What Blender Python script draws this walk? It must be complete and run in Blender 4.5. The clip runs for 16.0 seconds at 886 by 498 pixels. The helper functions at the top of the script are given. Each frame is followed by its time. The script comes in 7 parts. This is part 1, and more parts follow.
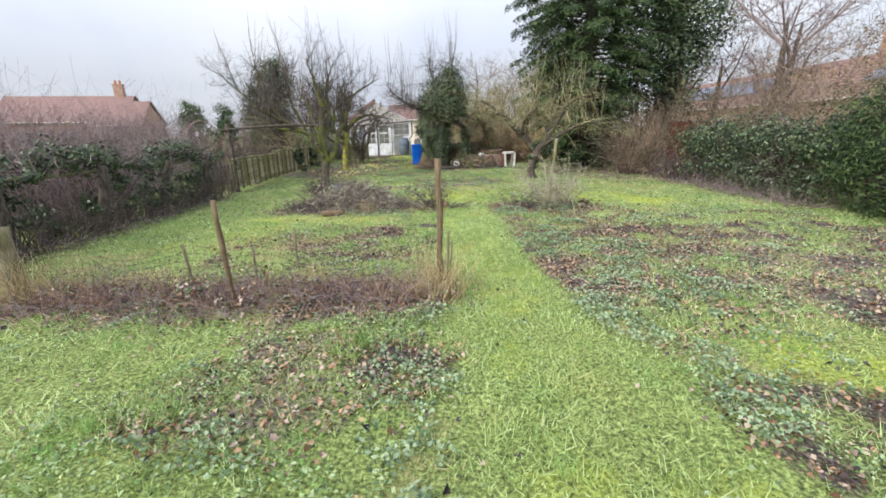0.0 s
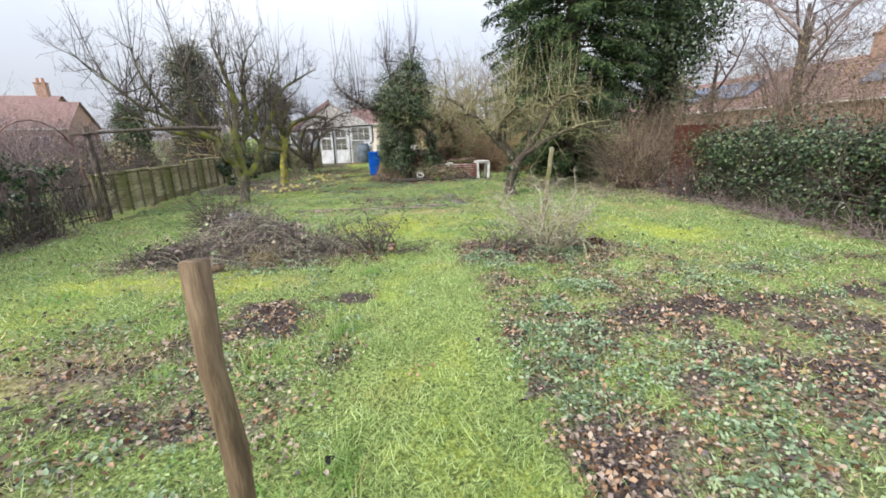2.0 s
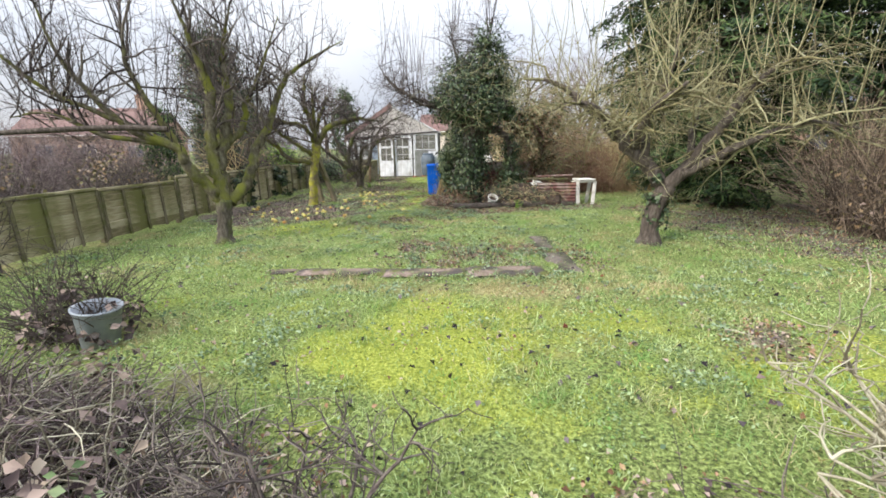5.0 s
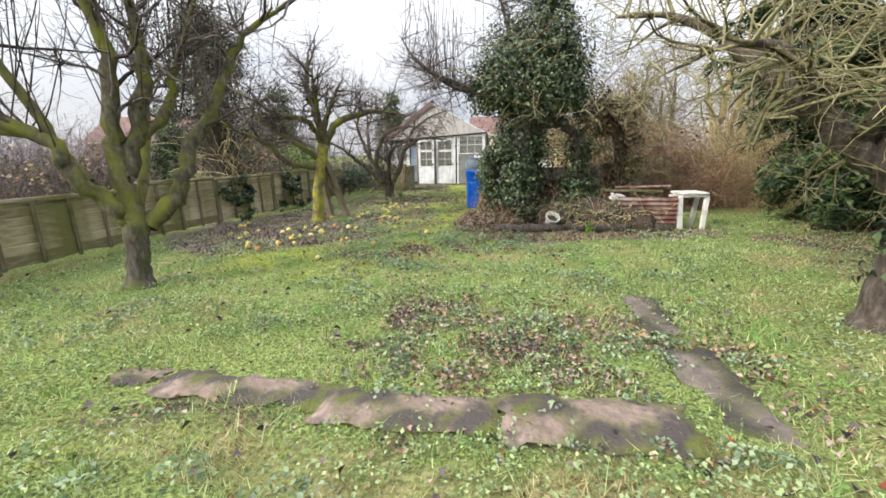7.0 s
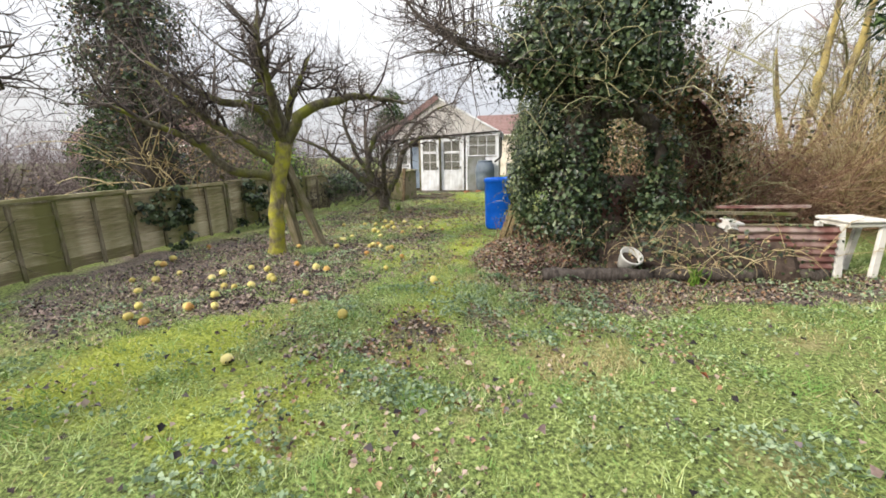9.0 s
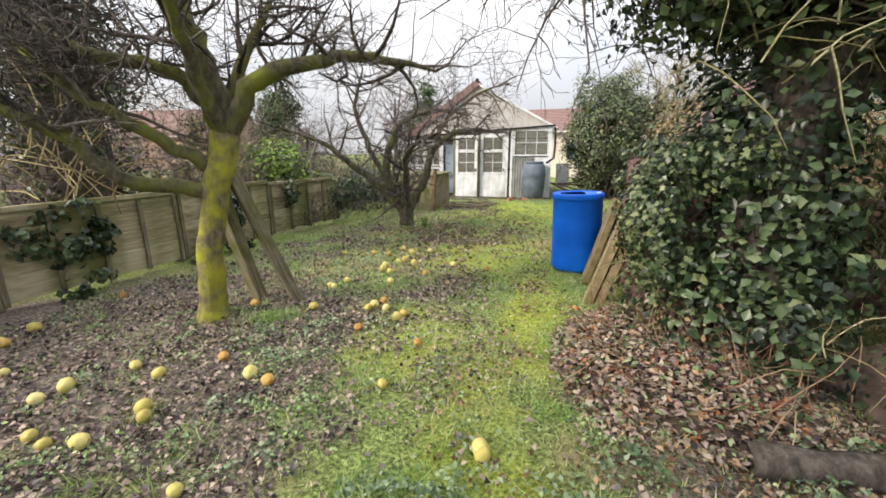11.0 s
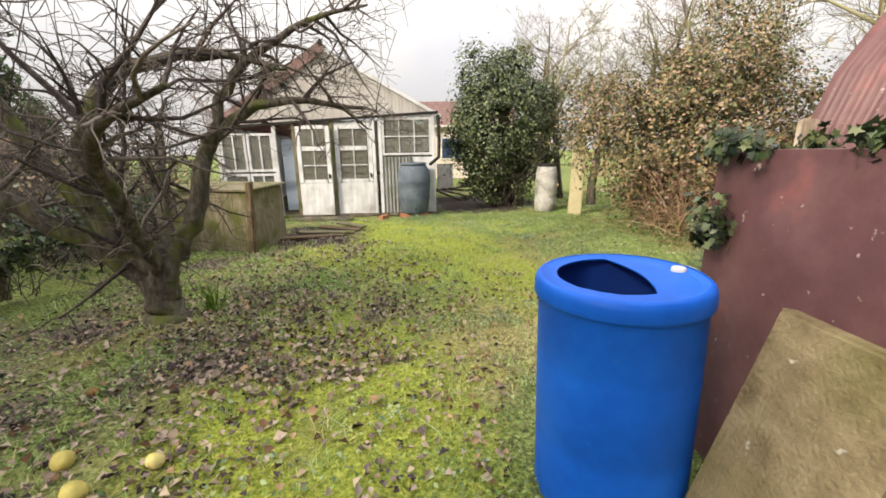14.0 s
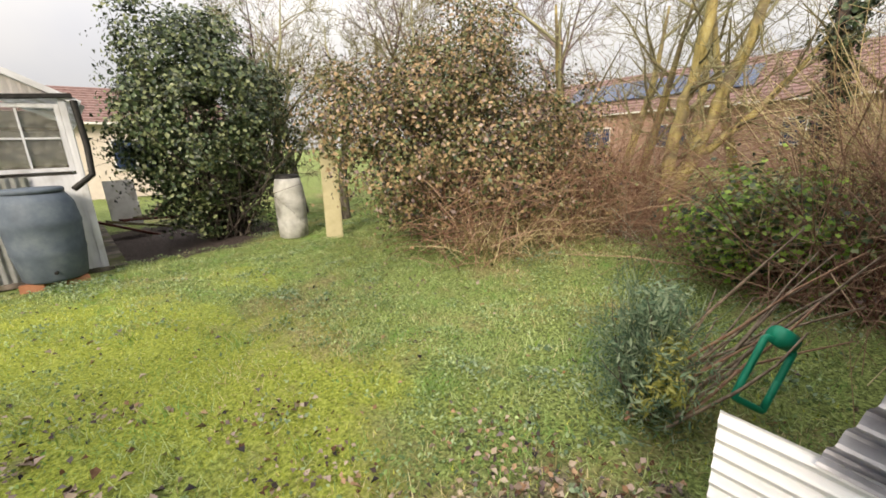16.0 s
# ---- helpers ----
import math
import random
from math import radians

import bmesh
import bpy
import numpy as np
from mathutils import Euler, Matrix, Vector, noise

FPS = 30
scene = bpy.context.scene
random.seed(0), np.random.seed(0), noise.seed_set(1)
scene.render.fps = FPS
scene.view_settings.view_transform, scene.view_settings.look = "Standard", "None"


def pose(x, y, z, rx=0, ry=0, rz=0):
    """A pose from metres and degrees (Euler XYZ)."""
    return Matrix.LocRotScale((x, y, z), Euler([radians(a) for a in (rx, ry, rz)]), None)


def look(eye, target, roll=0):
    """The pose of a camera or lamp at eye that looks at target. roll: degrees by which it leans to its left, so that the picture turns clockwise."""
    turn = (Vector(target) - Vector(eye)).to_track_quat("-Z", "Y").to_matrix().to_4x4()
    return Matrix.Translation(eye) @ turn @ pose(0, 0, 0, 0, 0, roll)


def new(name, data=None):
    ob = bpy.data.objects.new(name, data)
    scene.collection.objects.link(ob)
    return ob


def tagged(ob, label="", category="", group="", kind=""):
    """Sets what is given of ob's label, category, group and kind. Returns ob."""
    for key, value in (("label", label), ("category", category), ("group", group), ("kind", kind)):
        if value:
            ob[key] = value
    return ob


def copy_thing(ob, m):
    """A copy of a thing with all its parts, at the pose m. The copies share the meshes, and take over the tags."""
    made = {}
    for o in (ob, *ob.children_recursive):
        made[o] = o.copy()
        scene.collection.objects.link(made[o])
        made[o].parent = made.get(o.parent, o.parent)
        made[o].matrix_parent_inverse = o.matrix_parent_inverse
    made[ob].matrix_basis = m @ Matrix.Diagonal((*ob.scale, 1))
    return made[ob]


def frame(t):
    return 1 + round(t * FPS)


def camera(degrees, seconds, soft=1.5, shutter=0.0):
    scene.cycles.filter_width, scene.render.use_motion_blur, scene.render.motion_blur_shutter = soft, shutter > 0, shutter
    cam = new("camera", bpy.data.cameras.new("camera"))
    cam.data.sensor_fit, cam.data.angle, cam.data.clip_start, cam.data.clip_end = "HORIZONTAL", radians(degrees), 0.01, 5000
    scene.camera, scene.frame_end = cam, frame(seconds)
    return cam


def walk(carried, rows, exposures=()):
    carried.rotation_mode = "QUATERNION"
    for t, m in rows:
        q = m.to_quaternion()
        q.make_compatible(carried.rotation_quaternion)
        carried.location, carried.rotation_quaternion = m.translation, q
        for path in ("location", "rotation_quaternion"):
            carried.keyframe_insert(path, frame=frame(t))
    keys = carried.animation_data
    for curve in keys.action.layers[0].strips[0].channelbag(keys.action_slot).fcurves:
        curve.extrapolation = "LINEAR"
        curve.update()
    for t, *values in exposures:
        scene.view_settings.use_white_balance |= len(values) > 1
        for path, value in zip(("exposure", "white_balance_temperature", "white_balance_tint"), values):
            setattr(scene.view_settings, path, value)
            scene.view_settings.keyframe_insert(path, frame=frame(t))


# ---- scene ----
cam = camera(97.0, 16.0, soft=1.7)
PATH = [
    (0.0, 0.000, 0.000, 1.500, -0.30, -16.70, 1.00),
    (0.5, 0.143, 0.637, 1.487, -5.10, -16.70, 1.00),
    (1.0, 0.299, 1.352, 1.474, -6.80, -16.50, 1.00),
    (1.5, 0.338, 2.080, 1.500, -6.20, -16.30, 0.90),
    (2.0, 0.403, 2.808, 1.500, -4.30, -16.10, 0.90),
    (2.5, 0.403, 3.484, 1.487, -1.90, -15.80, 0.90),
    (3.0, 0.455, 4.160, 1.461, 0.30, -15.50, 0.90),
    (3.5, 0.468, 4.849, 1.474, 2.00, -15.30, 0.90),
    (4.0, 0.455, 5.499, 1.461, 3.20, -15.10, 0.90),
    (4.5, 0.481, 6.201, 1.461, 4.40, -14.90, 0.90),
    (7.0, 0.403, 9.555, 1.318, 13.80, -13.60, 1.00),
    (7.5, 0.182, 10.140, 1.318, 13.90, -13.60, 1.00),
    (8.0, 0.013, 10.738, 1.292, 13.70, -13.50, 0.90),
    (8.5, -0.195, 11.349, 1.305, 13.80, -13.40, 1.00),
    (9.0, -0.351, 11.960, 1.344, 14.10, -13.40, 1.00),
    (9.5, -0.520, 12.571, 1.396, 14.90, -13.30, 1.10),
    (12.0, -1.513, 15.592, 1.370, 20.38, -14.01, -0.20),
    (12.5, -1.671, 16.232, 1.321, 18.08, -14.01, -0.10),
    (13.0, -1.737, 16.845, 1.360, 14.58, -14.01, 0.20),
    (13.5, -1.719, 17.443, 1.384, 8.78, -13.91, 0.60),
    (14.0, -1.753, 18.000, 1.370, 0.28, -14.01, 0.80),
    (14.5, -1.767, 18.560, 1.365, -10.22, -14.21, 1.30),
    (15.0, -1.758, 19.098, 1.394, -20.92, -14.41, 1.60),
    (15.5, -1.662, 19.600, 1.428, -30.42, -14.61, 1.90),
    (16.0, -1.486, 20.108, 1.457, -37.92, -14.91, 2.00),
]
walk(cam, [(t, pose(x, y, z, 90 + pitch, roll, yaw)) for t, x, y, z, yaw, pitch, roll in PATH],
     [(0.0, 0.5, 6080, 10), (4.5, 0.6, 6150, 10), (9.0, 0.68, 6500, 10), (12.5, 0.68, 6800, 10), (14.0, 0.58, 7100, 11), (15.0, 0.44, 7100, 11), (16.0, 0.46, 7100, 11)])

# ---- world and light ----
world = bpy.data.worlds.new("sky")
scene.world = world
world.use_nodes = True
wn, wl = world.node_tree.nodes, world.node_tree.links
SUN_ELEV, SUN_AZ = 30.0, 228.0        # azimuth clockwise from +y
sky = wn.new("ShaderNodeTexSky")
sky.sky_type, sky.sun_disc = "NISHITA", False
sky.sun_elevation, sky.sun_rotation = radians(SUN_ELEV), radians(SUN_AZ)
sky_scale = wn.new("ShaderNodeMix")
sky_scale.data_type, sky_scale.blend_type = "RGBA", "MULTIPLY"
sky_scale.inputs[0].default_value = 1.0
sky_scale.inputs[7].default_value = (0.1, 0.1, 0.1, 1)
wl.new(sky.outputs[0], sky_scale.inputs[6])
wtc, wnoise, wramp = wn.new("ShaderNodeTexCoord"), wn.new("ShaderNodeTexNoise"), wn.new("ShaderNodeValToRGB")
wnoise.inputs["Scale"].default_value, wnoise.inputs["Detail"].default_value = 2.2, 5.0
wl.new(wtc.outputs["Generated"], wnoise.inputs["Vector"])
wramp.color_ramp.elements[0].position, wramp.color_ramp.elements[0].color = 0.3, (0.74, 0.77, 0.86, 1)
wramp.color_ramp.elements[1].position, wramp.color_ramp.elements[1].color = 0.68, (1.0, 0.99, 0.98, 1)
wl.new(wnoise.outputs["Fac"], wramp.inputs[0])
cloud = wn.new("ShaderNodeMix")
cloud.data_type = "RGBA"
cloud.inputs[0].default_value = 0.92
wl.new(sky_scale.outputs[2], cloud.inputs[6])
wl.new(wramp.outputs[0], cloud.inputs[7])
# an overcast sky is dimmer at the horizon than overhead
wsep, wup = wn.new("ShaderNodeSeparateXYZ"), wn.new("ShaderNodeMapRange")
wl.new(wtc.outputs["Generated"], wsep.inputs[0])
wup.inputs["From Min"].default_value, wup.inputs["From Max"].default_value = 0.1, 0.9
wup.inputs["To Min"].default_value, wup.inputs["To Max"].default_value = 0.62, 1.9
wl.new(wsep.outputs["Z"], wup.inputs["Value"])
wl.new(cloud.outputs[2], wn["Background"].inputs[0])
wl.new(wup.outputs[0], wn["Background"].inputs[1])

sun = new("sun", bpy.data.lights.new("sun", "SUN"))
sun.data.energy, sun.data.angle, sun.data.color = 3.3, radians(14), (1.0, 0.9, 0.76)
a_, e_ = radians(SUN_AZ), radians(SUN_ELEV)
sun_way = Vector((math.sin(a_) * math.cos(e_), math.cos(a_) * math.cos(e_), math.sin(e_)))
sun.matrix_world = look(sun_way * 60, (0, 0, 0))


# ---- materials ----
def material(name, colors, scale=8.0, rough=0.85, bump=0.3, detail=6.0, metal=0.0, island=0.0, random=0.0,
             blotch=None, blotch_scale=1.5, blotch_at=(0.45, 0.65), stretch=(1, 1, 1), spec=0.3, bump_scale=None,
             translucent=0.0, second=None, second_scale=0.7, second_at=(0.5, 0.7)):
    """Noise-mixed surface: colors is a ramp; blotch and second are colours laid over it in patches; island varies loose pieces, random varies objects."""
    m = bpy.data.materials.new(name)
    m.use_nodes = True
    n, l = m.node_tree.nodes, m.node_tree.links
    b = n["Principled BSDF"]
    tc, mp, nz, rp = n.new("ShaderNodeTexCoord"), n.new("ShaderNodeMapping"), n.new("ShaderNodeTexNoise"), n.new("ShaderNodeValToRGB")
    mp.inputs["Scale"].default_value = stretch
    l.new(tc.outputs["Object"], mp.inputs[0])
    l.new(mp.outputs[0], nz.inputs["Vector"])
    nz.inputs["Scale"].default_value, nz.inputs["Detail"].default_value, nz.inputs["Roughness"].default_value = scale, detail, 0.65
    es = rp.color_ramp.elements
    while len(es) < len(colors):
        es.new(0.5)
    for i, c in enumerate(colors):
        es[i].position, es[i].color = 0.3 + 0.4 * i / max(1, len(colors) - 1), (*c, 1)
    fac = nz.outputs["Fac"]
    if island or random:
        src = n.new("ShaderNodeNewGeometry").outputs["Random Per Island"] if island else n.new("ShaderNodeObjectInfo").outputs["Random"]
        mr = n.new("ShaderNodeMapRange")
        k = (island or random) / 2
        mr.inputs["To Min"].default_value, mr.inputs["To Max"].default_value = -k, k
        l.new(src, mr.inputs["Value"])
        ad = n.new("ShaderNodeMath")
        l.new(fac, ad.inputs[0])
        l.new(mr.outputs[0], ad.inputs[1])
        fac = ad.outputs[0]
    l.new(fac, rp.inputs[0])
    col = rp.outputs[0]
    for patch, sc, at in ((blotch, blotch_scale, blotch_at), (second, second_scale, second_at)):
        if patch:
            n2, r2, mx = n.new("ShaderNodeTexNoise"), n.new("ShaderNodeMapRange"), n.new("ShaderNodeMix")
            n2.inputs["Scale"].default_value, n2.inputs["Detail"].default_value = sc, 5.0
            l.new(tc.outputs["Object"], n2.inputs["Vector"])
            r2.inputs["From Min"].default_value, r2.inputs["From Max"].default_value = at
            l.new(n2.outputs["Fac"], r2.inputs["Value"])
            mx.data_type = "RGBA"
            l.new(r2.outputs[0], mx.inputs[0])
            l.new(col, mx.inputs[6])
            mx.inputs[7].default_value = (*patch, 1)
            col = mx.outputs[2]
    l.new(col, b.inputs["Base Color"])
    b.inputs["Roughness"].default_value, b.inputs["Metallic"].default_value = rough, metal
    b.inputs["Specular IOR Level"].default_value = spec
    if bump:
        bp = n.new("ShaderNodeBump")
        bp.inputs["Strength"].default_value, bp.inputs["Distance"].default_value = bump, 0.02
        h = nz.outputs["Fac"]
        if bump_scale:
            nb = n.new("ShaderNodeTexNoise")
            nb.inputs["Scale"].default_value, nb.inputs["Detail"].default_value = bump_scale, 6.0
            l.new(mp.outputs[0], nb.inputs["Vector"])
            h = nb.outputs["Fac"]
        l.new(h, bp.inputs["Height"])
        l.new(bp.outputs[0], b.inputs["Normal"])
    if translucent:
        tr, ms = n.new("ShaderNodeBsdfTranslucent"), n.new("ShaderNodeMixShader")
        ms.inputs[0].default_value = translucent
        l.new(col, tr.inputs[0])
        l.new(b.outputs[0], ms.inputs[1])
        l.new(tr.outputs[0], ms.inputs[2])
        l.new(ms.outputs[0], n["Material Output"].inputs[0])
    return m


M_BARK = material("bark", [(0.03, 0.026, 0.022), (0.09, 0.077, 0.062), (0.19, 0.17, 0.14)], 22, 0.95, 0.9, stretch=(1, 1, 0.35), blotch=(0.11, 0.13, 0.03), blotch_scale=3.5, blotch_at=(0.5, 0.68))
M_BARK_DARK = material("bark_dark", [(0.03, 0.025, 0.022), (0.08, 0.065, 0.055), (0.16, 0.14, 0.12)], 25, 0.95, 0.9, stretch=(1, 1, 0.35))
M_BARK_MOSS = material("mossy_bark", [(0.06, 0.05, 0.035), (0.14, 0.115, 0.07), (0.24, 0.21, 0.13)], 26, 0.95, 1.0, stretch=(1, 1, 0.5), blotch=(0.33, 0.33, 0.025), blotch_scale=6.0, blotch_at=(0.38, 0.62), second=(0.075, 0.055, 0.045), second_scale=3.2, second_at=(0.57, 0.7))
M_BARK_GREEN = material("greenish_bark", [(0.04, 0.034, 0.026), (0.1, 0.088, 0.06), (0.19, 0.175, 0.12)], 20, 0.95, 1.0, stretch=(1, 1, 0.5), blotch=(0.17, 0.18, 0.03), blotch_scale=3.6, blotch_at=(0.43, 0.64))
M_TWIG = material("twig", [(0.04, 0.032, 0.031), (0.09, 0.072, 0.068), (0.18, 0.155, 0.135)], 30, 0.9, 0, island=0.5)
M_TWIG_LICHEN = material("lichen_twig", [(0.1, 0.085, 0.05), (0.22, 0.2, 0.1), (0.34, 0.33, 0.2)], 30, 0.9, 0, island=0.5)
M_TWIG_PALE = material("pale_lichened_stem", [(0.13, 0.115, 0.08), (0.28, 0.255, 0.185), (0.44, 0.42, 0.32)], 26, 0.9, 0, island=0.5)
M_TWIG_BROWN = material("brown_twig", [(0.07, 0.052, 0.04), (0.16, 0.122, 0.09), (0.29, 0.225, 0.165)], 30, 0.9, 0, island=0.6)
M_TWIG_RED = material("red_twig", [(0.14, 0.07, 0.05), (0.26, 0.15, 0.1), (0.36, 0.25, 0.17)], 30, 0.9, 0, island=0.5)
M_TWIG_PURPLE = material("purple_twig", [(0.09, 0.062, 0.066), (0.18, 0.135, 0.137), (0.31, 0.255, 0.25)], 30, 0.9, 0, island=0.6)
M_STRAW = material("straw_stem", [(0.25, 0.19, 0.09), (0.42, 0.34, 0.18), (0.55, 0.47, 0.28)], 30, 0.9, 0, island=0.5)
M_IVY = material("ivy_leaf", [(0.009, 0.021, 0.009), (0.028, 0.056, 0.022), (0.1, 0.145, 0.066)], 6, 0.38, 0, island=0.8, spec=0.5, translucent=0.15)
M_LAUREL = material("laurel_leaf", [(0.02, 0.036, 0.013), (0.065, 0.1, 0.036), (0.19, 0.22, 0.1)], 6, 0.45, 0, island=0.8, spec=0.5, translucent=0.15)
M_CONIFER = material("conifer_needles", [(0.01, 0.026, 0.011), (0.036, 0.073, 0.025), (0.1, 0.15, 0.052)], 5, 0.7, 0, island=0.7, translucent=0.15)
M_BRIGHTLEAF = material("bright_leaf", [(0.08, 0.17, 0.02), (0.2, 0.34, 0.05), (0.35, 0.48, 0.1)], 6, 0.55, 0, island=0.5, translucent=0.25)
M_BRAMBLE = material("bramble_leaf", [(0.08, 0.085, 0.03), (0.2, 0.175, 0.075), (0.38, 0.26, 0.15)], 5, 0.6, 0, island=0.8, translucent=0.15)
M_DEADLEAF = material("dead_leaf", [(0.06, 0.045, 0.045), (0.18, 0.135, 0.125), (0.36, 0.28, 0.24)], 6, 0.9, 0, island=0.8, spec=0.1)
M_PALELEAF = material("pale_dead_leaf", [(0.17, 0.13, 0.1), (0.29, 0.23, 0.175), (0.4, 0.33, 0.26)], 6, 0.9, 0, island=0.8, spec=0.1)
M_BROWNLEAF = material("russet_dead_leaf", [(0.09, 0.05, 0.03), (0.22, 0.13, 0.075), (0.36, 0.24, 0.15)], 6, 0.9, 0, island=0.8, spec=0.1)
M_DARKLEAF = material("blackened_leaf", [(0.015, 0.012, 0.014), (0.05, 0.041, 0.045), (0.14, 0.115, 0.12)], 6, 0.75, 0, island=0.8, spec=0.25)
M_REDLEAF = material("red_dead_leaf", [(0.1, 0.03, 0.02), (0.28, 0.08, 0.04), (0.4, 0.17, 0.07)], 6, 0.85, 0, island=0.8)
M_GRASS = material("grass_blade", [(0.14, 0.215, 0.07), (0.32, 0.43, 0.16), (0.54, 0.63, 0.32)], 0.9, 0.8, 0, island=0.7, translucent=0.3, spec=0.1, blotch=(0.2, 0.37, 0.1), blotch_scale=2.2, blotch_at=(0.5, 0.66), second=(0.4, 0.38, 0.2), second_scale=3.1, second_at=(0.56, 0.72))
M_DRYGRASS = material("dry_grass_blade", [(0.276, 0.241, 0.103), (0.483, 0.425, 0.207), (0.621, 0.552, 0.333)], 0.8, 0.85, 0, island=0.6, translucent=0.25, spec=0.1)
M_MOSS = material("moss_tuft", [(0.22, 0.27, 0.04), (0.41, 0.45, 0.075), (0.58, 0.58, 0.16)], 1.5, 0.9, 0, island=0.5, translucent=0.2, spec=0.1)
M_LIME = material("fresh_grass_blade", [(0.18, 0.27, 0.08), (0.35, 0.48, 0.17), (0.55, 0.66, 0.31)], 0.8, 0.7, 0, island=0.6, translucent=0.3, blotch=(0.42, 0.44, 0.16), blotch_scale=1.6, blotch_at=(0.5, 0.7))
M_GLAUCOUS = material("glaucous_weed_leaf", [(0.11, 0.165, 0.1), (0.21, 0.29, 0.18), (0.34, 0.42, 0.28)], 1.2, 0.85, 0, island=0.7, translucent=0.25, spec=0.1)
M_WEED = material("weed_leaf", [(0.11, 0.17, 0.075), (0.22, 0.31, 0.145), (0.36, 0.45, 0.25)], 1.2, 0.85, 0, island=0.7, translucent=0.25, spec=0.1)
M_FENCE = material("weathered_fence", [(0.21, 0.18, 0.11), (0.4, 0.35, 0.23), (0.54, 0.49, 0.34)], 5, 0.9, 0.5, stretch=(1, 1, 8), random=0.4, blotch=(0.2, 0.2, 0.08), blotch_scale=2.0)
M_WOOD_OLD = material("old_grey_wood", [(0.09, 0.075, 0.05), (0.19, 0.165, 0.11), (0.3, 0.27, 0.19)], 9, 0.9, 0.6, stretch=(6, 6, 0.6), blotch=(0.1, 0.11, 0.03), blotch_scale=4)
M_WOOD_POST = material("old_post_wood", [(0.06, 0.042, 0.028), (0.135, 0.095, 0.058), (0.23, 0.17, 0.11)], 14, 0.9, 0.6, stretch=(3, 3, 0.4))
M_STONE = material("paving_slab", [(0.14, 0.105, 0.055), (0.26, 0.205, 0.115), (0.38, 0.31, 0.19)], 9, 0.9, 0.45, bump_scale=70, blotch=(0.14, 0.13, 0.04), blotch_scale=2.2, blotch_at=(0.45, 0.65), second=(0.5, 0.46, 0.36), second_scale=22, second_at=(0.7, 0.75))
M_CONCRETE = material("mossy_concrete", [(0.08, 0.068, 0.062), (0.17, 0.14, 0.125), (0.29, 0.24, 0.21)], 5, 0.95, 0.6, bump_scale=40, blotch=(0.075, 0.085, 0.025), blotch_scale=2.6, blotch_at=(0.42, 0.6), second=(0.055, 0.048, 0.045), second_scale=3.4, second_at=(0.46, 0.64))
M_PINKSTONE = material("worn_pink_concrete", [(0.12, 0.09, 0.075), (0.25, 0.19, 0.16), (0.38, 0.3, 0.255)], 5, 0.95, 0.6, bump_scale=40, blotch=(0.1, 0.11, 0.03), blotch_scale=3.2, blotch_at=(0.42, 0.58), second=(0.07, 0.06, 0.055), second_scale=4.4, second_at=(0.46, 0.6))
M_MAROON = material("maroon_painted_steel", [(0.1, 0.048, 0.052), (0.15, 0.072, 0.078), (0.21, 0.115, 0.118)], 2.5, 0.45, 0.12, bump_scale=30, blotch=(0.36, 0.12, 0.11), blotch_scale=2.4, blotch_at=(0.6, 0.74), second=(0.46, 0.36, 0.34), second_scale=26, second_at=(0.68, 0.73))
M_RUST = material("rusted_iron", [(0.08, 0.035, 0.035), (0.16, 0.075, 0.065), (0.25, 0.14, 0.12)], 6, 0.8, 0.3, blotch=(0.3, 0.25, 0.23), blotch_scale=3)
M_BLUE = material("blue_plastic", [(0.001, 0.095, 0.55), (0.002, 0.125, 0.68), (0.005, 0.16, 0.76)], 3, 0.46, 0.08, bump_scale=14, spec=0.22, second=(0.05, 0.16, 0.5), second_scale=24, second_at=(0.7, 0.78))
# darker copy of the drum's blue: shade inside it put into the colour
M_BLUE_SHADED = material("shaded_blue_plastic_inside", [(0.004, 0.03, 0.2), (0.006, 0.04, 0.26)], 3, 0.5, 0)
M_WHITEPAINT = material("weathered_white_paint", [(0.45, 0.46, 0.49), (0.6, 0.615, 0.65), (0.72, 0.73, 0.76)], 3, 0.75, 0.2, stretch=(3, 3, 0.5), blotch=(0.34, 0.33, 0.32), blotch_scale=2.2, blotch_at=(0.5, 0.74))
M_GABLE = material("pale_ribbed_sheet", [(0.66, 0.61, 0.59), (0.78, 0.75, 0.73), (0.85, 0.83, 0.82)], 2.5, 0.7, 0.05, stretch=(4, 4, 0.4), blotch=(0.56, 0.5, 0.46), blotch_scale=1.8, blotch_at=(0.56, 0.8))
M_SHEETWHITE = material("white_roofing_plastic", [(0.66, 0.67, 0.68), (0.78, 0.79, 0.8)], 4, 0.4, 0.1, blotch=(0.5, 0.48, 0.44), blotch_scale=2.5, blotch_at=(0.6, 0.8))
M_DRUM = material("grimy_grey_plastic", [(0.26, 0.26, 0.25), (0.42, 0.42, 0.4), (0.56, 0.55, 0.53)], 5, 0.6, 0.15, blotch=(0.16, 0.16, 0.13), blotch_scale=3.0, blotch_at=(0.5, 0.7))
M_YOUNGTIP = material("yellow_conifer_spray", [(0.22, 0.24, 0.06), (0.38, 0.38, 0.1), (0.5, 0.5, 0.18)], 5, 0.8, 0, island=0.7, translucent=0.5)
M_YOUNG = material("young_conifer_spray", [(0.1, 0.17, 0.11), (0.2, 0.29, 0.18), (0.32, 0.4, 0.27)], 5, 0.8, 0, island=0.7, translucent=0.5)
M_WHITEPLASTIC = material("dirty_white_plastic", [(0.5, 0.48, 0.45), (0.68, 0.67, 0.64), (0.76, 0.75, 0.73)], 5, 0.55, 0.15, blotch=(0.34, 0.31, 0.26), blotch_scale=3.5, blotch_at=(0.55, 0.72))
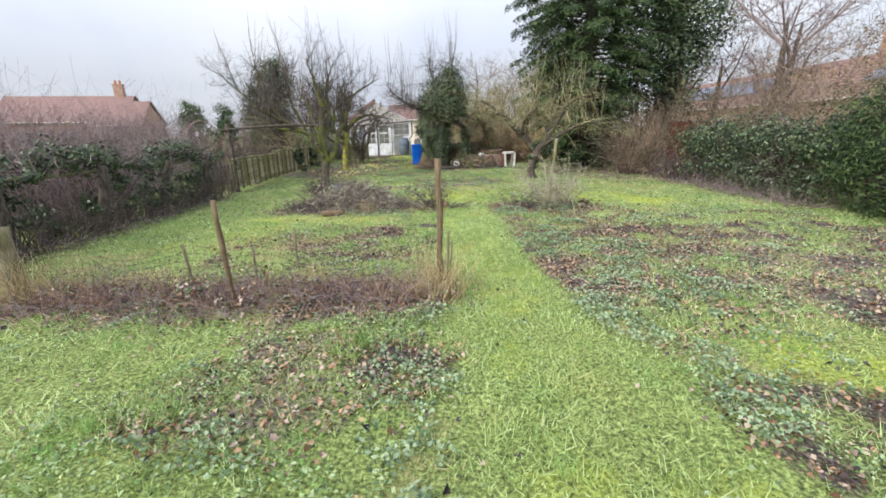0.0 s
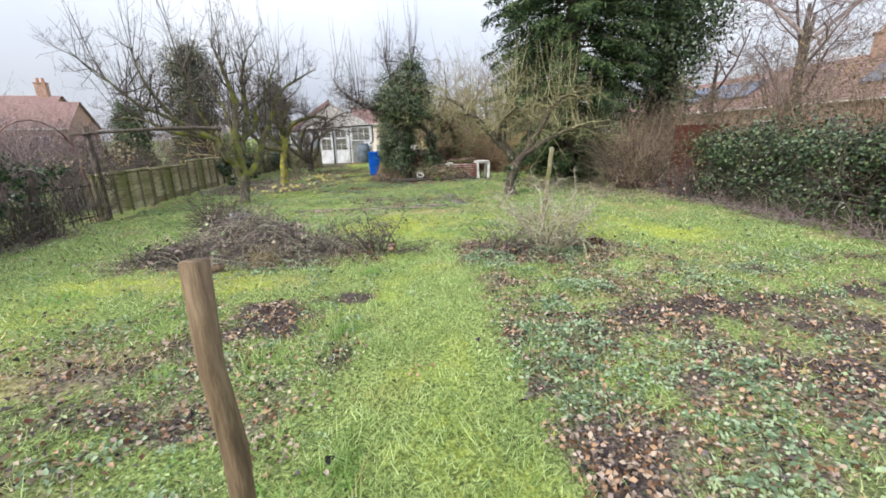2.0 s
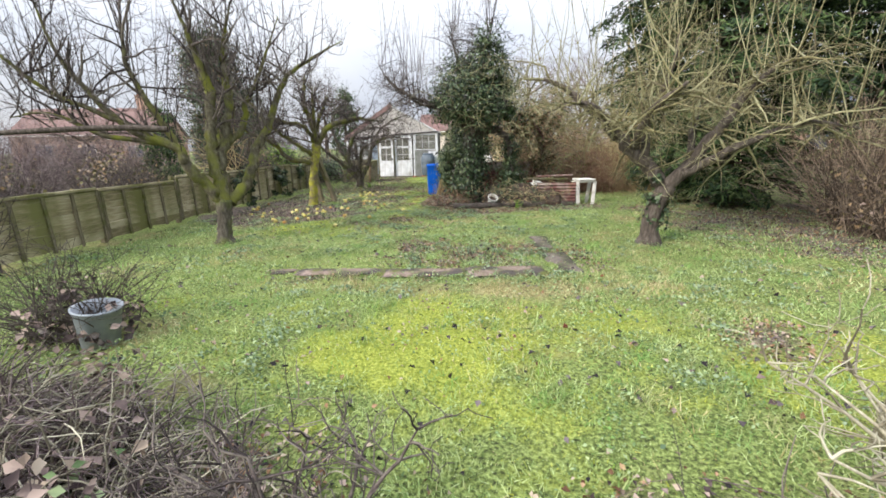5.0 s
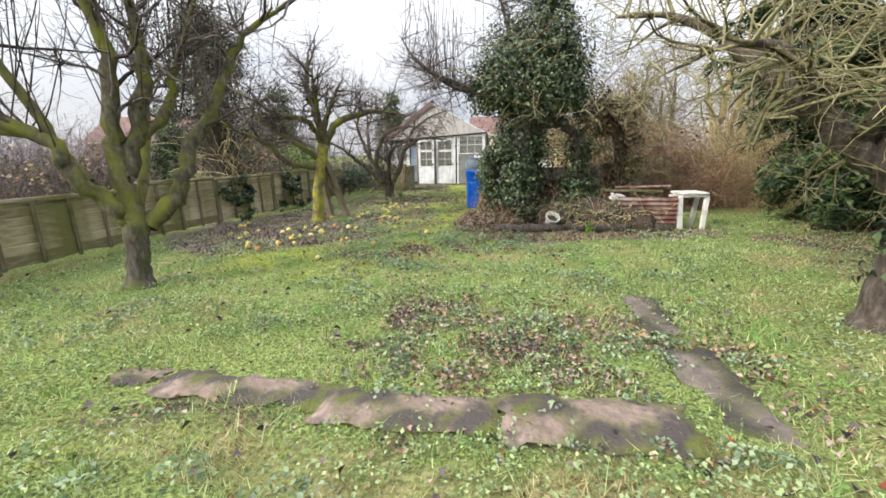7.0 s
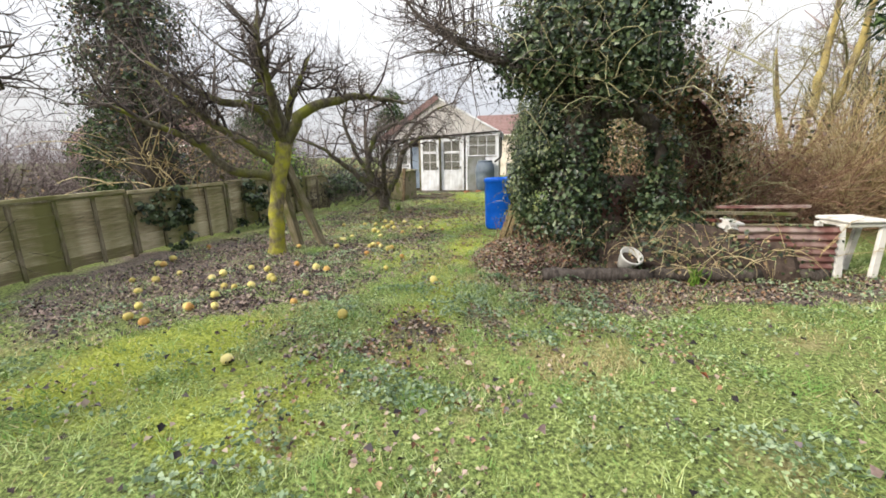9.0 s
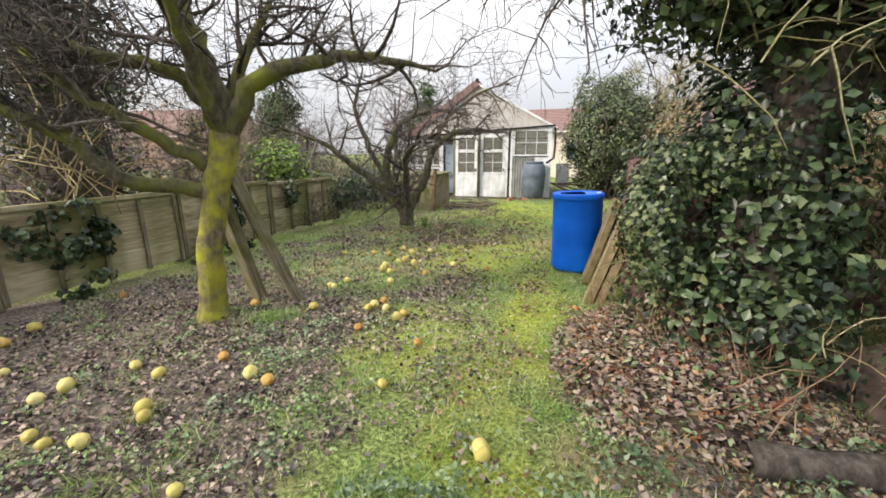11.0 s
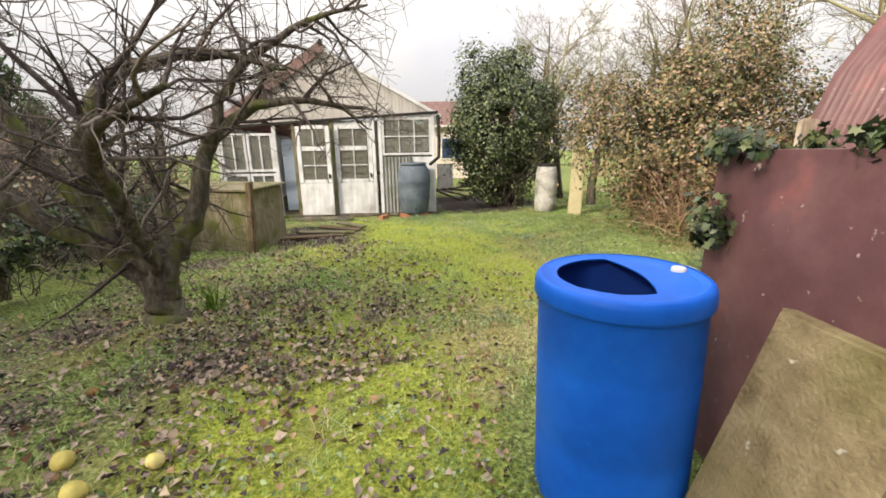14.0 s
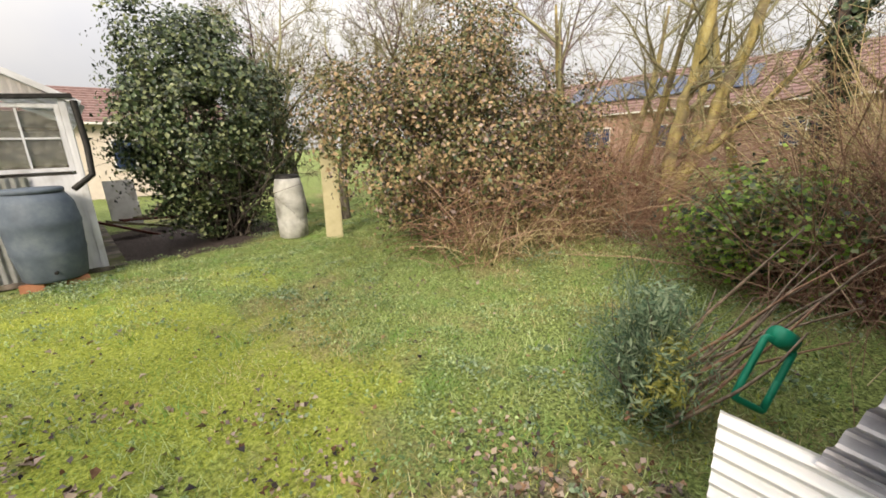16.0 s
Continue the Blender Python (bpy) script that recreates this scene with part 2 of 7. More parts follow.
M_GREYPLASTIC = material("blue_grey_plastic", [(0.06, 0.078, 0.105), (0.09, 0.115, 0.15), (0.14, 0.17, 0.2)], 4, 0.6, 0.1)
M_TILE = material("red_roof_tile", [(0.12, 0.07, 0.066), (0.18, 0.112, 0.105), (0.25, 0.165, 0.155)], 6, 0.85, 0.4, island=0.3)
M_BRICK = material("house_brick", [(0.24, 0.14, 0.11), (0.33, 0.21, 0.17), (0.42, 0.3, 0.24)], 5, 0.9, 0.3)
M_SOIL = material("soil", [(0.03, 0.022, 0.018), (0.07, 0.05, 0.04), (0.12, 0.09, 0.07)], 9, 0.95, 0.8)
M_DARKWOOD = material("dark_stained_board", [(0.05, 0.016, 0.012), (0.085, 0.028, 0.02), (0.13, 0.05, 0.035)], 6, 0.8, 0.3, stretch=(5, 5, 0.5))
M_IRON = material("dark_iron", [(0.02, 0.02, 0.02), (0.045, 0.042, 0.04)], 20, 0.6, 0.2, metal=0.6)
M_QUINCE = material("yellow_fruit", [(0.38, 0.32, 0.09), (0.52, 0.45, 0.13), (0.62, 0.54, 0.23)], 9, 0.55, 0.1, random=0.5, blotch=(0.3, 0.17, 0.05), blotch_scale=16, blotch_at=(0.6, 0.7))
M_ROTFRUIT = material("rotting_orange_fruit", [(0.2, 0.1, 0.035), (0.4, 0.22, 0.06), (0.54, 0.37, 0.12)], 14, 0.6, 0.3, random=0.4)
M_GREEN_PLASTIC = material("green_plastic", [(0.0, 0.2, 0.11), (0.005, 0.27, 0.16)], 5, 0.4, 0.05)
M_TERRACOTTA = material("terracotta", [(0.3, 0.13, 0.07), (0.42, 0.2, 0.12)], 8, 0.85, 0.2)
M_ENDBOARD = material("flaking_pale_board", [(0.22, 0.17, 0.13), (0.42, 0.36, 0.29), (0.6, 0.54, 0.46)], 6, 0.85, 0.4, stretch=(4, 4, 0.6), blotch=(0.2, 0.1, 0.07), blotch_scale=4, blotch_at=(0.5, 0.66))
M_GREYPAIL = material("faded_grey_plastic", [(0.2, 0.23, 0.27), (0.3, 0.33, 0.37), (0.4, 0.43, 0.46)], 5, 0.6, 0.1, blotch=(0.15, 0.16, 0.15), blotch_scale=4, blotch_at=(0.52, 0.7))
M_ZINC = material("weathered_zinc_sheet", [(0.26, 0.26, 0.28), (0.42, 0.42, 0.45), (0.58, 0.58, 0.6)], 5, 0.38, 0.1, metal=0.55)
M_YELLOW = material("pale_yellow_paint", [(0.42, 0.37, 0.22), (0.57, 0.52, 0.34)], 5, 0.7, 0.2)
M_CREAM = material("cream_render", [(0.55, 0.48, 0.42), (0.68, 0.61, 0.55)], 2, 0.9, 0.2)
M_SOLAR = material("solar_glass", [(0.03, 0.05, 0.1), (0.05, 0.075, 0.15)], 2, 0.15, 0, spec=0.6)
M_FROSTED = material("corrugated_plastic", [(0.55, 0.57, 0.57), (0.7, 0.71, 0.71)], 2.5, 0.5, 0.1, blotch=(0.4, 0.42, 0.36), blotch_scale=2, translucent=0.7)
M_DARKROOM = material("dim_interior", [(0.42, 0.39, 0.36), (0.56, 0.52, 0.48)], 3, 0.9, 0.1)


def glass(name, tint=(0.85, 0.9, 0.9), rough=0.03):
    m = bpy.data.materials.new(name)
    m.use_nodes = True
    n, l = m.node_tree.nodes, m.node_tree.links
    t, g, ms, lw = n.new("ShaderNodeBsdfTransparent"), n.new("ShaderNodeBsdfGlossy"), n.new("ShaderNodeMixShader"), n.new("ShaderNodeFresnel")
    t.inputs[0].default_value, g.inputs["Roughness"].default_value = (*tint, 1), rough
    lw.inputs[0].default_value = 1.5
    l.new(lw.outputs[0], ms.inputs[0])
    l.new(t.outputs[0], ms.inputs[1])
    l.new(g.outputs[0], ms.inputs[2])
    # a film of dirt, thicker in patches; its grey also stands for reflected, interior light
    df, dn, dm, dx = n.new("ShaderNodeBsdfDiffuse"), n.new("ShaderNodeTexNoise"), n.new("ShaderNodeMapRange"), n.new("ShaderNodeMixShader")
    df.inputs[0].default_value, dn.inputs["Scale"].default_value = (0.38, 0.36, 0.31, 1), 4.0
    dm.inputs["From Min"].default_value, dm.inputs["From Max"].default_value = 0.35, 0.7
    dm.inputs["To Min"].default_value, dm.inputs["To Max"].default_value = 0.06, 0.3
    l.new(dn.outputs["Fac"], dm.inputs["Value"])
    l.new(dm.outputs[0], dx.inputs[0])
    l.new(ms.outputs[0], dx.inputs[1])
    l.new(df.outputs[0], dx.inputs[2])
    l.new(dx.outputs[0], n["Material Output"].inputs[0])
    return m


M_GLASS = glass("window_glass")


def ground_material():
    """Turf, soil, litter and moss by the masks that the ground mesh carries, with grain at three sizes."""
    m = bpy.data.materials.new("garden_ground")
    m.use_nodes = True
    n, l = m.node_tree.nodes, m.node_tree.links
    b = n["Principled BSDF"]
    tc = n.new("ShaderNodeTexCoord")

    def nz(scale, detail=6):
        q = n.new("ShaderNodeTexNoise")
        q.inputs["Scale"].default_value, q.inputs["Detail"].default_value, q.inputs["Roughness"].default_value = scale, detail, 0.7
        l.new(tc.outputs["Object"], q.inputs["Vector"])
        return q.outputs["Fac"]

    def ramp(f, cs):
        r = n.new("ShaderNodeValToRGB")
        while len(r.color_ramp.elements) < len(cs):
            r.color_ramp.elements.new(0.5)
        for i, c in enumerate(cs):
            r.color_ramp.elements[i].position, r.color_ramp.elements[i].color = 0.37 + 0.26 * i / (len(cs) - 1), (*c, 1)
        l.new(f, r.inputs[0])
        return r.outputs[0]

    def over(base, top, mask, noise_fac, amount=0.6):
        at, ad, mr, mx = n.new("ShaderNodeAttribute"), n.new("ShaderNodeMath"), n.new("ShaderNodeMapRange"), n.new("ShaderNodeMix")
        at.attribute_name = mask
        ad.operation = "MULTIPLY_ADD"
        l.new(noise_fac, ad.inputs[0])
        ad.inputs[1].default_value = amount * 2
        l.new(at.outputs["Fac"], ad.inputs[2])
        mr.inputs["From Min"].default_value, mr.inputs["From Max"].default_value = 0.28 + amount, 0.78 + amount
        l.new(ad.outputs[0], mr.inputs["Value"])
        mx.data_type = "RGBA"
        l.new(mr.outputs[0], mx.inputs[0])
        l.new(base, mx.inputs[6])
        l.new(top, mx.inputs[7])
        return mx.outputs[2]
    fine, mid = nz(45), nz(9)
    col = ramp(fine, [(0.04, 0.046, 0.02), (0.16, 0.21, 0.06), (0.36, 0.44, 0.15)])
    col = over(col, ramp(nz(30), [(0.08, 0.07, 0.03), (0.25, 0.23, 0.1), (0.42, 0.38, 0.2)]), "straw", mid)
    col = over(col, ramp(fine, [(0.11, 0.14, 0.025), (0.27, 0.32, 0.05), (0.42, 0.46, 0.11)]), "moss", mid)
    col = over(col, ramp(fine, [(0.035, 0.03, 0.028), (0.14, 0.115, 0.095), (0.34, 0.28, 0.23)]), "litter", mid)
    col = over(col, ramp(fine, [(0.022, 0.017, 0.017), (0.062, 0.048, 0.045), (0.15, 0.12, 0.105)]), "soil", mid)
    l.new(col, b.inputs["Base Color"])
    b.inputs["Roughness"].default_value, b.inputs["Specular IOR Level"].default_value = 0.95, 0.2
    bp = n.new("ShaderNodeBump")
    bp.inputs["Strength"].default_value, bp.inputs["Distance"].default_value = 0.8, 0.03
    l.new(fine, bp.inputs["Height"])
    l.new(bp.outputs[0], b.inputs["Normal"])
    return m


M_GROUND = ground_material()


# ---- builders ----
def raw_mesh(name, verts, faces, mats, smooth=False, idx=None):
    me = bpy.data.meshes.new(name)
    me.from_pydata([tuple(v) for v in verts], [], faces)
    for m in (mats if isinstance(mats, (list, tuple)) else [mats]):
        me.materials.append(m)
    if smooth:
        me.polygons.foreach_set("use_smooth", [True] * len(me.polygons))
    if idx is not None:
        me.polygons.foreach_set("material_index", idx)
    me.update()
    return me


def np_mesh(name, verts, k, mats, idx=None, smooth=False):
    """A mesh of loose k-sided faces from an array of len(faces) * k corners."""
    verts = np.asarray(verts, dtype=np.float32).reshape(-1, 3)
    nf = len(verts) // k
    me = bpy.data.meshes.new(name)
    me.vertices.add(len(verts))
    me.vertices.foreach_set("co", verts.ravel())
    me.loops.add(nf * k)
    me.loops.foreach_set("vertex_index", np.arange(nf * k, dtype=np.int32))
    me.polygons.add(nf)
    me.polygons.foreach_set("loop_start", np.arange(0, nf * k, k, dtype=np.int32))
    for m in (mats if isinstance(mats, (list, tuple)) else [mats]):
        me.materials.append(m)
    if idx is not None:
        me.polygons.foreach_set("material_index", np.asarray(idx, dtype=np.int32))
    me.update(calc_edges=True)
    return me


def put(name, me, parent=None, m=None, label=""):
    ob = new(name, me)
    if m is not None:
        ob.matrix_basis = m
    if parent is not None:
        ob.parent = parent
    return tagged(ob, label) if label else ob


def thing(name, m, label, category, group="", kind=""):
    ob = new(name)
    ob.empty_display_size = 0.1
    ob.matrix_basis = m
    return tagged(ob, label, category, group, kind)


def part(name, bm, mat, parent=None, label="", m=None, smooth=False):
    me = bpy.data.meshes.new(name)
    bm.to_mesh(me)
    bm.free()
    for x in (mat if isinstance(mat, (list, tuple)) else [mat]):
        me.materials.append(x)
    if smooth:
        me.polygons.foreach_set("use_smooth", [True] * len(me.polygons))
    return put(name, me, parent, m, label)


def box(size, at=(0, 0, 0), bevel=0.0, turn=None, bm=None, jitter=0.0):
    """A bevelled block with its centre at at."""
    own = bmesh.new()
    bmesh.ops.create_cube(own, size=1.0)
    bmesh.ops.scale(own, vec=size, verts=own.verts)
    if bevel:
        bmesh.ops.bevel(own, geom=own.edges[:], offset=bevel, segments=2, affect="EDGES", clamp_overlap=True)
    if jitter:
        for v in own.verts:
            v.co += Vector([random.uniform(-jitter, jitter) for _ in range(3)])
    mat = Matrix.Translation(at) @ (turn if turn is not None else Matrix.Identity(4))
    bmesh.ops.transform(own, matrix=mat, verts=own.verts)
    if bm is None:
        return own
    tmp = bpy.data.meshes.new("tmp")
    own.to_mesh(tmp)
    own.free()
    bm.from_mesh(tmp)
    bpy.data.meshes.remove(tmp)
    return bm


def lathe(profile, seg=40):
    bm = bmesh.new()
    rings = [[bm.verts.new((r * math.cos(2 * math.pi * i / seg), r * math.sin(2 * math.pi * i / seg), z)) for i in range(seg)] for r, z in profile]
    for a, b in zip(rings, rings[1:]):
        for i in range(seg):
            bm.faces.new((a[i], a[(i + 1) % seg], b[(i + 1) % seg], b[i]))
    return bm


class Tubes:
    """Collects tapered tubes along bent lines, to become one mesh."""
    def __init__(self):
        self.v, self.f = [], []

    def add(self, pts, radii, sides=5, cap=True):
        base, ups = len(self.v), None
        for i, p in enumerate(pts):
            d = (pts[min(i + 1, len(pts) - 1)] - pts[max(i - 1, 0)])
            d = d.normalized() if d.length > 1e-6 else Vector((0, 0, 1))
            if ups is None:
                ups = d.orthogonal().normalized()
            ups = (ups - d * ups.dot(d)).normalized()
            side = d.cross(ups)
            for k in range(sides):
                a = 2 * math.pi * k / sides
                self.v.append(p + (ups * math.cos(a) + side * math.sin(a)) * radii[i])
        for i in range(len(pts) - 1):
            for k in range(sides):
                a, b = base + i * sides + k, base + i * sides + (k + 1) % sides
                self.f.append((a, b, b + sides, a + sides))
        if cap:
            self.f.append(tuple(base + (len(pts) - 1) * sides + k for k in range(sides)))

    def mesh(self, name, mat, smooth=True):
        return raw_mesh(name, self.v, self.f, mat, smooth)


def bent(p, d, length, n, wobble, rng, lift=0.0):
    """A wandering line of n steps from p."""
    pts, d = [p.copy()], d.normalized()
    for _ in range(n):
        d = (d + Vector((rng.gauss(0, wobble), rng.gauss(0, wobble), rng.gauss(0, wobble) + lift))).normalized()
        pts.append(pts[-1] + d * (length / n))
    return pts


def spline(ctrl, n=5):
    """A smooth line through control points (x, y, z, radius)."""
    c = [Vector(q) for q in ctrl]
    c = [c[0] * 2 - c[1]] + c + [c[-1] * 2 - c[-2]]
    out = []
    for i in range(1, len(c) - 2):
        for k in range(n):
            t = k / n
            out.append(0.5 * (2 * c[i] + (c[i + 1] - c[i - 1]) * t + (2 * c[i - 1] - 5 * c[i] + 4 * c[i + 1] - c[i + 2]) * t * t
                              + (3 * c[i] - c[i - 1] - 3 * c[i + 1] + c[i + 2]) * t ** 3))
    out.append(c[-2])
    return [Vector(q[:3]) for q in out], [max(0.003, q[3]) for q in out]


def sprout(tubes, p, d, length, radius, level, rng, spread=0.7, lift=0.05, wobble=0.18, kids=4, shrink=0.62, sides=4, tips=None, minr=0.002):
    """A branch with its side branches, level deep."""
    n = 4 if level > 0 else 3
    pts = bent(p, d, length, n, wobble, rng, lift)
    tubes.add(pts, [max(minr, radius * (1 - 0.75 * i / n)) for i in range(n + 1)], sides if level > 0 else 3, cap=False)
    if tips is not None and level <= 1:
        tips.extend(pts[1:])
    if level <= 0:
        return
    for k in range(kids):
        t = rng.uniform(0.25, 1.0)
        i = min(n - 1, int(t * n))
        q = pts[i].lerp(pts[i + 1], t * n - i)
        way = (pts[i + 1] - pts[i]).normalized()
        off = Vector((rng.gauss(0, 1), rng.gauss(0, 1), rng.gauss(0, 0.7))).normalized()
        sprout(tubes, q, way * (1 - spread) + off * spread + Vector((0, 0, lift)), length * shrink * rng.uniform(0.6, 1.15), max(minr, radius * (1 - 0.7 * t) * 0.6),
               level - 1, rng, spread, lift, wobble, kids, shrink, sides, tips, minr)


def leaves(name, centers, size, mats, rng, normals=None, long=1.5, tilt=0.7, fold=0.25, weights=None):
    """Loose folded leaves (two triangles each side of the midrib) at the centres, turned at random about the normals."""
    c = np.asarray(centers, dtype=np.float64).reshape(-1, 3)
    n = len(c)
    nn = np.tile((0, 0, 1.0), (n, 1)) if normals is None else np.asarray(normals, dtype=np.float64).reshape(-1, 3)
    nn = nn + rng.normal(0, tilt, (n, 3))
    nn /= np.linalg.norm(nn, axis=1, keepdims=True) + 1e-9
    u = np.cross(nn, rng.normal(0, 1, (n, 3)))
    u /= np.linalg.norm(u, axis=1, keepdims=True) + 1e-9
    w = np.cross(nn, u)
    s = (np.asarray(size) * rng.uniform(0.6, 1.3, n))[:, None]
    b, t = c - u * s * long / 2, c + u * s * long / 2
    k = c - u * s * long * 0.08
    l, r = k + w * s * 0.5 + nn * s * fold, k - w * s * 0.5 + nn * s * fold
    # two triangles that share the midrib: six corners, joined as one island through four vertices
    verts = np.stack((b, r, t, l), axis=1).reshape(-1, 3).astype(np.float32)
    me = bpy.data.meshes.new(name)
    me.vertices.add(n * 4)
    me.vertices.foreach_set("co", verts.ravel())
    base = np.arange(n, dtype=np.int32)[:, None] * 4
    tri = np.concatenate((base + np.array([[0, 1, 2]]), base + np.array([[0, 2, 3]])), axis=1).reshape(-1)
    me.loops.add(n * 6)
    me.loops.foreach_set("vertex_index", tri.astype(np.int32))
    me.polygons.add(n * 2)
    me.polygons.foreach_set("loop_start", np.arange(0, n * 6, 3, dtype=np.int32))
    mats = mats if isinstance(mats, (list, tuple)) else [mats]
    for m in mats:
        me.materials.append(m)
    if len(mats) > 1:
        pick = rng.choice(len(mats), n, p=weights)
        me.polygons.foreach_set("material_index", np.repeat(pick, 2).astype(np.int32))
    me.update(calc_edges=True)
    return me


def lobed_leaves(name, centers, size, mats, rng, normals, tilt=0.5, fold=0.12, weights=None):
    """Loose five-lobed leaves, each a fan about its middle."""
    shape = np.array([(0, 0), (-0.45, 0), (-0.42, 0.4), (-0.04, 0.24), (0.12, 0.5), (0.2, 0.17), (0.62, 0), (0.2, -0.17), (0.12, -0.5), (-0.04, -0.24), (-0.42, -0.4)])
    c = np.asarray(centers, dtype=np.float64)
    n = len(c)
    nn = np.asarray(normals) + rng.normal(0, tilt, (n, 3))
    nn /= np.linalg.norm(nn, axis=1, keepdims=True) + 1e-9
    u = np.cross(nn, rng.normal(0, 1, (n, 3)))
    u /= np.linalg.norm(u, axis=1, keepdims=True) + 1e-9
    w = np.cross(nn, u)
    s = (size * rng.uniform(0.55, 1.3, n))[:, None, None]
    v = c[:, None, :] + s * (shape[None, :, :1] * u[:, None, :] + shape[None, :, 1:] * w[:, None, :] + fold * np.abs(shape[None, :, 1:]) * nn[:, None, :] * rng.uniform(-1, 2, n)[:, None, None])
    fan = np.array([(0, k, k % 10 + 1) for k in range(1, 11)]).reshape(-1)
    idx = (np.arange(n)[:, None] * 11 + fan[None, :]).reshape(-1).astype(np.int32)
    me = bpy.data.meshes.new(name)
    me.vertices.add(n * 11)
    me.vertices.foreach_set("co", v.reshape(-1).astype(np.float32))
    me.loops.add(len(idx))
    me.loops.foreach_set("vertex_index", idx)
    me.polygons.add(n * 10)
    me.polygons.foreach_set("loop_start", np.arange(0, len(idx), 3, dtype=np.int32))
    for m in mats:
        me.materials.append(m)
    me.polygons.foreach_set("material_index", np.repeat(rng.choice(len(mats), n, p=weights), 10).astype(np.int32))
    me.update(calc_edges=True)
    return me


def blob(n, center, radii, rng, shell=0.75, lumps=5, amount=0.25, floor=None):
    """n points in the outer shell of a lumpy ellipsoid, with their outward ways."""
    d = rng.normal(0, 1, (n, 3))
    d /= np.linalg.norm(d, axis=1, keepdims=True)
    k = rng.normal(0, 1, (lumps, 3)) * 2.2
    ph = rng.uniform(0, 6.28, lumps)
    bumpy = 1 + amount * np.sin(d @ k.T * 1.6 + ph).mean(axis=1) * 2
    r = bumpy * (shell + (1 - shell) * rng.uniform(0, 1, n) ** 0.6)
    p = np.asarray(center) + d * r[:, None] * np.asarray(radii)
    if floor is not None:
        keep = p[:, 2] > floor
        p, d = p[keep], d[keep]
    return p, d


RNG = np.random.default_rng(7)


# ---- the ground ----
def bumpy(x, y):
    return 0.035 * noise.noise(Vector((x * 0.5, y * 0.5, 0.3))) + 0.022 * noise.noise(Vector((x * 1.7, y * 1.7, 4.1))) + 0.026 * noise.noise(Vector((x * 4.3, y * 4.3, 9.1)))


def ground_z(x, y):
    return bumpy(x, y)


def value_noise(x, y, size, seed):
    """Smooth random values between 0 and 1 over the plane."""
    g = np.random.default_rng(seed).uniform(0, 1, (128, 128))
    u, v = np.asarray(x) / size + 500, np.asarray(y) / size + 500
    i, j = np.floor(u).astype(int), np.floor(v).astype(int)
    a, b = u - i, v - j
    a, b = a * a * (3 - 2 * a), b * b * (3 - 2 * b)
    q = lambda m, n: g[m % 128, n % 128]
    return (q(i, j) * (1 - a) + q(i + 1, j) * a) * (1 - b) + (q(i, j + 1) * (1 - a) + q(i + 1, j + 1) * a) * b


def soft(d, w):
    return np.clip(0.5 - d / w, 0, 1)


def in_ellipse(X, Y, cx, cy, rx, ry, turn=0.0, w=0.5):
    a = radians(turn)
    u, v = (X - cx) * math.cos(a) + (Y - cy) * math.sin(a), -(X - cx) * math.sin(a) + (Y - cy) * math.cos(a)
    return soft(np.sqrt((u / rx) ** 2 + (v / ry) ** 2) - 1, w)


def lane_line(Y):
    """Middle and half width of the grass lane between the beds."""
    return np.interp(Y, [0, 2, 3, 5, 6.5, 9], [0.95, 0.8, 0.64, 0.48, 0.48, 0.5]), np.interp(Y, [0, 2, 3, 5, 6.5, 9], [0.75, 0.68, 0.56, 0.52, 0.42, 0.6])


def trodden(X, Y):
    """The grass lane between the beds."""
    mid, half = lane_line(Y)
    return soft(np.abs(X - mid + 0.22 * (value_noise(X, Y, 0.6, 44) - 0.5)) - half, 0.2) * soft(Y - 8.4, 1.2)


def right_bed(X, Y):
    """The leaf-strewn vegetable bed east of the lane."""
    mid, half = lane_line(Y)
    wob = 0.3 * (value_noise(X, Y, 0.5, 45) - 0.5)
    return soft(mid + half - X + wob, 0.3) * soft(X - 6.4 + wob, 0.8) * soft(1.5 - Y + wob, 0.5) * soft(Y - 7.9 + 0.25 * np.maximum(0, X - 3.5) + wob, 0.6)


# concrete strips sunk in the lawn: middle, length, width, turn
STRIPS = ((-1.2, 11.25, 1.2, 0.27, 4), (-0.22, 11.25, 1.0, 0.3, 6), (0.72, 11.36, 0.95, 0.4, 6), (1.32, 12.92, 0.8, 0.27, 92), (1.45, 11.83, 0.95, 0.31, 96.6), (-2.0, 11.22, 0.32, 0.14, 8))


def on_strip(X, Y):
    """Where a concrete strip lies bare."""
    out = np.zeros(np.shape(X))
    for cx, cy, L, w, turn in STRIPS:
        a = radians(turn)
        u, v = (X - cx) * math.cos(a) + (Y - cy) * math.sin(a), -(X - cx) * math.sin(a) + (Y - cy) * math.cos(a)
        wob = 0.08 * (value_noise(X, Y, 0.12, 46) - 0.5)
        out = np.maximum(out, soft(np.maximum(np.abs(u) - L / 2, np.abs(v) - w / 2) + 0.02 + wob, 0.06))
    return out


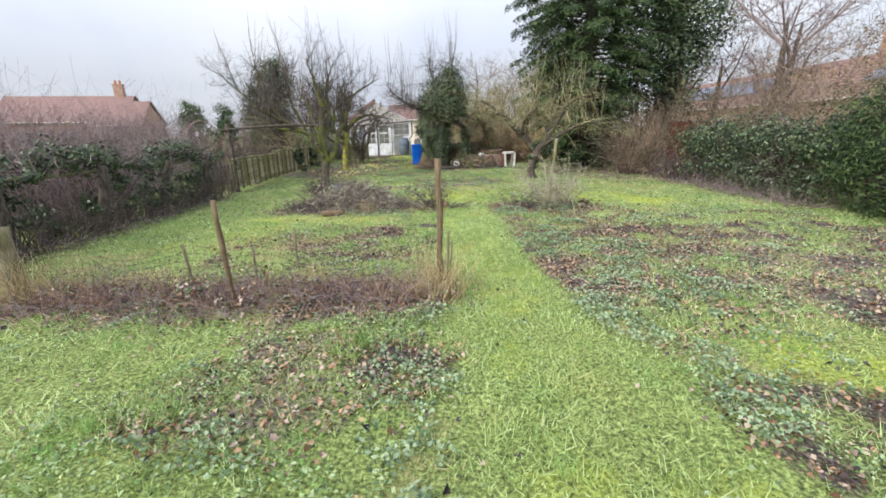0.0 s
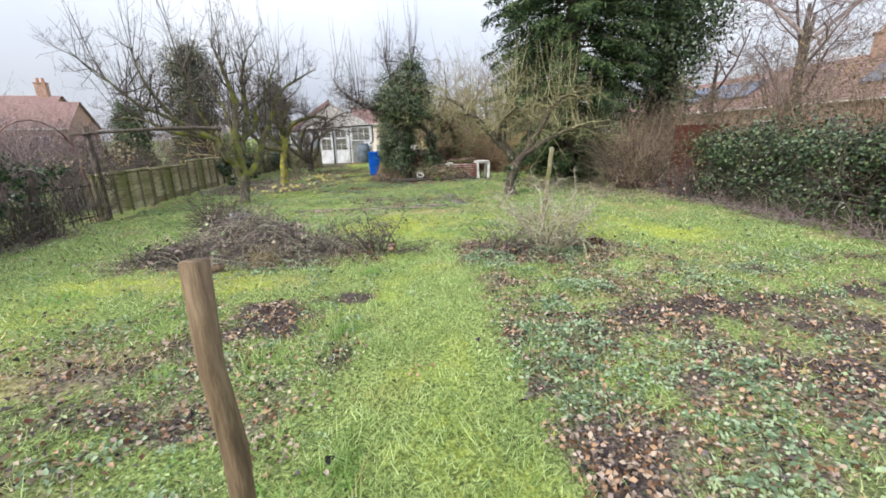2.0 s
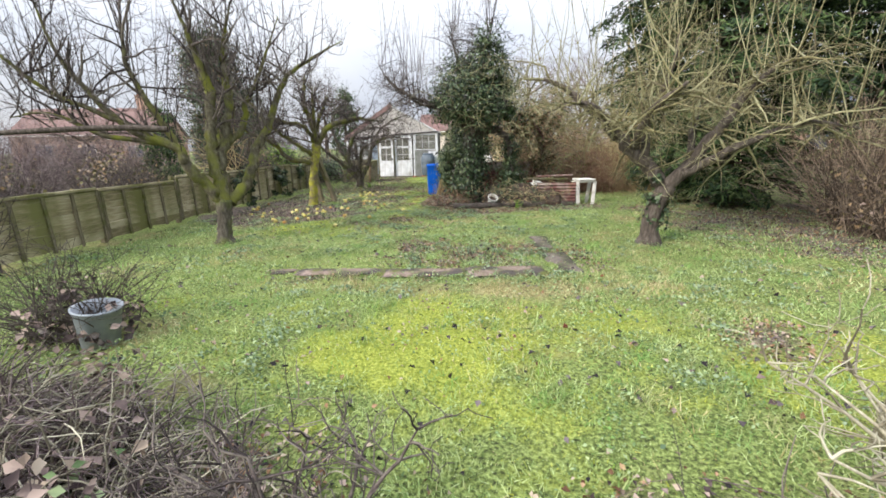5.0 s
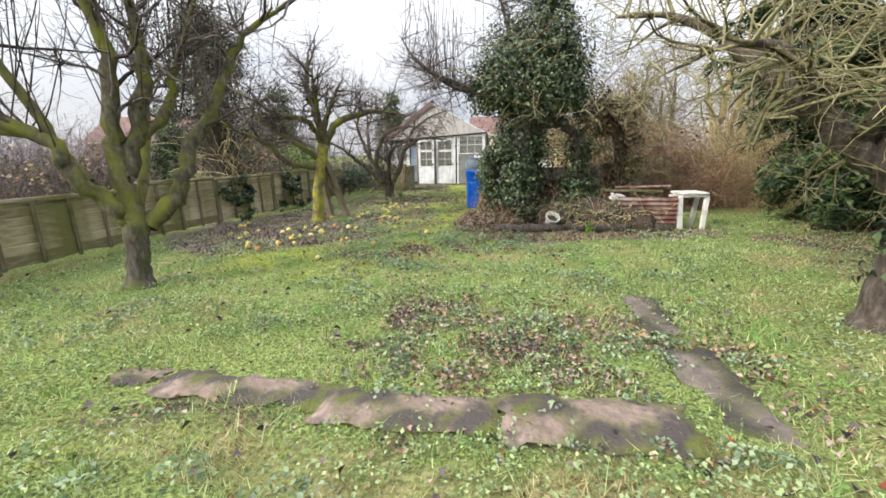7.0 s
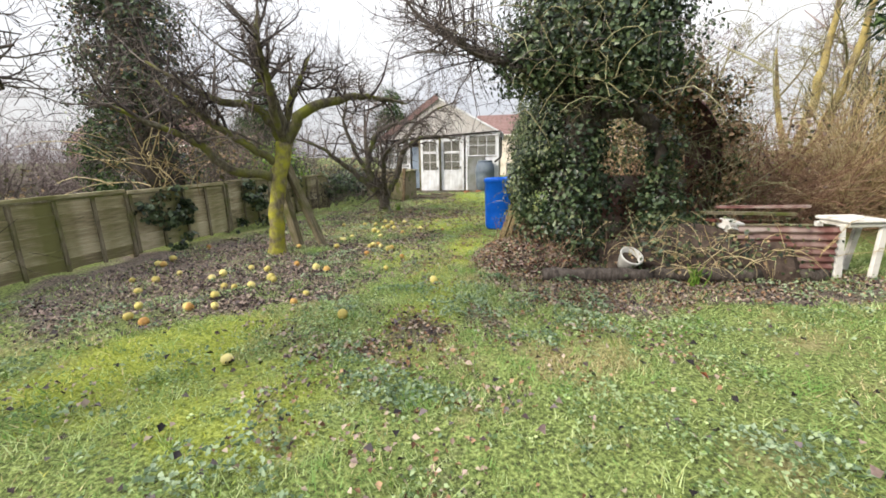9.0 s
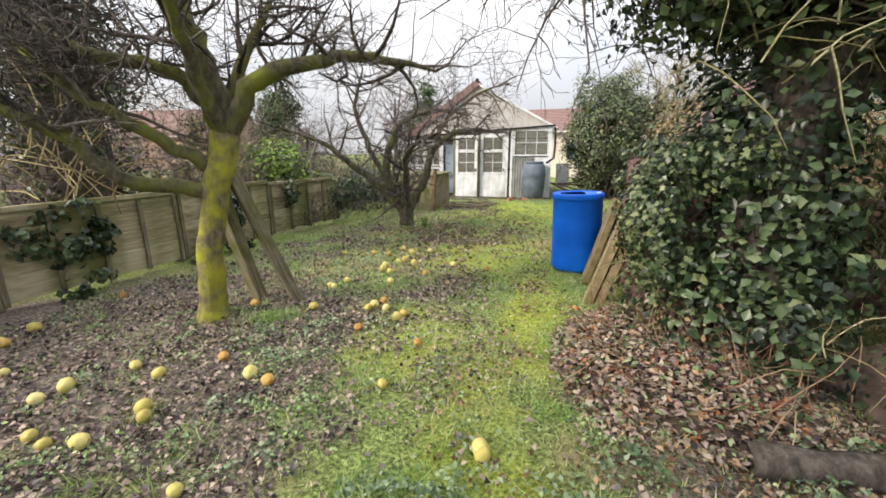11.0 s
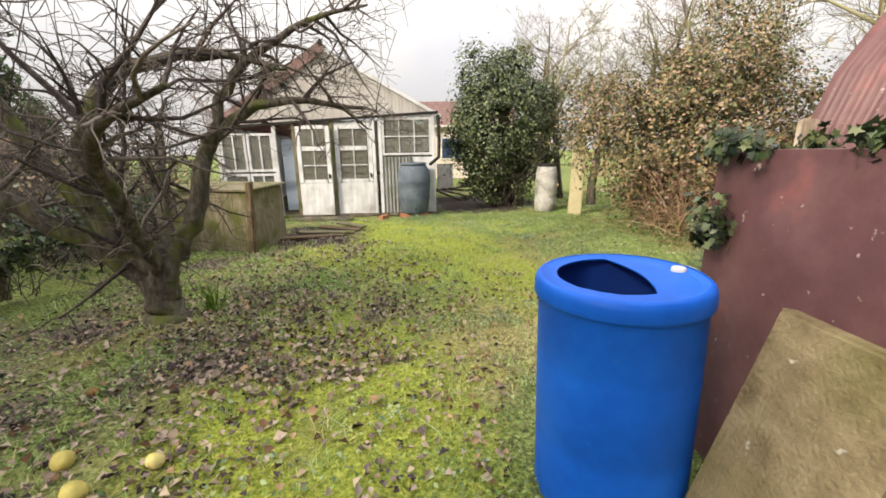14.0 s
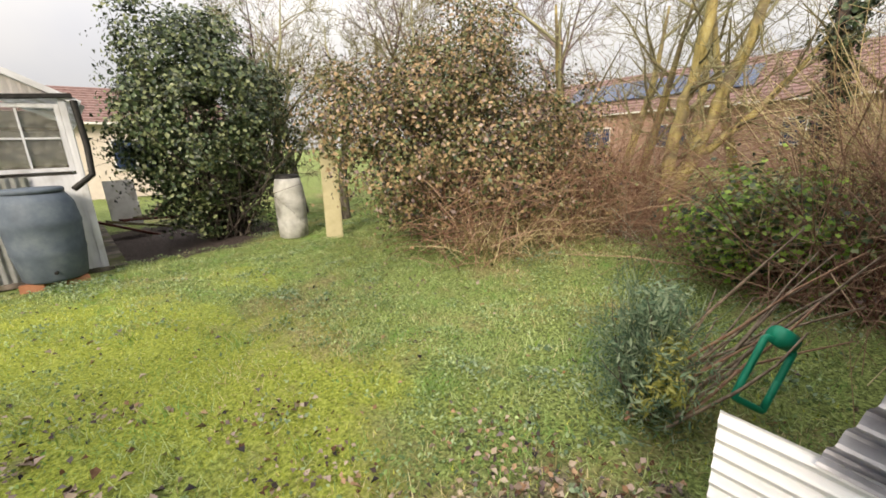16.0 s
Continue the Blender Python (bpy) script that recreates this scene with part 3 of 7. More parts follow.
def masks(X, Y):
    """How much moss, leaf litter, bare soil and straw lies at each place of the garden."""
    bed = right_bed(X, Y)
    litter = np.maximum.reduce([
        bed * (0.3 + 0.38 * np.exp(-((Y - 4.0) / 1.2) ** 2)) * (1 - in_ellipse(X, Y, 2.75, 2.3, 0.85, 0.42, 5, 0.5)),
        0.75 * in_ellipse(X, Y, 2.0, 7.7, 1.5, 0.7, 0, 0.5),
        0.6 * in_ellipse(X, Y, -1.8, 3.4, 2.6, 0.55, 0, 0.6),
        0.5 * in_ellipse(X, Y, -0.9, 2.2, 0.9, 0.6, 0, 0.7),
        0.38 * in_ellipse(X, Y, -1.5, 5.3, 1.6, 0.9, 0, 0.7),
        0.5 * in_ellipse(X, Y, -1.6, 7.9, 1.9, 0.6, 0, 0.6),
        1.0 * in_ellipse(X, Y, -4.35, 16.1, 1.75, 2.0, 15, 0.45),
        0.85 * in_ellipse(X, Y, -3.3, 15.6, 1.3, 0.9, 20, 0.5),
        0.5 * in_ellipse(X, Y, -4.6, 19.0, 1.2, 2.0, 0, 0.9),
        0.42 * in_ellipse(X, Y, -4.2, 21.0, 2.2, 2.4, 0, 0.9),
        0.42 * in_ellipse(X, Y, -2.9, 17.8, 1.2, 2.4, 15, 1.1),
        0.42 * in_ellipse(X, Y, -2.9, 21.6, 1.5, 1.0, 0, 1.0),
        1.1 * in_ellipse(X, Y, 0.1, 16.6, 1.2, 1.25, 0, 0.35),
        0.95 * in_ellipse(X, Y, 1.5, 16.4, 2.0, 0.65, 8, 0.5),
        0.9 * in_ellipse(X, Y, 6.5, 14.5, 2.4, 3.2, 0, 0.6),
        0.7 * in_ellipse(X, Y, 4.3, 16.1, 0.8, 0.5, 0, 0.6),
        0.55 * in_ellipse(X, Y, 2.6, 9.9, 0.4, 0.3, 0, 0.8),
        0.24 * in_ellipse(X, Y, 0.5, 12.2, 1.1, 0.9, 0, 1.2),
        0.18 * in_ellipse(X, Y, -0.8, 14.5, 1.0, 0.9, 10, 1.4),
        0.42 * in_ellipse(X, Y, -0.6, 20.7, 0.5, 0.7, 0, 1.0)])
    moss = np.maximum.reduce([
        0.2 * trodden(X, Y),
        0.5 * in_ellipse(X, Y, 1.0, 9.5, 3.3, 1.0, 0, 1.0),
        0.85 * in_ellipse(X, Y, -0.2, 9.4, 0.9, 0.5, 0, 0.9),
        0.6 * in_ellipse(X, Y, 3.7, 8.7, 1.7, 0.7, -8, 0.9),
        0.75 * in_ellipse(X, Y, 2.75, 2.3, 0.85, 0.42, 5, 0.7),
        0.65 * in_ellipse(X, Y, -1.7, 6.95, 1.4, 0.35, 0, 0.8),
        0.4 * in_ellipse(X, Y, -3.2, 5.6, 1.0, 0.8, 0, 0.9),
        1.15 * in_ellipse(X, Y, -3.0, 14.05, 0.5, 0.75, -25, 0.7),
        0.6 * in_ellipse(X, Y, -2.2, 13.6, 0.9, 0.5, 0, 0.9),
        0.7 * in_ellipse(X, Y, -1.45, 15.6, 0.35, 1.4, 10, 0.7),
        0.8 * in_ellipse(X, Y, -2.35, 16.9, 0.5, 0.7, 20, 0.8),
        0.9 * in_ellipse(X, Y, -1.4, 17.7, 0.3, 1.2, 5, 0.7),
        1.1 * in_ellipse(X, Y, -2.5, 20.0, 0.9, 1.6, 10, 0.9),
        1.0 * in_ellipse(X, Y, -3.0, 23.4, 0.8, 0.9, 20, 0.8),
        1.05 * in_ellipse(X, Y, -2.2, 23.6, 1.4, 2.4, 25, 0.9),
        0.85 * in_ellipse(X, Y, -1.2, 22.3, 0.8, 1.3, 0, 0.9),
        0.4 * in_ellipse(X, Y, -0.6, 25.0, 1.2, 1.0, 0, 0.9)])
    soil = np.maximum.reduce([
        0.3 * bed,
        0.95 * in_ellipse(X, Y, -0.78, 5.95, 0.42, 0.34, 10, 0.6),
        0.9 * in_ellipse(X, Y, -0.3, 6.42, 0.5, 0.14, 5, 0.7),
        0.85 * in_ellipse(X, Y, -0.14, 5.25, 0.16, 0.3, 0, 0.7),
        0.8 * in_ellipse(X, Y, -0.9, 6.3, 0.5, 0.13, 0, 0.7),
        0.55 * in_ellipse(X, Y, -2.2, 4.7, 1.0, 0.35, 0, 0.8),
        0.55 * in_ellipse(X, Y, -1.2, 3.25, 1.3, 0.25, 0, 0.7),
        0.6 * in_ellipse(X, Y, -0.35, 2.3, 0.4, 0.3, 0, 0.8),
        0.5 * in_ellipse(X, Y, 2.0, 1.7, 0.9, 0.35, 0, 0.8),
        0.75 * in_ellipse(X, Y, 3.4, 5.9, 1.7, 0.22, 5, 0.8),
        0.5 * in_ellipse(X, Y, 2.1, 7.6, 0.9, 0.5, 0, 0.6),
        0.36 * in_ellipse(X, Y, 0.6, 12.0, 0.9, 0.4, 0, 1.2),
        0.4 * in_ellipse(X, Y, -0.6, 12.3, 1.4, 0.5, 0, 1.0),
        0.12 * in_ellipse(X, Y, -1.1, 14.4, 0.6, 0.5, 0, 1.2),
        1.6 * in_ellipse(X, Y, -1.0, 28.6, 1.5, 1.7, 0, 0.4),
        0.85 * in_ellipse(X, Y, -4.1, 24.5, 1.0, 0.8, 10, 0.5),
        0.4 * in_ellipse(X, Y, -0.4, 11.05, 1.9, 0.2, 2, 0.9)])
    # break the patches up
    wob = value_noise(X, Y, 0.6, 31) * 0.5 + value_noise(X, Y, 0.22, 32) * 0.5 - 0.5
    wide = value_noise(X, Y, 1.6, 33)
    moss = np.clip(moss * 0.9 + wob * 1.1 * (moss > 0.02) + np.clip(wide - 0.62, 0, 1) * 0.8, 0, 1) * (1 - 0.8 * bed * (moss < 0.5))
    litter = np.clip(litter * 0.95 + wob * 1.2 * (litter > 0.02) + np.clip(wob - 0.2, 0, 1) * 0.7, 0, 1)
    soil = np.clip(soil * 0.9 + wob * 1.4 * (soil > 0.02), 0, 1)
    straw = np.clip(np.clip(value_noise(X, Y, 0.8, 34) * 0.6 + value_noise(X, Y, 0.25, 35) * 0.4 - 0.44, 0, 1) * 1.8 + np.maximum.reduce([
        0.8 * in_ellipse(X, Y, -1.0, 22.0, 0.4, 2.0, -8, 1.0), 0.6 * in_ellipse(X, Y, -1.9, 5.3, 0.5, 0.3, 0, 0.8), 0.5 * in_ellipse(X, Y, -1.7, 6.9, 1.2, 0.3, 0, 0.8), 0.5 * in_ellipse(X, Y, 0.0, 10.8, 2.4, 0.25, 0, 0.9)]), 0, 1)
    lane = 1 - 0.92 * trodden(X, Y)
    return moss, litter * lane, soil * lane, straw * lane


xs = np.concatenate([-12 - np.geomspace(1, 1500, 16)[::-1], np.arange(-12, 12.01, 0.1), 12 + np.geomspace(1, 1500, 16)])
ys = np.concatenate([-5 - np.geomspace(1, 1500, 16)[::-1], np.arange(-5, 34.01, 0.1), 34 + np.geomspace(1, 1500, 16)])
gx, gy = np.meshgrid(xs, ys)
gz = np.array([ground_z(x, y) for x, y in zip(gx.ravel(), gy.ravel())])
gf = [(j * len(xs) + i, j * len(xs) + i + 1, (j + 1) * len(xs) + i + 1, (j + 1) * len(xs) + i) for j in range(len(ys) - 1) for i in range(len(xs) - 1)]
ground = put("ground", raw_mesh("ground", np.stack([gx.ravel(), gy.ravel(), gz], 1), gf, M_GROUND, True))
tagged(ground, "rough winter lawn with moss, bare soil and fallen leaves", "ground", kind="structure")
for key, values in zip(("moss", "litter", "soil", "straw"), masks(gx.ravel(), gy.ravel())):
    ground.data.attributes.new(key, "FLOAT", "POINT").data.foreach_set("value", values.astype(np.float32))


# ---- setting: left boundary fence ----
def wavy_board(length, height, thick, rng, n=10):
    """A waney-edged board along x, its lower edge wandering."""
    bm = bmesh.new()
    rows = []
    for i in range(n + 1):
        x = length * i / n
        lo = rng.uniform(-0.018, 0.018)
        rows.append([bm.verts.new(p) for p in ((x, -thick / 2, lo), (x, -thick / 2, height), (x, thick / 2, height), (x, thick / 2, lo))])
    for a, b in zip(rows, rows[1:]):
        for k in range(4):
            bm.faces.new((a[k], b[k], b[(k + 1) % 4], a[(k + 1) % 4]))
    bm.faces.new(rows[0][::-1])
    bm.faces.new(rows[-1])
    bmesh.ops.recalc_face_normals(bm, faces=bm.faces)
    return bm


def board_mesh(name, bm, mat):
    me = bpy.data.meshes.new(name)
    bm.to_mesh(me)
    bm.free()
    me.materials.append(mat)
    return me


def fence_panel(fence, x0, y0, x1, y1, height, rng):
    """One panel: post, battens and capping as its frame, lapped slats on it."""
    L = math.hypot(x1 - x0, y1 - y0)
    m = pose(x0, y0, 0, 0, 0, math.degrees(math.atan2(y1 - y0, x1 - x0)))
    part("post", box((0.075, 0.075, height + 0.08), (0, 0.05, (height + 0.08) / 2 - 0.02), 0.008, jitter=0.004), M_WOOD_OLD, fence, "", m)
    p = part("panel", box((L, 0.075, 0.025), (L / 2, -0.01, height + 0.012), 0.005, jitter=0.004), M_WOOD_OLD, fence, "", m)
    for k in range(5):
        part("batten", box((0.045, 0.03, height - 0.04), (0.03 + (L - 0.06) * k / 4, -0.045, height / 2 + 0.02), 0.004, jitter=0.003), M_WOOD_OLD, p)
    rows = int(round(height / 0.115))
    for k in range(rows):
        bm = wavy_board(L - 0.04, 0.145, 0.018, rng)
        bmesh.ops.rotate(bm, verts=bm.verts, cent=(0, 0, 0), matrix=Matrix.Rotation(radians(8 + rng.uniform(-2.5, 2.5)), 3, "X"))
        put("slat", board_mesh("slat", bm, M_FENCE), p, pose(0.02, -0.012 * (k % 2), 0.06 + k * (height - 0.14) / (rows - 1), 0, rng.uniform(-0.5, 0.5), 0))


frng = random.Random(5)
boundary = thing("boundary_fence", pose(0, 0, 0), "low weathered waney-lap timber panel fence, greenish grey", "fence")
fence_line = [(-5.68, 10.85), (-5.8, 12.62), (-5.92, 14.4), (-6.0, 16.2), (-6.03, 18.0), (-6.15, 19.75), (-6.0, 21.55)]
for i, (a, b) in enumerate(zip(fence_line, fence_line[1:])):
    fence_panel(boundary, *a, *b, (0.84, 0.82, 0.9, 0.88, 0.9, 0.86)[i], frng)


# ---- vegetation builders ----
def limb_set(base, limbs, mat, parent, name="limb", sides=8):
    out = []
    for ctrl in limbs:
        pts, rad = spline(ctrl, 5)
        wob = random.Random(len(pts) * 7 + int(abs(ctrl[-1][0]) * 100))
        pts = [p + Vector((wob.gauss(0, 1), wob.gauss(0, 1), wob.gauss(0, 1))) * min(0.02, r * 0.25) for p, r in zip(pts, rad)]
        t = Tubes()
        t.add(pts, rad, sides)
        put(name, t.mesh(name, mat), parent)
        out.append((pts, rad))
    return out


def fruit_tree(name, label, x, y, trunk, limbs, rng, mat=None, twig=None, per_limb=12, twig_len=0.8, shoots=6, shoot_len=1.2, spread=0.75, lift=0.06, kids=5, level=2,
               category="fruit tree", start=0.2, turn=0, limb_mat=None):
    mat, twig = mat or M_BARK, twig or M_TWIG
    e = thing(name, pose(x, y, 0, 0, 0, turn), label, category)
    pts, rad = spline(trunk, 6)
    pts = [p + Vector((rng.gauss(0, 0.006), rng.gauss(0, 0.006), 0)) for p in pts]
    rad[0] *= 1.35
    rad[1] *= 1.12
    t = Tubes()
    t.add([pts[0] - Vector((0, 0, 0.08))] + pts, [rad[0] * 1.1] + rad, 14)
    put("trunk", t.mesh("trunk", mat), e)
    made = limb_set((0, 0, 0), limbs, limb_mat or mat, e)
    crown, tips = Tubes(), []
    for lp, lr in made:
        n = len(lp) - 1
        for k in range(per_limb):
            u = start + (1 - start) * (k + rng.random()) / per_limb
            i = min(n - 1, int(u * n))
            q = lp[i].lerp(lp[i + 1], u * n - i)
            way = (lp[i + 1] - lp[i]).normalized()
            off = Vector((rng.gauss(0, 1), rng.gauss(0, 1), rng.gauss(0.1, 0.7))).normalized()
            sprout(crown, q, way * (1 - spread) + off * spread, twig_len * rng.uniform(0.5, 1.25), min(0.022, lr[i] * 0.5 + 0.004), level, rng, spread, lift, 0.22, kids, 0.6, 4, tips, 0.0022)
        for k in range(shoots):
            u = rng.uniform(0.35, 1.0)
            i = min(n - 1, int(u * n))
            q = lp[i]
            L = shoot_len * rng.uniform(0.5, 1.3)
            p = bent(q, Vector((rng.gauss(0, 0.22), rng.gauss(0, 0.22), 1)), L, 5, 0.06, rng, 0.05)
            crown.add(p, [0.008, 0.007, 0.006, 0.005, 0.0035, 0.002], 3, cap=False)
            for j in range(2):
                sprout(crown, p[2 + j], Vector((rng.gauss(0, 0.5), rng.gauss(0, 0.5), 0.8)), L * 0.35, 0.004, 0, rng)
    put("crown", crown.mesh("crown", twig), e)
    return e, made, tips


def leafy(name, parent, blobs, size, mats, seed, weights=None, tilt=0.45, long=1.4, label="", clump=0.17, lobed=False):
    """Foliage in clumps over lumpy ellipsoids (n, centre, radii, floor)."""
    rng = np.random.default_rng(seed)
    P, N = [], []
    for n, c, r, floor in blobs:
        m = max(8, n // 55)
        p, d = blob(m, c, r, rng, shell=0.5, amount=0.24)
        s = min(clump, 0.42 * min(r)) * rng.uniform(0.55, 1.4, m)
        k = rng.integers(0, m, n)
        off = rng.normal(0, 1, (n, 3)) * np.array([1, 1, 0.8])
        q = p[k] + off * s[k][:, None]
        nn = d[k] * 0.7 + off * 0.45 + np.array([0, 0, 0.25])
        if floor is not None:
            ok = q[:, 2] > floor
            q, nn = q[ok], nn[ok]
        P.append(q)
        N.append(nn)
    P, N = np.concatenate(P), np.concatenate(N)
    mats = mats if isinstance(mats, (list, tuple)) else [mats]
    me = lobed_leaves(name, P, size, mats, rng, N, tilt, weights=weights) if lobed else leaves(name, P, size, mats, rng, N, long, tilt, weights=weights)
    ob = put(name, me, parent, label=label)
    return tagged(ob, kind="stuff") if name in ("leaf_litter", "dead_leafage") else ob


def core(name, parent, blobs, mat, seed):
    """A dark twiggy heart, so that no light shows straight through dense foliage."""
    rng = random.Random(seed)
    t = Tubes()
    for c, r, n in blobs:
        c = Vector(c)
        for _ in range(n):
            d = Vector((rng.gauss(0, 1), rng.gauss(0, 1), rng.gauss(0, 1))).normalized()
            a = Vector((c.x + rng.gauss(0, 0.2) * r[0], c.y + rng.gauss(0, 0.2) * r[1], max(0.05, c.z - r[2] * 0.4)))
            b = Vector((c.x + d.x * r[0] * 0.9, c.y + d.y * r[1] * 0.9, max(0.05, c.z + d.z * r[2] * 0.9)))
            m = a.lerp(b, 0.5) + Vector((rng.gauss(0, 0.1), rng.gauss(0, 0.1), rng.gauss(0.1, 0.1)))
            t.add([a, m, b], [0.02, 0.013, 0.004], 4, cap=False)
    return put(name, t.mesh(name, mat), parent)


def stems(name, parent, n, place, rng, mat, length=(0.5, 1.2), radius=0.004, arch=-0.12, spread=0.6, level=0):
    """Arching canes that start at place(rng) and bow over."""
    t = Tubes()
    for _ in range(n):
        p = place(rng)
        L = rng.uniform(*length)
        d = Vector((rng.gauss(0, spread), rng.gauss(0, spread), 1.0))
        if level:
            sprout(t, p, d, L, radius, level, rng, 0.6, arch, 0.15, 3, 0.6, 3, None, 0.0018)
        else:
            t.add(bent(p, d, L, 5, 0.16, rng, arch), [radius, radius, radius * 0.9, radius * 0.75, radius * 0.55, radius * 0.3], 3, cap=False)
    return tagged(put(name, t.mesh(name, mat), parent), kind="stuff" if n > 40 else "")


# ---- trees of the garden ----
trng = random.Random(11)
fruit_tree("apple_tree", "old bare apple tree with several mossy grey limbs on the lawn", -3.7, 12.64,
           [(0, 0, 0, 0.125), (0.02, 0.02, 0.35, 0.105), (0.05, 0.05, 0.7, 0.125)],
           [[(0.03, 0.03, 0.65, 0.09), (-0.04, -0.06, 0.84, 0.085), (-0.21, -0.27, 1.19, 0.075), (-0.3, -0.32, 1.5, 0.062), (-0.75, -0.5, 1.72, 0.05), (-1.09, -0.71, 2.23, 0.036), (-1.29, -0.84, 2.67, 0.022), (-1.38, -0.9, 3.3, 0.008)],
            [(-0.3, -0.32, 1.5, 0.05), (-0.86, -0.56, 1.86, 0.04), (-1.37, -0.89, 2.16, 0.03), (-1.74, -1.13, 2.6, 0.02), (-2.15, -1.4, 3.1, 0.007)],
            [(0.06, 0.06, 0.68, 0.1), (0.02, 0.03, 1.23, 0.09), (0.01, 0.02, 1.66, 0.08), (0.06, 0.08, 2.28, 0.066), (-0.02, 0.02, 2.8, 0.04), (-0.2, -0.1, 3.6, 0.01)],
            [(0.05, 0.07, 1.15, 0.08), (0.16, 0.21, 1.77, 0.075), (0.22, 0.3, 2.31, 0.06), (0.2, 0.3, 2.8, 0.038), (0.5, 0.2, 3.5, 0.01)],
            [(0.1, 0.12, 0.62, 0.1), (0.3, 0.4, 0.97, 0.085), (0.39, 0.51, 1.39, 0.075), (0.57, 0.76, 1.87, 0.06), (0.76, 1.01, 2.54, 0.042), (1.15, 1.2, 2.9, 0.024), (1.7, 1.35, 3.2, 0.007)],
            [(0.13, 0.17, 1.5, 0.055), (0.32, 0.42, 1.84, 0.05), (0.4, 0.5, 2.24, 0.038), (0.68, 0.45, 2.6, 0.025), (1.0, 0.6, 3.4, 0.007)],
            [(-0.18, -0.16, 1.1, 0.055), (-0.52, -0.35, 1.98, 0.042), (-0.7, -0.45, 2.64, 0.027), (-0.66, -0.43, 3.35, 0.007)],
            [(-0.45, -0.36, 1.56, 0.04), (-1.02, -0.66, 1.66, 0.032), (-1.5, -0.92, 1.95, 0.02), (-1.95, -1.05, 1.9, 0.007)],
            [(0.05, 0.08, 0.75, 0.06), (-0.3, 0.6, 1.5, 0.046), (-0.6, 1.0, 2.3, 0.03), (-1.0, 1.2, 2.9, 0.008)]],
           trng, M_BARK, limb_mat=M_BARK_GREEN, per_limb=13, twig_len=0.8, shoots=15, shoot_len=1.5, start=0.4, spread=0.65, lift=0.1)
fruit_tree("quince_tree", "bare fruit tree with bright yellow-green moss on its trunk", -4.03, 16.72,
           [(0, 0, 0, 0.115), (0.03, 0.0, 0.5, 0.1), (0.08, 0.09, 1.0, 0.1), (0.12, 0.25, 1.55, 0.115)],
           [[(0.07, 0.12, 1.1, 0.065), (-0.4, -0.3, 1.22, 0.055), (-0.6, -0.55, 1.56, 0.045), (-0.95, -0.98, 1.84, 0.03), (-1.4, -1.2, 2.1, 0.01)],
            [(0.09, 0.16, 1.25, 0.06), (-0.24, -0.18, 1.56, 0.05), (-0.55, -0.45, 1.9, 0.04), (-1.0, -0.6, 2.3, 0.012)],
            [(0.12, 0.24, 1.48, 0.085), (0.42, 0.34, 1.96, 0.072), (0.75, 0.66, 2.14, 0.058), (1.08, 1.0, 2.22, 0.045), (1.6, 1.3, 2.12, 0.012)],
            [(0.12, 0.24, 1.48, 0.085), (0.06, 0.2, 2.1, 0.075), (-0.05, 0.1, 2.56, 0.06), (0.07, 0.06, 3.2, 0.02)],
            [(0.1, 0.22, 1.6, 0.06), (-0.1, 0.05, 1.98, 0.055), (-0.45, -0.35, 2.12, 0.045), (-1.0, -0.7, 2.5, 0.015)],
            [(0.12, 0.22, 1.5, 0.06), (0.3, -0.2, 2.2, 0.045), (0.5, -0.6, 2.8, 0.015)],
            [(0.12, 0.26, 1.5, 0.06), (0.1, 0.5, 2.1, 0.05), (0.3, 0.8, 2.8, 0.015)]],
           trng, M_BARK_MOSS, per_limb=13, twig_len=0.7, shoots=5, shoot_len=0.9, lift=0.05, limb_mat=M_BARK_GREEN, start=0.4, kids=6)
fruit_tree("goblet_fruit_tree", "low bare fruit tree forking near the ground, wide twiggy crown", -4.2, 21.17,
           [(0, 0, 0, 0.15), (0.0, 0.0, 0.2, 0.135), (0.0, 0.0, 0.42, 0.15)],
           [[(-0.03, 0, 0.32, 0.09), (-0.4, -0.22, 0.75, 0.075), (-0.78, -0.5, 1.2, 0.06), (-1.3, -0.9, 1.65, 0.03), (-1.8, -1.2, 1.8, 0.012)],
            [(-0.02, 0, 0.35, 0.1), (-0.3, -0.14, 0.9, 0.085), (-0.25, -0.13, 1.5, 0.07), (0.0, 0.0, 1.98, 0.055), (0.6, 0.3, 2.15, 0.035), (1.1, 0.4, 2.05, 0.015)],
            [(0.05, 0, 0.35, 0.09), (0.3, 0.14, 0.9, 0.075), (0.5, 0.25, 1.5, 0.06), (0.95, 0.4, 1.8, 0.04), (1.75, 0.6, 1.75, 0.015)],
            [(0.5, 0.25, 1.5, 0.05), (0.7, 0.33, 2.0, 0.04), (1.3, 0.5, 2.45, 0.025), (1.8, 0.6, 2.6, 0.01)],
            [(0.05, -0.03, 0.35, 0.07), (0.2, -0.45, 0.95, 0.055), (0.5, -0.95, 1.45, 0.04), (1.1, -1.15, 1.7, 0.015)],
            [(0, 0, 0.35, 0.07), (-0.2, 0.5, 0.95, 0.055), (-0.4, 0.9, 1.7, 0.025)],
            [(-0.3, -0.14, 0.9, 0.06), (-0.6, -0.25, 1.5, 0.05), (-0.75, -0.4, 2.2, 0.035), (-0.5, -0.5, 2.8, 0.012)],
            [(0.02, -0.03, 0.35, 0.085), (-0.06, -0.07, 0.62, 0.07), (-0.14, -0.08, 0.88, 0.05)]],
           trng, M_BARK, M_TWIG, per_limb=13, twig_len=0.8, shoots=5, shoot_len=0.8, lift=0.0, spread=0.65, kids=5, start=0.4)
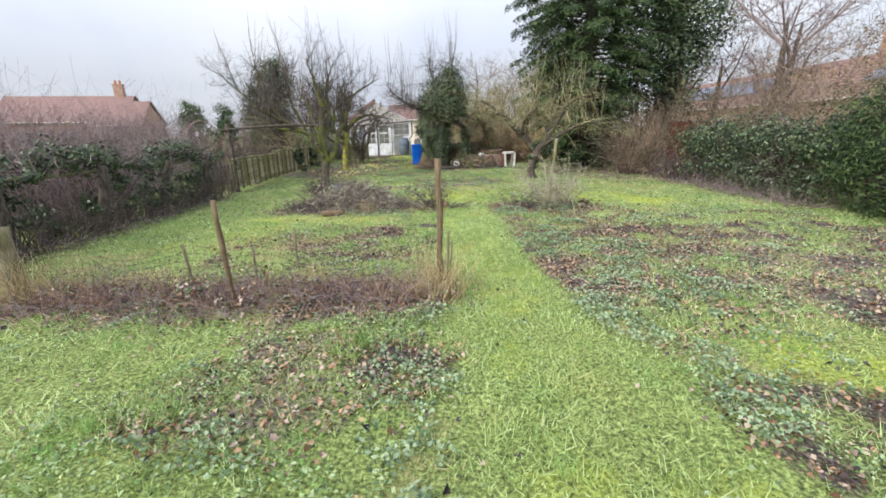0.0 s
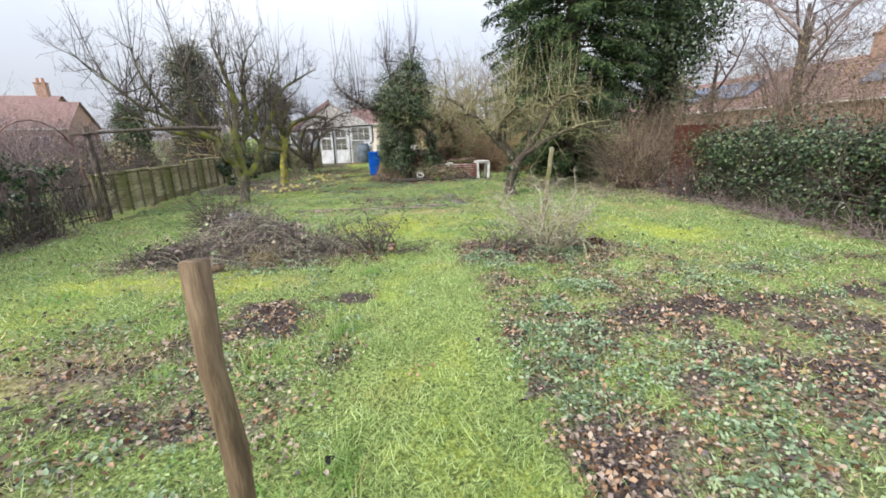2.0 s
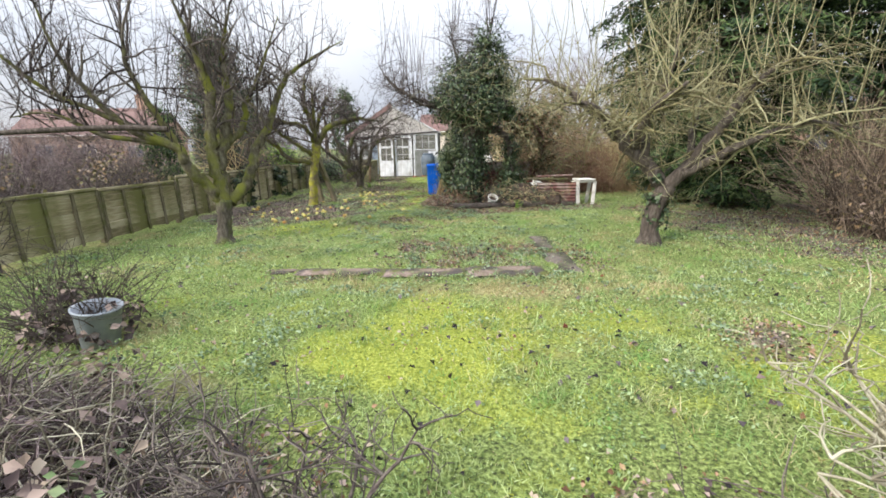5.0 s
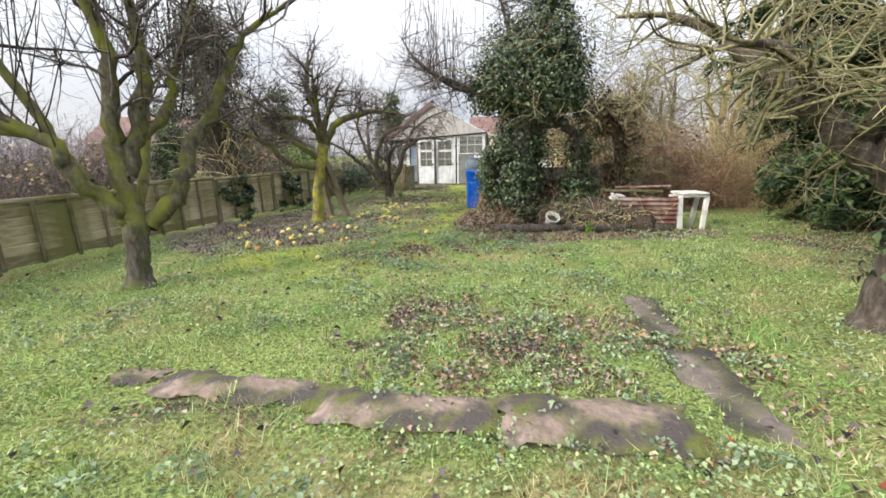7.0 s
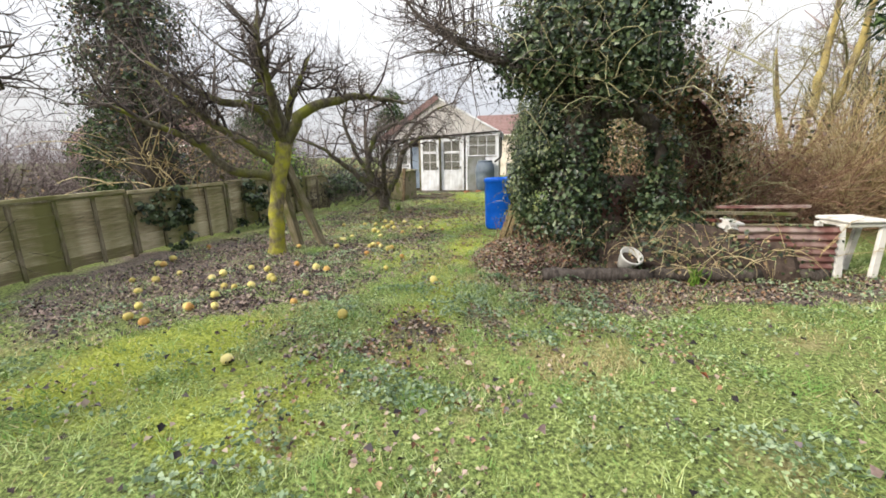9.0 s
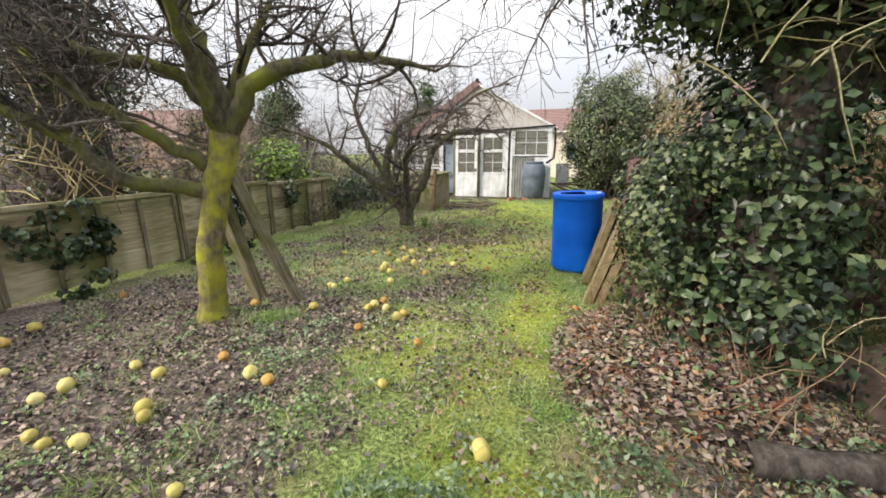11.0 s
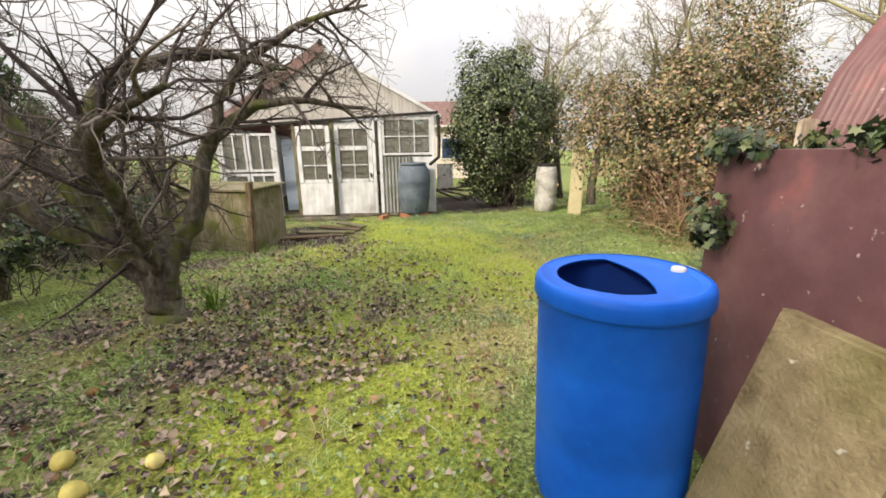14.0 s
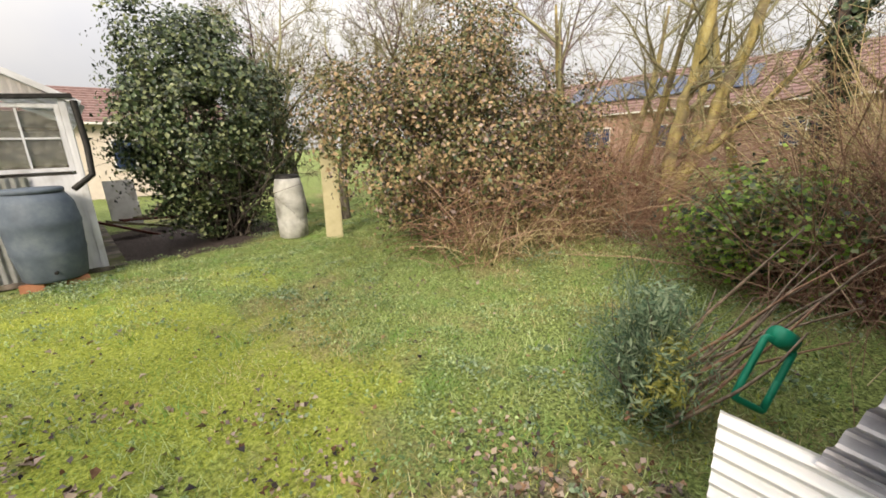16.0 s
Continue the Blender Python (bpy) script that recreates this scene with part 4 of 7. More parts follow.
eR, limbsR, tipsR = fruit_tree("leaning_apple_tree", "leaning old apple tree, dark bark, crown of pale lichen-covered twigs", 2.93, 13.0,
           [(0, 0, 0, 0.14), (0.0, 0.0, 0.45, 0.115), (0.14, -0.02, 0.85, 0.13)],
           [[(0.15, -0.02, 0.78, 0.11), (-0.16, 0.08, 1.2, 0.1), (-0.56, 0.22, 1.58, 0.085), (-1.02, 0.36, 2.05, 0.06), (-1.5, 0.5, 2.38, 0.03), (-1.95, 0.6, 2.45, 0.01)],
            [(0.18, -0.04, 0.85, 0.1), (0.58, -0.15, 1.5, 0.075), (0.84, -0.26, 2.0, 0.055), (1.15, -0.36, 2.35, 0.03), (1.5, -0.45, 2.45, 0.01)],
            [(-0.16, 0.08, 1.2, 0.07), (-0.2, 0.1, 1.75, 0.055), (0.0, 0.0, 2.3, 0.035), (0.08, 0.0, 2.9, 0.01)],
            [(0.3, -0.1, 1.0, 0.065), (0.92, -0.33, 1.4, 0.05), (1.47, -0.5, 1.66, 0.03), (2.0, -0.65, 1.58, 0.01)],
            [(-0.3, 0.12, 1.35, 0.06), (-0.35, -0.35, 1.8, 0.05), (-0.1, -0.8, 2.15, 0.02)],
            [(0.4, -0.1, 1.2, 0.055), (0.6, 0.4, 1.85, 0.04), (1.1, 0.8, 2.15, 0.015)],
            [(-0.56, 0.22, 1.58, 0.05), (-0.9, -0.1, 1.9, 0.04), (-1.3, -0.2, 2.0, 0.02), (-1.7, -0.1, 1.85, 0.008)]],
           trng, M_BARK_DARK, M_TWIG_LICHEN, per_limb=17, twig_len=0.8, shoots=12, shoot_len=1.4, lift=-0.02, kids=5)
leafy("ivy", eR, [(300, (0.02, 0.0, 0.55), (0.13, 0.13, 0.55), 0.02)], 0.05, M_IVY, 61, label="dark green ivy on the trunk", clump=0.06)

# the ivy-smothered tree
ivy_tree = thing("ivy_covered_tree", pose(0.05, 17.35, 0), "old tree smothered in dark glossy ivy, bare twigs above", "tree")
t = Tubes()
for ctrl in ([(0, 0, -0.05, 0.34), (-0.05, 0, 0.8, 0.24), (0.02, 0, 1.8, 0.22), (0.2, 0.05, 3.0, 0.12)],):
    t.add(*spline(ctrl, 5), 12)
put("trunk", t.mesh("trunk", M_BARK_DARK), ivy_tree)
ivy_limbs = limb_set((0, 0, 0), [
    [(0, 0, 1.9, 0.1), (-0.7, -0.1, 2.4, 0.075), (-1.4, -0.3, 2.62, 0.04), (-1.9, -0.45, 2.95, 0.02), (-2.2, -0.55, 3.4, 0.005)],
    [(-0.7, -0.1, 2.4, 0.05), (-1.2, -0.6, 2.45, 0.03), (-1.6, -1.0, 2.75, 0.005)],
    [(0.05, 0, 1.65, 0.11), (0.5, 0.1, 1.85, 0.1), (0.85, 0.2, 1.7, 0.09), (1.05, 0.25, 1.2, 0.08), (1.1, 0.25, 0.0, 0.08)],
    [(0.2, 0.05, 2.8, 0.08), (0.4, 0.0, 3.6, 0.04), (0.5, 0.0, 4.4, 0.01)],
    [(0.1, 0.05, 2.6, 0.08), (-0.3, 0.2, 3.4, 0.04), (-0.5, 0.2, 4.1, 0.01)]], M_BARK_DARK, ivy_tree)
crown, irng = Tubes(), random.Random(31)
for lp, lr in ivy_limbs[:2] + ivy_limbs[3:]:
    for k in range(34):
        i = irng.randint(3, len(lp) - 2)
        sprout(crown, lp[i], Vector((irng.gauss(-0.2, 0.8), irng.gauss(-0.1, 0.7), irng.gauss(0.35, 0.6))), irng.uniform(0.5, 1.1), 0.012, 2, irng, 0.75, 0.02, 0.25, 4, 0.6, 4)
    for k in range(16):
        i = irng.randint(3, len(lp) - 2)
        crown.add(bent(lp[i], Vector((irng.gauss(0, 0.15), irng.gauss(0, 0.15), 1)), irng.uniform(1.0, 2.2), 5, 0.05, irng, 0.05), [0.008, 0.007, 0.006, 0.005, 0.004, 0.002], 3, cap=False)
for k in range(46):
    a = irng.uniform(0, 6.28)
    p = Vector((0.15 + math.cos(a) * 0.9, math.sin(a) * 0.85, irng.uniform(1.9, 3.4)))
    crown.add(bent(p, Vector((math.cos(a), math.sin(a), irng.gauss(0, 0.5))), irng.uniform(0.4, 0.9), 5, 0.3, irng, -0.15), [0.007, 0.006, 0.005, 0.004, 0.003, 0.002], 3, cap=False)
put("crown", crown.mesh("crown", M_TWIG), ivy_tree)
leafy("ivy", ivy_tree, [(9000, (0.15, 0.0, 2.55), (0.8, 0.75, 0.72), 1.8), (6500, (0.3, 0.1, 3.2), (0.6, 0.6, 0.7), None), (4200, (-0.5, -0.1, 2.5), (0.48, 0.5, 0.4), 2.0), (2200, (0.7, 0.0, 2.5), (0.42, 0.45, 0.45), None),
                        (700, (0.45, -0.3, 3.75), (0.35, 0.3, 0.35), None), (900, (0.75, 0.1, 3.0), (0.35, 0.35, 0.35), None), (700, (-0.35, 0, 3.1), (0.3, 0.35, 0.4), None),
                        (5200, (-0.04, 0, 1.15), (0.4, 0.4, 0.95), 0.05), (2600, (-0.05, -0.05, 0.3), (0.46, 0.46, 0.45), 0.03), (800, (1.02, 0.15, 1.35), (0.17, 0.22, 0.5), None),
                        (1300, (1.1, 0.05, 0.6), (0.38, 0.3, 0.35), 0.03)], 0.045, [M_IVY, M_LAUREL], 62, [0.9, 0.1], label="thick mantle of dark ivy leaves")
leafy("dead_leafage", ivy_tree, [(160, (1.0, 0.2, 1.6), (0.2, 0.2, 0.2), None), (500, (-0.3, -0.3, 0.25), (0.4, 0.3, 0.25), 0.02)], 0.03, [M_BRAMBLE, M_DEADLEAF], 67, [0.6, 0.4])
stems("hanging_stem", ivy_tree, 150, lambda r: Vector((r.gauss(0.1, 0.55), -0.55 + r.gauss(0, 0.2), r.uniform(1.7, 3.4))), random.Random(68), M_TWIG_LICHEN, (0.4, 0.9), 0.006, -0.25, 0.9)
stems("dead_stem_tangle", ivy_tree, 260, lambda r: Vector((r.gauss(-0.35, 0.25), r.gauss(-0.25, 0.25), 0)), random.Random(66), M_TWIG_RED, (0.25, 0.7), 0.005, -0.1, 0.5)
core("ivy_stem_tangle", ivy_tree, [((0.12, 0, 2.5), (0.75, 0.75, 0.95), 190), ((0, 0, 0.7), (0.4, 0.4, 0.8), 50)], M_BARK_DARK, 5)

# ivy column behind the fence
col = thing("ivy_column_tree", pose(-7.0, 17.6, 0), "tall dead tree wrapped in grey-green ivy behind the fence", "tree")
t = Tubes()
t.add(*spline([(0.0, 0, -0.05, 0.42), (0.05, -0.05, 1.5, 0.36), (0.2, -0.25, 3.2, 0.28), (0.4, -0.45, 4.2, 0.08)], 5), 10)
put("trunk", t.mesh("trunk", M_BARK_DARK), col)
leafy("ivy", col, [(9500, (0.15, -0.2, 3.0), (0.85, 0.85, 1.3), None), (3200, (0.03, -0.05, 1.4), (0.58, 0.58, 1.1), 0.3), (1500, (0.35, -0.4, 4.0), (0.5, 0.5, 0.5), None)], 0.045, [M_IVY, M_BRAMBLE, M_TWIG], 63, [0.68, 0.1, 0.22])
stems("hanging_stem", col, 620, lambda r: Vector((r.gauss(0.1, 0.6), r.gauss(-0.15, 0.6), r.uniform(1.0, 4.1))), random.Random(4), M_TWIG, (0.4, 1.0), 0.006, -0.35, 0.7)
stems("dead_cane_tangle", col, 60, lambda r: Vector((r.gauss(0.5, 0.35), r.gauss(-0.5, 0.3), r.uniform(0.6, 1.6))), random.Random(5), M_STRAW, (0.5, 1.2), 0.009, -0.15, 0.8)

# the great conifer
con = thing("conifer_tree", pose(5.95, 17.2, 0), "tall dense dark green conifer with drooping sprays", "tree")
t = Tubes()
t.add(*spline([(0, 0, -0.05, 0.35), (0, 0, 4, 0.28), (0, 0, 8, 0.15), (0, 0, 11.5, 0.03)], 4), 10)
put("trunk", t.mesh("trunk", M_BARK_DARK), con)
crng = np.random.default_rng(17)
wood, C, Nn, cr = Tubes(), [], [], random.Random(3)
for k in range(420):
    z = 0.35 + 10.9 * (k / 420) ** 0.95
    reach = np.interp(z, [0.3, 1.5, 3.5, 6.0, 8.5, 11.3], [1.5, 2.1, 2.9, 3.2, 2.5, 0.4]) * cr.uniform(0.72, 1.08)
    a = k * 2.399 + cr.gauss(0, 0.25)
    d = Vector((math.cos(a), math.sin(a), 0))
    pts = [Vector((0, 0, z + 0.25)), d * reach * 0.5 + Vector((0, 0, z + 0.2)), d * reach * 0.85 + Vector((0, 0, z - 0.05)), d * reach + Vector((0, 0, z - 0.25))]
    wood.add(pts, [0.03, 0.02, 0.012, 0.005], 4, cap=False)
    m = 380
    u = crng.uniform(0.25, 1.03, m) ** 0.7
    side = np.array([-d.y, d.x, 0])
    base = np.outer(u * reach, np.array(d)) + np.array([0, 0, z + 0.2]) - np.outer(u ** 3 * 0.45, [0, 0, 1])
    w = crng.normal(0, 0.23, m) * (1.25 - u * 0.7)
    base += np.outer(w, side) + np.stack([np.zeros(m), np.zeros(m), -np.abs(crng.normal(0, 0.12, m))], 1)
    C.append(base)
    Nn.append(np.tile(np.array([d.x * 0.5, d.y * 0.5, 0.7]), (m, 1)))
put("branch_work", wood.mesh("branch_work", M_BARK_DARK), con)
put("needle_foliage", leaves("needle_foliage", np.concatenate(C), 0.036, [M_CONIFER, M_IVY], crng, np.concatenate(Nn), 5.0, 0.5, 0.1, [0.85, 0.15]), con)


# ---- the glazed garden building ----
def window_unit(parent, x0, x1, z0, z1, nx, nz, y=0.0, bar=0.03, frame=0.05, mat=None, name="window_frame"):
    """A timber frame with glazing bars and panes, in the plane y."""
    mat = mat or M_WHITEPAINT
    bm = bmesh.new()
    for cx in (x0 + frame / 2, x1 - frame / 2):
        box((frame, 0.06, z1 - z0), (cx, y, (z0 + z1) / 2), 0.004, bm=bm)
    for cz in (z0 + frame / 2, z1 - frame / 2):
        box((x1 - x0 - 2 * frame, 0.058, frame), ((x0 + x1) / 2, y, cz), 0.004, bm=bm)
    w, h = x1 - x0 - 2 * frame, z1 - z0 - 2 * frame
    for i in range(1, nx):
        box((bar, 0.045, h), (x0 + frame + w * i / nx, y, (z0 + z1) / 2), 0.003, bm=bm)
    for j in range(1, nz):
        box((w, 0.043, bar), ((x0 + x1) / 2, y, z0 + frame + h * j / nz), 0.003, bm=bm)
    fr = part(name, bm, mat, parent)
    for i in range(nx):
        for j in range(nz):
            p = part("pane", box((w / nx - bar * 0.8, 0.005, h / nz - bar * 0.8), (x0 + frame + w * (i + 0.5) / nx, y + 0.005, z0 + frame + h * (j + 0.5) / nz)), M_GLASS, fr)
            p.visible_shadow = False


def corrugated(w, h, pitch, depth, thick=0.004, nz=1, sag=0.0):
    """A ribbed sheet in x-z, ribs upright, bowed by sag."""
    bm = bmesh.new()
    n = int(w / pitch * 8)
    for s in (0, 1):
        rows = []
        for j in range(nz + 1):
            rows.append([bm.verts.new((w * i / n - w / 2, depth * math.sin(2 * math.pi * i / 8) + s * thick + sag * math.sin(math.pi * j / nz) , h * j / nz)) for i in range(n + 1)])
        for a, b in zip(rows, rows[1:]):
            for i in range(n):
                bm.faces.new((a[i], a[i + 1], b[i + 1], b[i]) if s == 0 else (a[i], b[i], b[i + 1], a[i + 1]))
    return bm


BY, BR = 26.35, 5.7
hut = thing("garden_room", pose(-6.5, BY, 0, 0, 0, BR), "old white-painted glazed garden room with a corrugated gable and double doors", "outbuilding")


def beam(name, a, b, w, d, mat, parent, label=""):
    """A straight timber from a to b."""
    a, b = Vector(a), Vector(b)
    L = (b - a).length
    m = Matrix.Translation((a + b) / 2) @ (b - a).to_track_quat("Z", "Y").to_matrix().to_4x4()
    return part(name, box((w, d, L), bevel=min(w, d) * 0.12), mat, parent, label, m)


# gable of upright ribbed sheets between the sloping tie and the two verges
def gable_z(x):
    return 3.4 - (x - 2.3) * 0.56 if x > 2.3 else 3.4 - (2.3 - x) * 0.68


def tie_z(x):
    return 1.92 + 0.062 * x


gx0, gx1 = 0.1, 4.58
edges = [gx0 + (gx1 - gx0) * k / 7 for k in range(8)]
for a, b in zip(edges, edges[1:]):
    bm = bmesh.new()
    n = 26
    low = [bm.verts.new((a + (b - a) * i / n, 0.0 + 0.0035 * math.sin(i * 2.1), tie_z(a + (b - a) * i / n))) for i in range(n + 1)]
    top = [bm.verts.new((a + (b - a) * i / n, 0.0 + 0.0035 * math.sin(i * 2.1), max(tie_z(a + (b - a) * i / n) + 0.01, gable_z(a + (b - a) * i / n)))) for i in range(n + 1)]
    for i in range(n):
        bm.faces.new((low[i], low[i + 1], top[i + 1], top[i]))
    bmesh.ops.solidify(bm, geom=bm.faces[:], thickness=0.006)
    part("gable_sheet", bm, M_GABLE, hut)
beam("tie_beam", (0.0, -0.05, tie_z(0) - 0.03), (4.62, -0.05, tie_z(4.62) - 0.03), 0.07, 0.05, M_IRON, hut, "dark gutter beam under the gable")
beam("verge_board", (0.0, -0.05, gable_z(0.0) + 0.03), (2.32, -0.05, 3.44), 0.05, 0.2, M_TILE, hut, "red-brown verge of the roof")
beam("verge_board", (2.28, -0.04, 3.42), (4.68, -0.04, gable_z(4.68) + 0.02), 0.04, 0.07, M_WHITEPAINT, hut)
for sgn, xe, mat in ((-1, -0.15, M_TILE), (1, 4.72, M_FROSTED)):
    bm = bmesh.new()
    n = 40
    a = [bm.verts.new((2.3, 5.2 * i / n, 3.42 + 0.012 * math.sin(i * 2.0))) for i in range(n + 1)]
    b = [bm.verts.new((xe, 5.2 * i / n, gable_z(xe) + 0.02 + 0.012 * math.sin(i * 2.0))) for i in range(n + 1)]
    for i in range(n):
        bm.faces.new((a[i], a[i + 1], b[i + 1], b[i]))
    bmesh.ops.solidify(bm, geom=bm.faces[:], thickness=0.012)
    part("roof", bm, mat, hut)
part("ridge_cap", box((0.16, 5.2, 0.05), (2.3, 2.6, 3.45), 0.015), M_IRON, hut)
part("finial", box((0.09, 0.12, 0.1), (2.3, -0.05, 3.5), 0.02), M_IRON, hut)
part("back_wall", box((4.6, 0.08, 2.4), (2.3, 5.1, 1.2)), M_DARKROOM, hut)
part("side_wall", box((0.08, 5.0, 2.0), (0.05, 2.6, 1.0)), M_WHITEPAINT, hut)
part("side_wall", box((0.03, 5.0, 2.1), (4.52, 2.6, 1.05)), M_FROSTED, hut)
part("floor_slab", box((4.9, 5.2, 0.06), (2.3, 2.5, 0.03), 0.01), M_CONCRETE, hut)
for x, mat in ((0.06, M_WHITEPAINT), (1.2, M_WHITEPAINT), (1.6, M_WOOD_OLD), (2.38, M_WOOD_OLD), (3.24, M_WHITEPAINT), (3.38, M_WHITEPAINT), (4.52, M_WHITEPAINT)):
    part("upright", box((0.07, 0.08, tie_z(x) - 0.09), (x, 0.0, (tie_z(x) - 0.09) / 2 + 0.03), 0.006, jitter=0.004), mat, hut)
window_unit(hut, 0.1, 0.62, 1.0, 1.78, 2, 1)
window_unit(hut, 0.64, 1.16, 1.0, 1.78, 2, 1)
window_unit(hut, 0.1, 0.62, 0.08, 0.96, 1, 2)
window_unit(hut, 0.64, 1.16, 0.08, 0.96, 2, 2)
blue_door = part("inner_door", box((0.34, 0.03, 1.55), (1.4, 0.35, 0.9), 0.006), material("pale_blue_paint", [(0.3, 0.38, 0.5), (0.4, 0.48, 0.6)], 3, 0.6, 0.1), hut, "pale blue door panel standing inside")


def glazed_door(x0, x1, y, swing):
    d = part("door", box((x1 - x0, 0.04, 0.68), ((x1 - x0) / 2, 0, 0.36), 0.006), M_WHITEPAINT, hut, "white half-glazed timber door", pose(x0, y, 0.04, 0, 0, swing))
    w = x1 - x0
    bm = bmesh.new()
    for cx in (0.045, w - 0.045):
        box((0.09, 0.042, 1.16), (cx, 0, 1.29), 0.004, bm=bm)
    for cz in (0.74, 1.42, 1.85):
        box((w - 0.22, 0.041, 0.07 if cz != 1.42 else 0.09), (w / 2, 0, cz), 0.004, bm=bm)
    box((0.018, 0.035, 1.06), (w / 2, 0, 1.3), 0.003, bm=bm)
    box((w - 0.22, 0.033, 0.025), (w / 2, 0, 1.07), 0.003, bm=bm)
    part("glazing_frame", bm, M_WHITEPAINT, d)
    for cx in (w * 0.31, w * 0.69):
        for z0, z1 in ((0.78, 1.06), (1.08, 1.37), (1.47, 1.81)):
            p = part("pane", box((w / 2 - 0.125, 0.004, z1 - z0), (cx, 0.004, (z0 + z1) / 2)), M_GLASS, d)
            p.visible_shadow = False
    part("handle", box((0.03, 0.06, 0.1), (w - 0.05, -0.04, 0.85), 0.008), M_IRON, d)


glazed_door(1.64, 2.36, -0.02, -9)
glazed_door(2.42, 3.2, 0.0, 0)
part("fanlight_panel", box((0.78, 0.03, 0.12), (2.8, 0.0, 1.96), 0.005), M_WHITEPAINT, hut)
window_unit(hut, 3.42, 4.48, 1.3, 2.08, 3, 2, bar=0.022)
part("lower_panel", corrugated(0.62, 1.2, 0.075, 0.012), M_FROSTED, hut, "pale ribbed plastic panel", pose(3.74, -0.05, 0.06))
part("lower_board", box((0.5, 0.03, 1.2), (4.25, 0.0, 0.66), 0.005), M_WHITEPAINT, hut)
for k, z in enumerate((1.05, 1.55)):
    part("shelf", box((1.1, 0.3, 0.04), (3.9, 1.1, z + 0.3), 0.005), M_WOOD_POST, hut)
part("bench", box((1.6, 0.5, 0.05), (3.4, 1.6, 0.85), 0.006), M_WOOD_POST, hut)
pipe = Tubes()
pipe.add([Vector((4.62, -0.07, 2.12)), Vector((4.64, -0.08, 1.6)), Vector((4.62, -0.12, 1.25)), Vector((4.42, -0.25, 1.1))], [0.035] * 4, 8)
put("downpipe", pipe.mesh("downpipe", M_IRON), hut)
part("step", box((1.3, 0.4, 0.06), (2.1, -0.4, 0.01), 0.012), M_CONCRETE, hut)

# water butt on bricks
butt = thing("water_butt", pose(-2.42, 26.42, 0.1), "blue-grey plastic water butt with a lid beside the garden room", "water butt")
part("body", lathe([(0.0, 0.0), (0.27, 0.0), (0.29, 0.03), (0.325, 0.3), (0.335, 0.34), (0.33, 0.38), (0.345, 0.62), (0.355, 0.66), (0.345, 0.7), (0.325, 0.88), (0.27, 0.98), (0.24, 1.0)], 36), M_GREYPLASTIC, butt, smooth=True)
part("lid", lathe([(0.24, 0.99), (0.27, 1.0), (0.27, 1.035), (0.25, 1.05), (0.0, 1.06)], 30), M_GREYPLASTIC, butt, smooth=True)
part("tap", box((0.03, 0.08, 0.03), (0.05, -0.33, 0.12), 0.006), M_IRON, butt)
for k, (bx, by) in enumerate(((-0.2, -0.15), (0.18, -0.12), (0.0, 0.2), (-0.62, -0.3))):
    b = part("brick", box((0.215, 0.1, 0.1), bevel=0.008, jitter=0.004), M_TERRACOTTA, None, "", pose(-2.42 + bx, 26.42 + by, 0.05 if k < 3 else 0.04, 0, 0, 20 * k))
    tagged(b, "worn orange house brick lying on the ground", "brick", "bricks under the water butt")

# compost box
cbox = thing("compost_box", pose(-5.05, 23.9, 0, 0, 0, -8), "large weathered plywood box standing on the ground", "compost box")
part("side_panel", box((1.3, 0.03, 0.86), (0, -0.42, 0.45), 0.004, jitter=0.004), M_WOOD_OLD, cbox)
part("side_panel", box((1.3, 0.03, 0.86), (0, 0.42, 0.45), 0.004, jitter=0.004), M_WOOD_OLD, cbox)
part("end_panel", box((0.03, 0.8, 0.86), (0.64, 0, 0.45), 0.004, jitter=0.004), M_WOOD_OLD, cbox)
part("end_panel", box((0.03, 0.8, 0.86), (-0.64, 0, 0.45), 0.004, jitter=0.004), M_WOOD_OLD, cbox)
part("lid", box((1.4, 0.95, 0.035), (0, 0, 0.91), 0.006, pose(0, 0, 0, 2, 1, 0), jitter=0.004), M_WOOD_OLD, cbox)
part("corner_post", box((0.08, 0.08, 1.0), (0.66, -0.44, 0.5), 0.008, pose(0, 0, 0, 0, 4, 0)), M_WOOD_POST, cbox)
for k in range(4):
    b = part("scrap_board", box((1.1 - 0.15 * k, 0.16, 0.025), bevel=0.004, jitter=0.006), M_WOOD_OLD if k % 2 else M_WOOD_POST, None, "", pose(-3.95 + 0.15 * k, 24.3 + 0.28 * k, 0.04 + 0.012 * k, 2, 2, 25 - 20 * k))
    tagged(b, "rotten board lying flat on the lawn", "board", "boards by the doors")

# ---- blue barrel ----
barrel = thing("blue_barrel", pose(-1.1, 19.36, 0, 0, -1.5, 0), "bright blue plastic drum with a hole cut in its top", "barrel")
part("body", lathe([(0.0, 0.012), (0.255, 0.012), (0.275, 0.0), (0.288, 0.03), (0.286, 0.08), (0.287, 0.3), (0.284, 0.32), (0.287, 0.34), (0.287, 0.62), (0.284, 0.64), (0.287, 0.66), (0.285, 0.85),
                     (0.287, 0.856), (0.299, 0.86), (0.301, 0.868), (0.299, 0.905), (0.294, 0.922), (0.284, 0.931), (0.275, 0.932)], 64), M_BLUE, barrel, smooth=True)


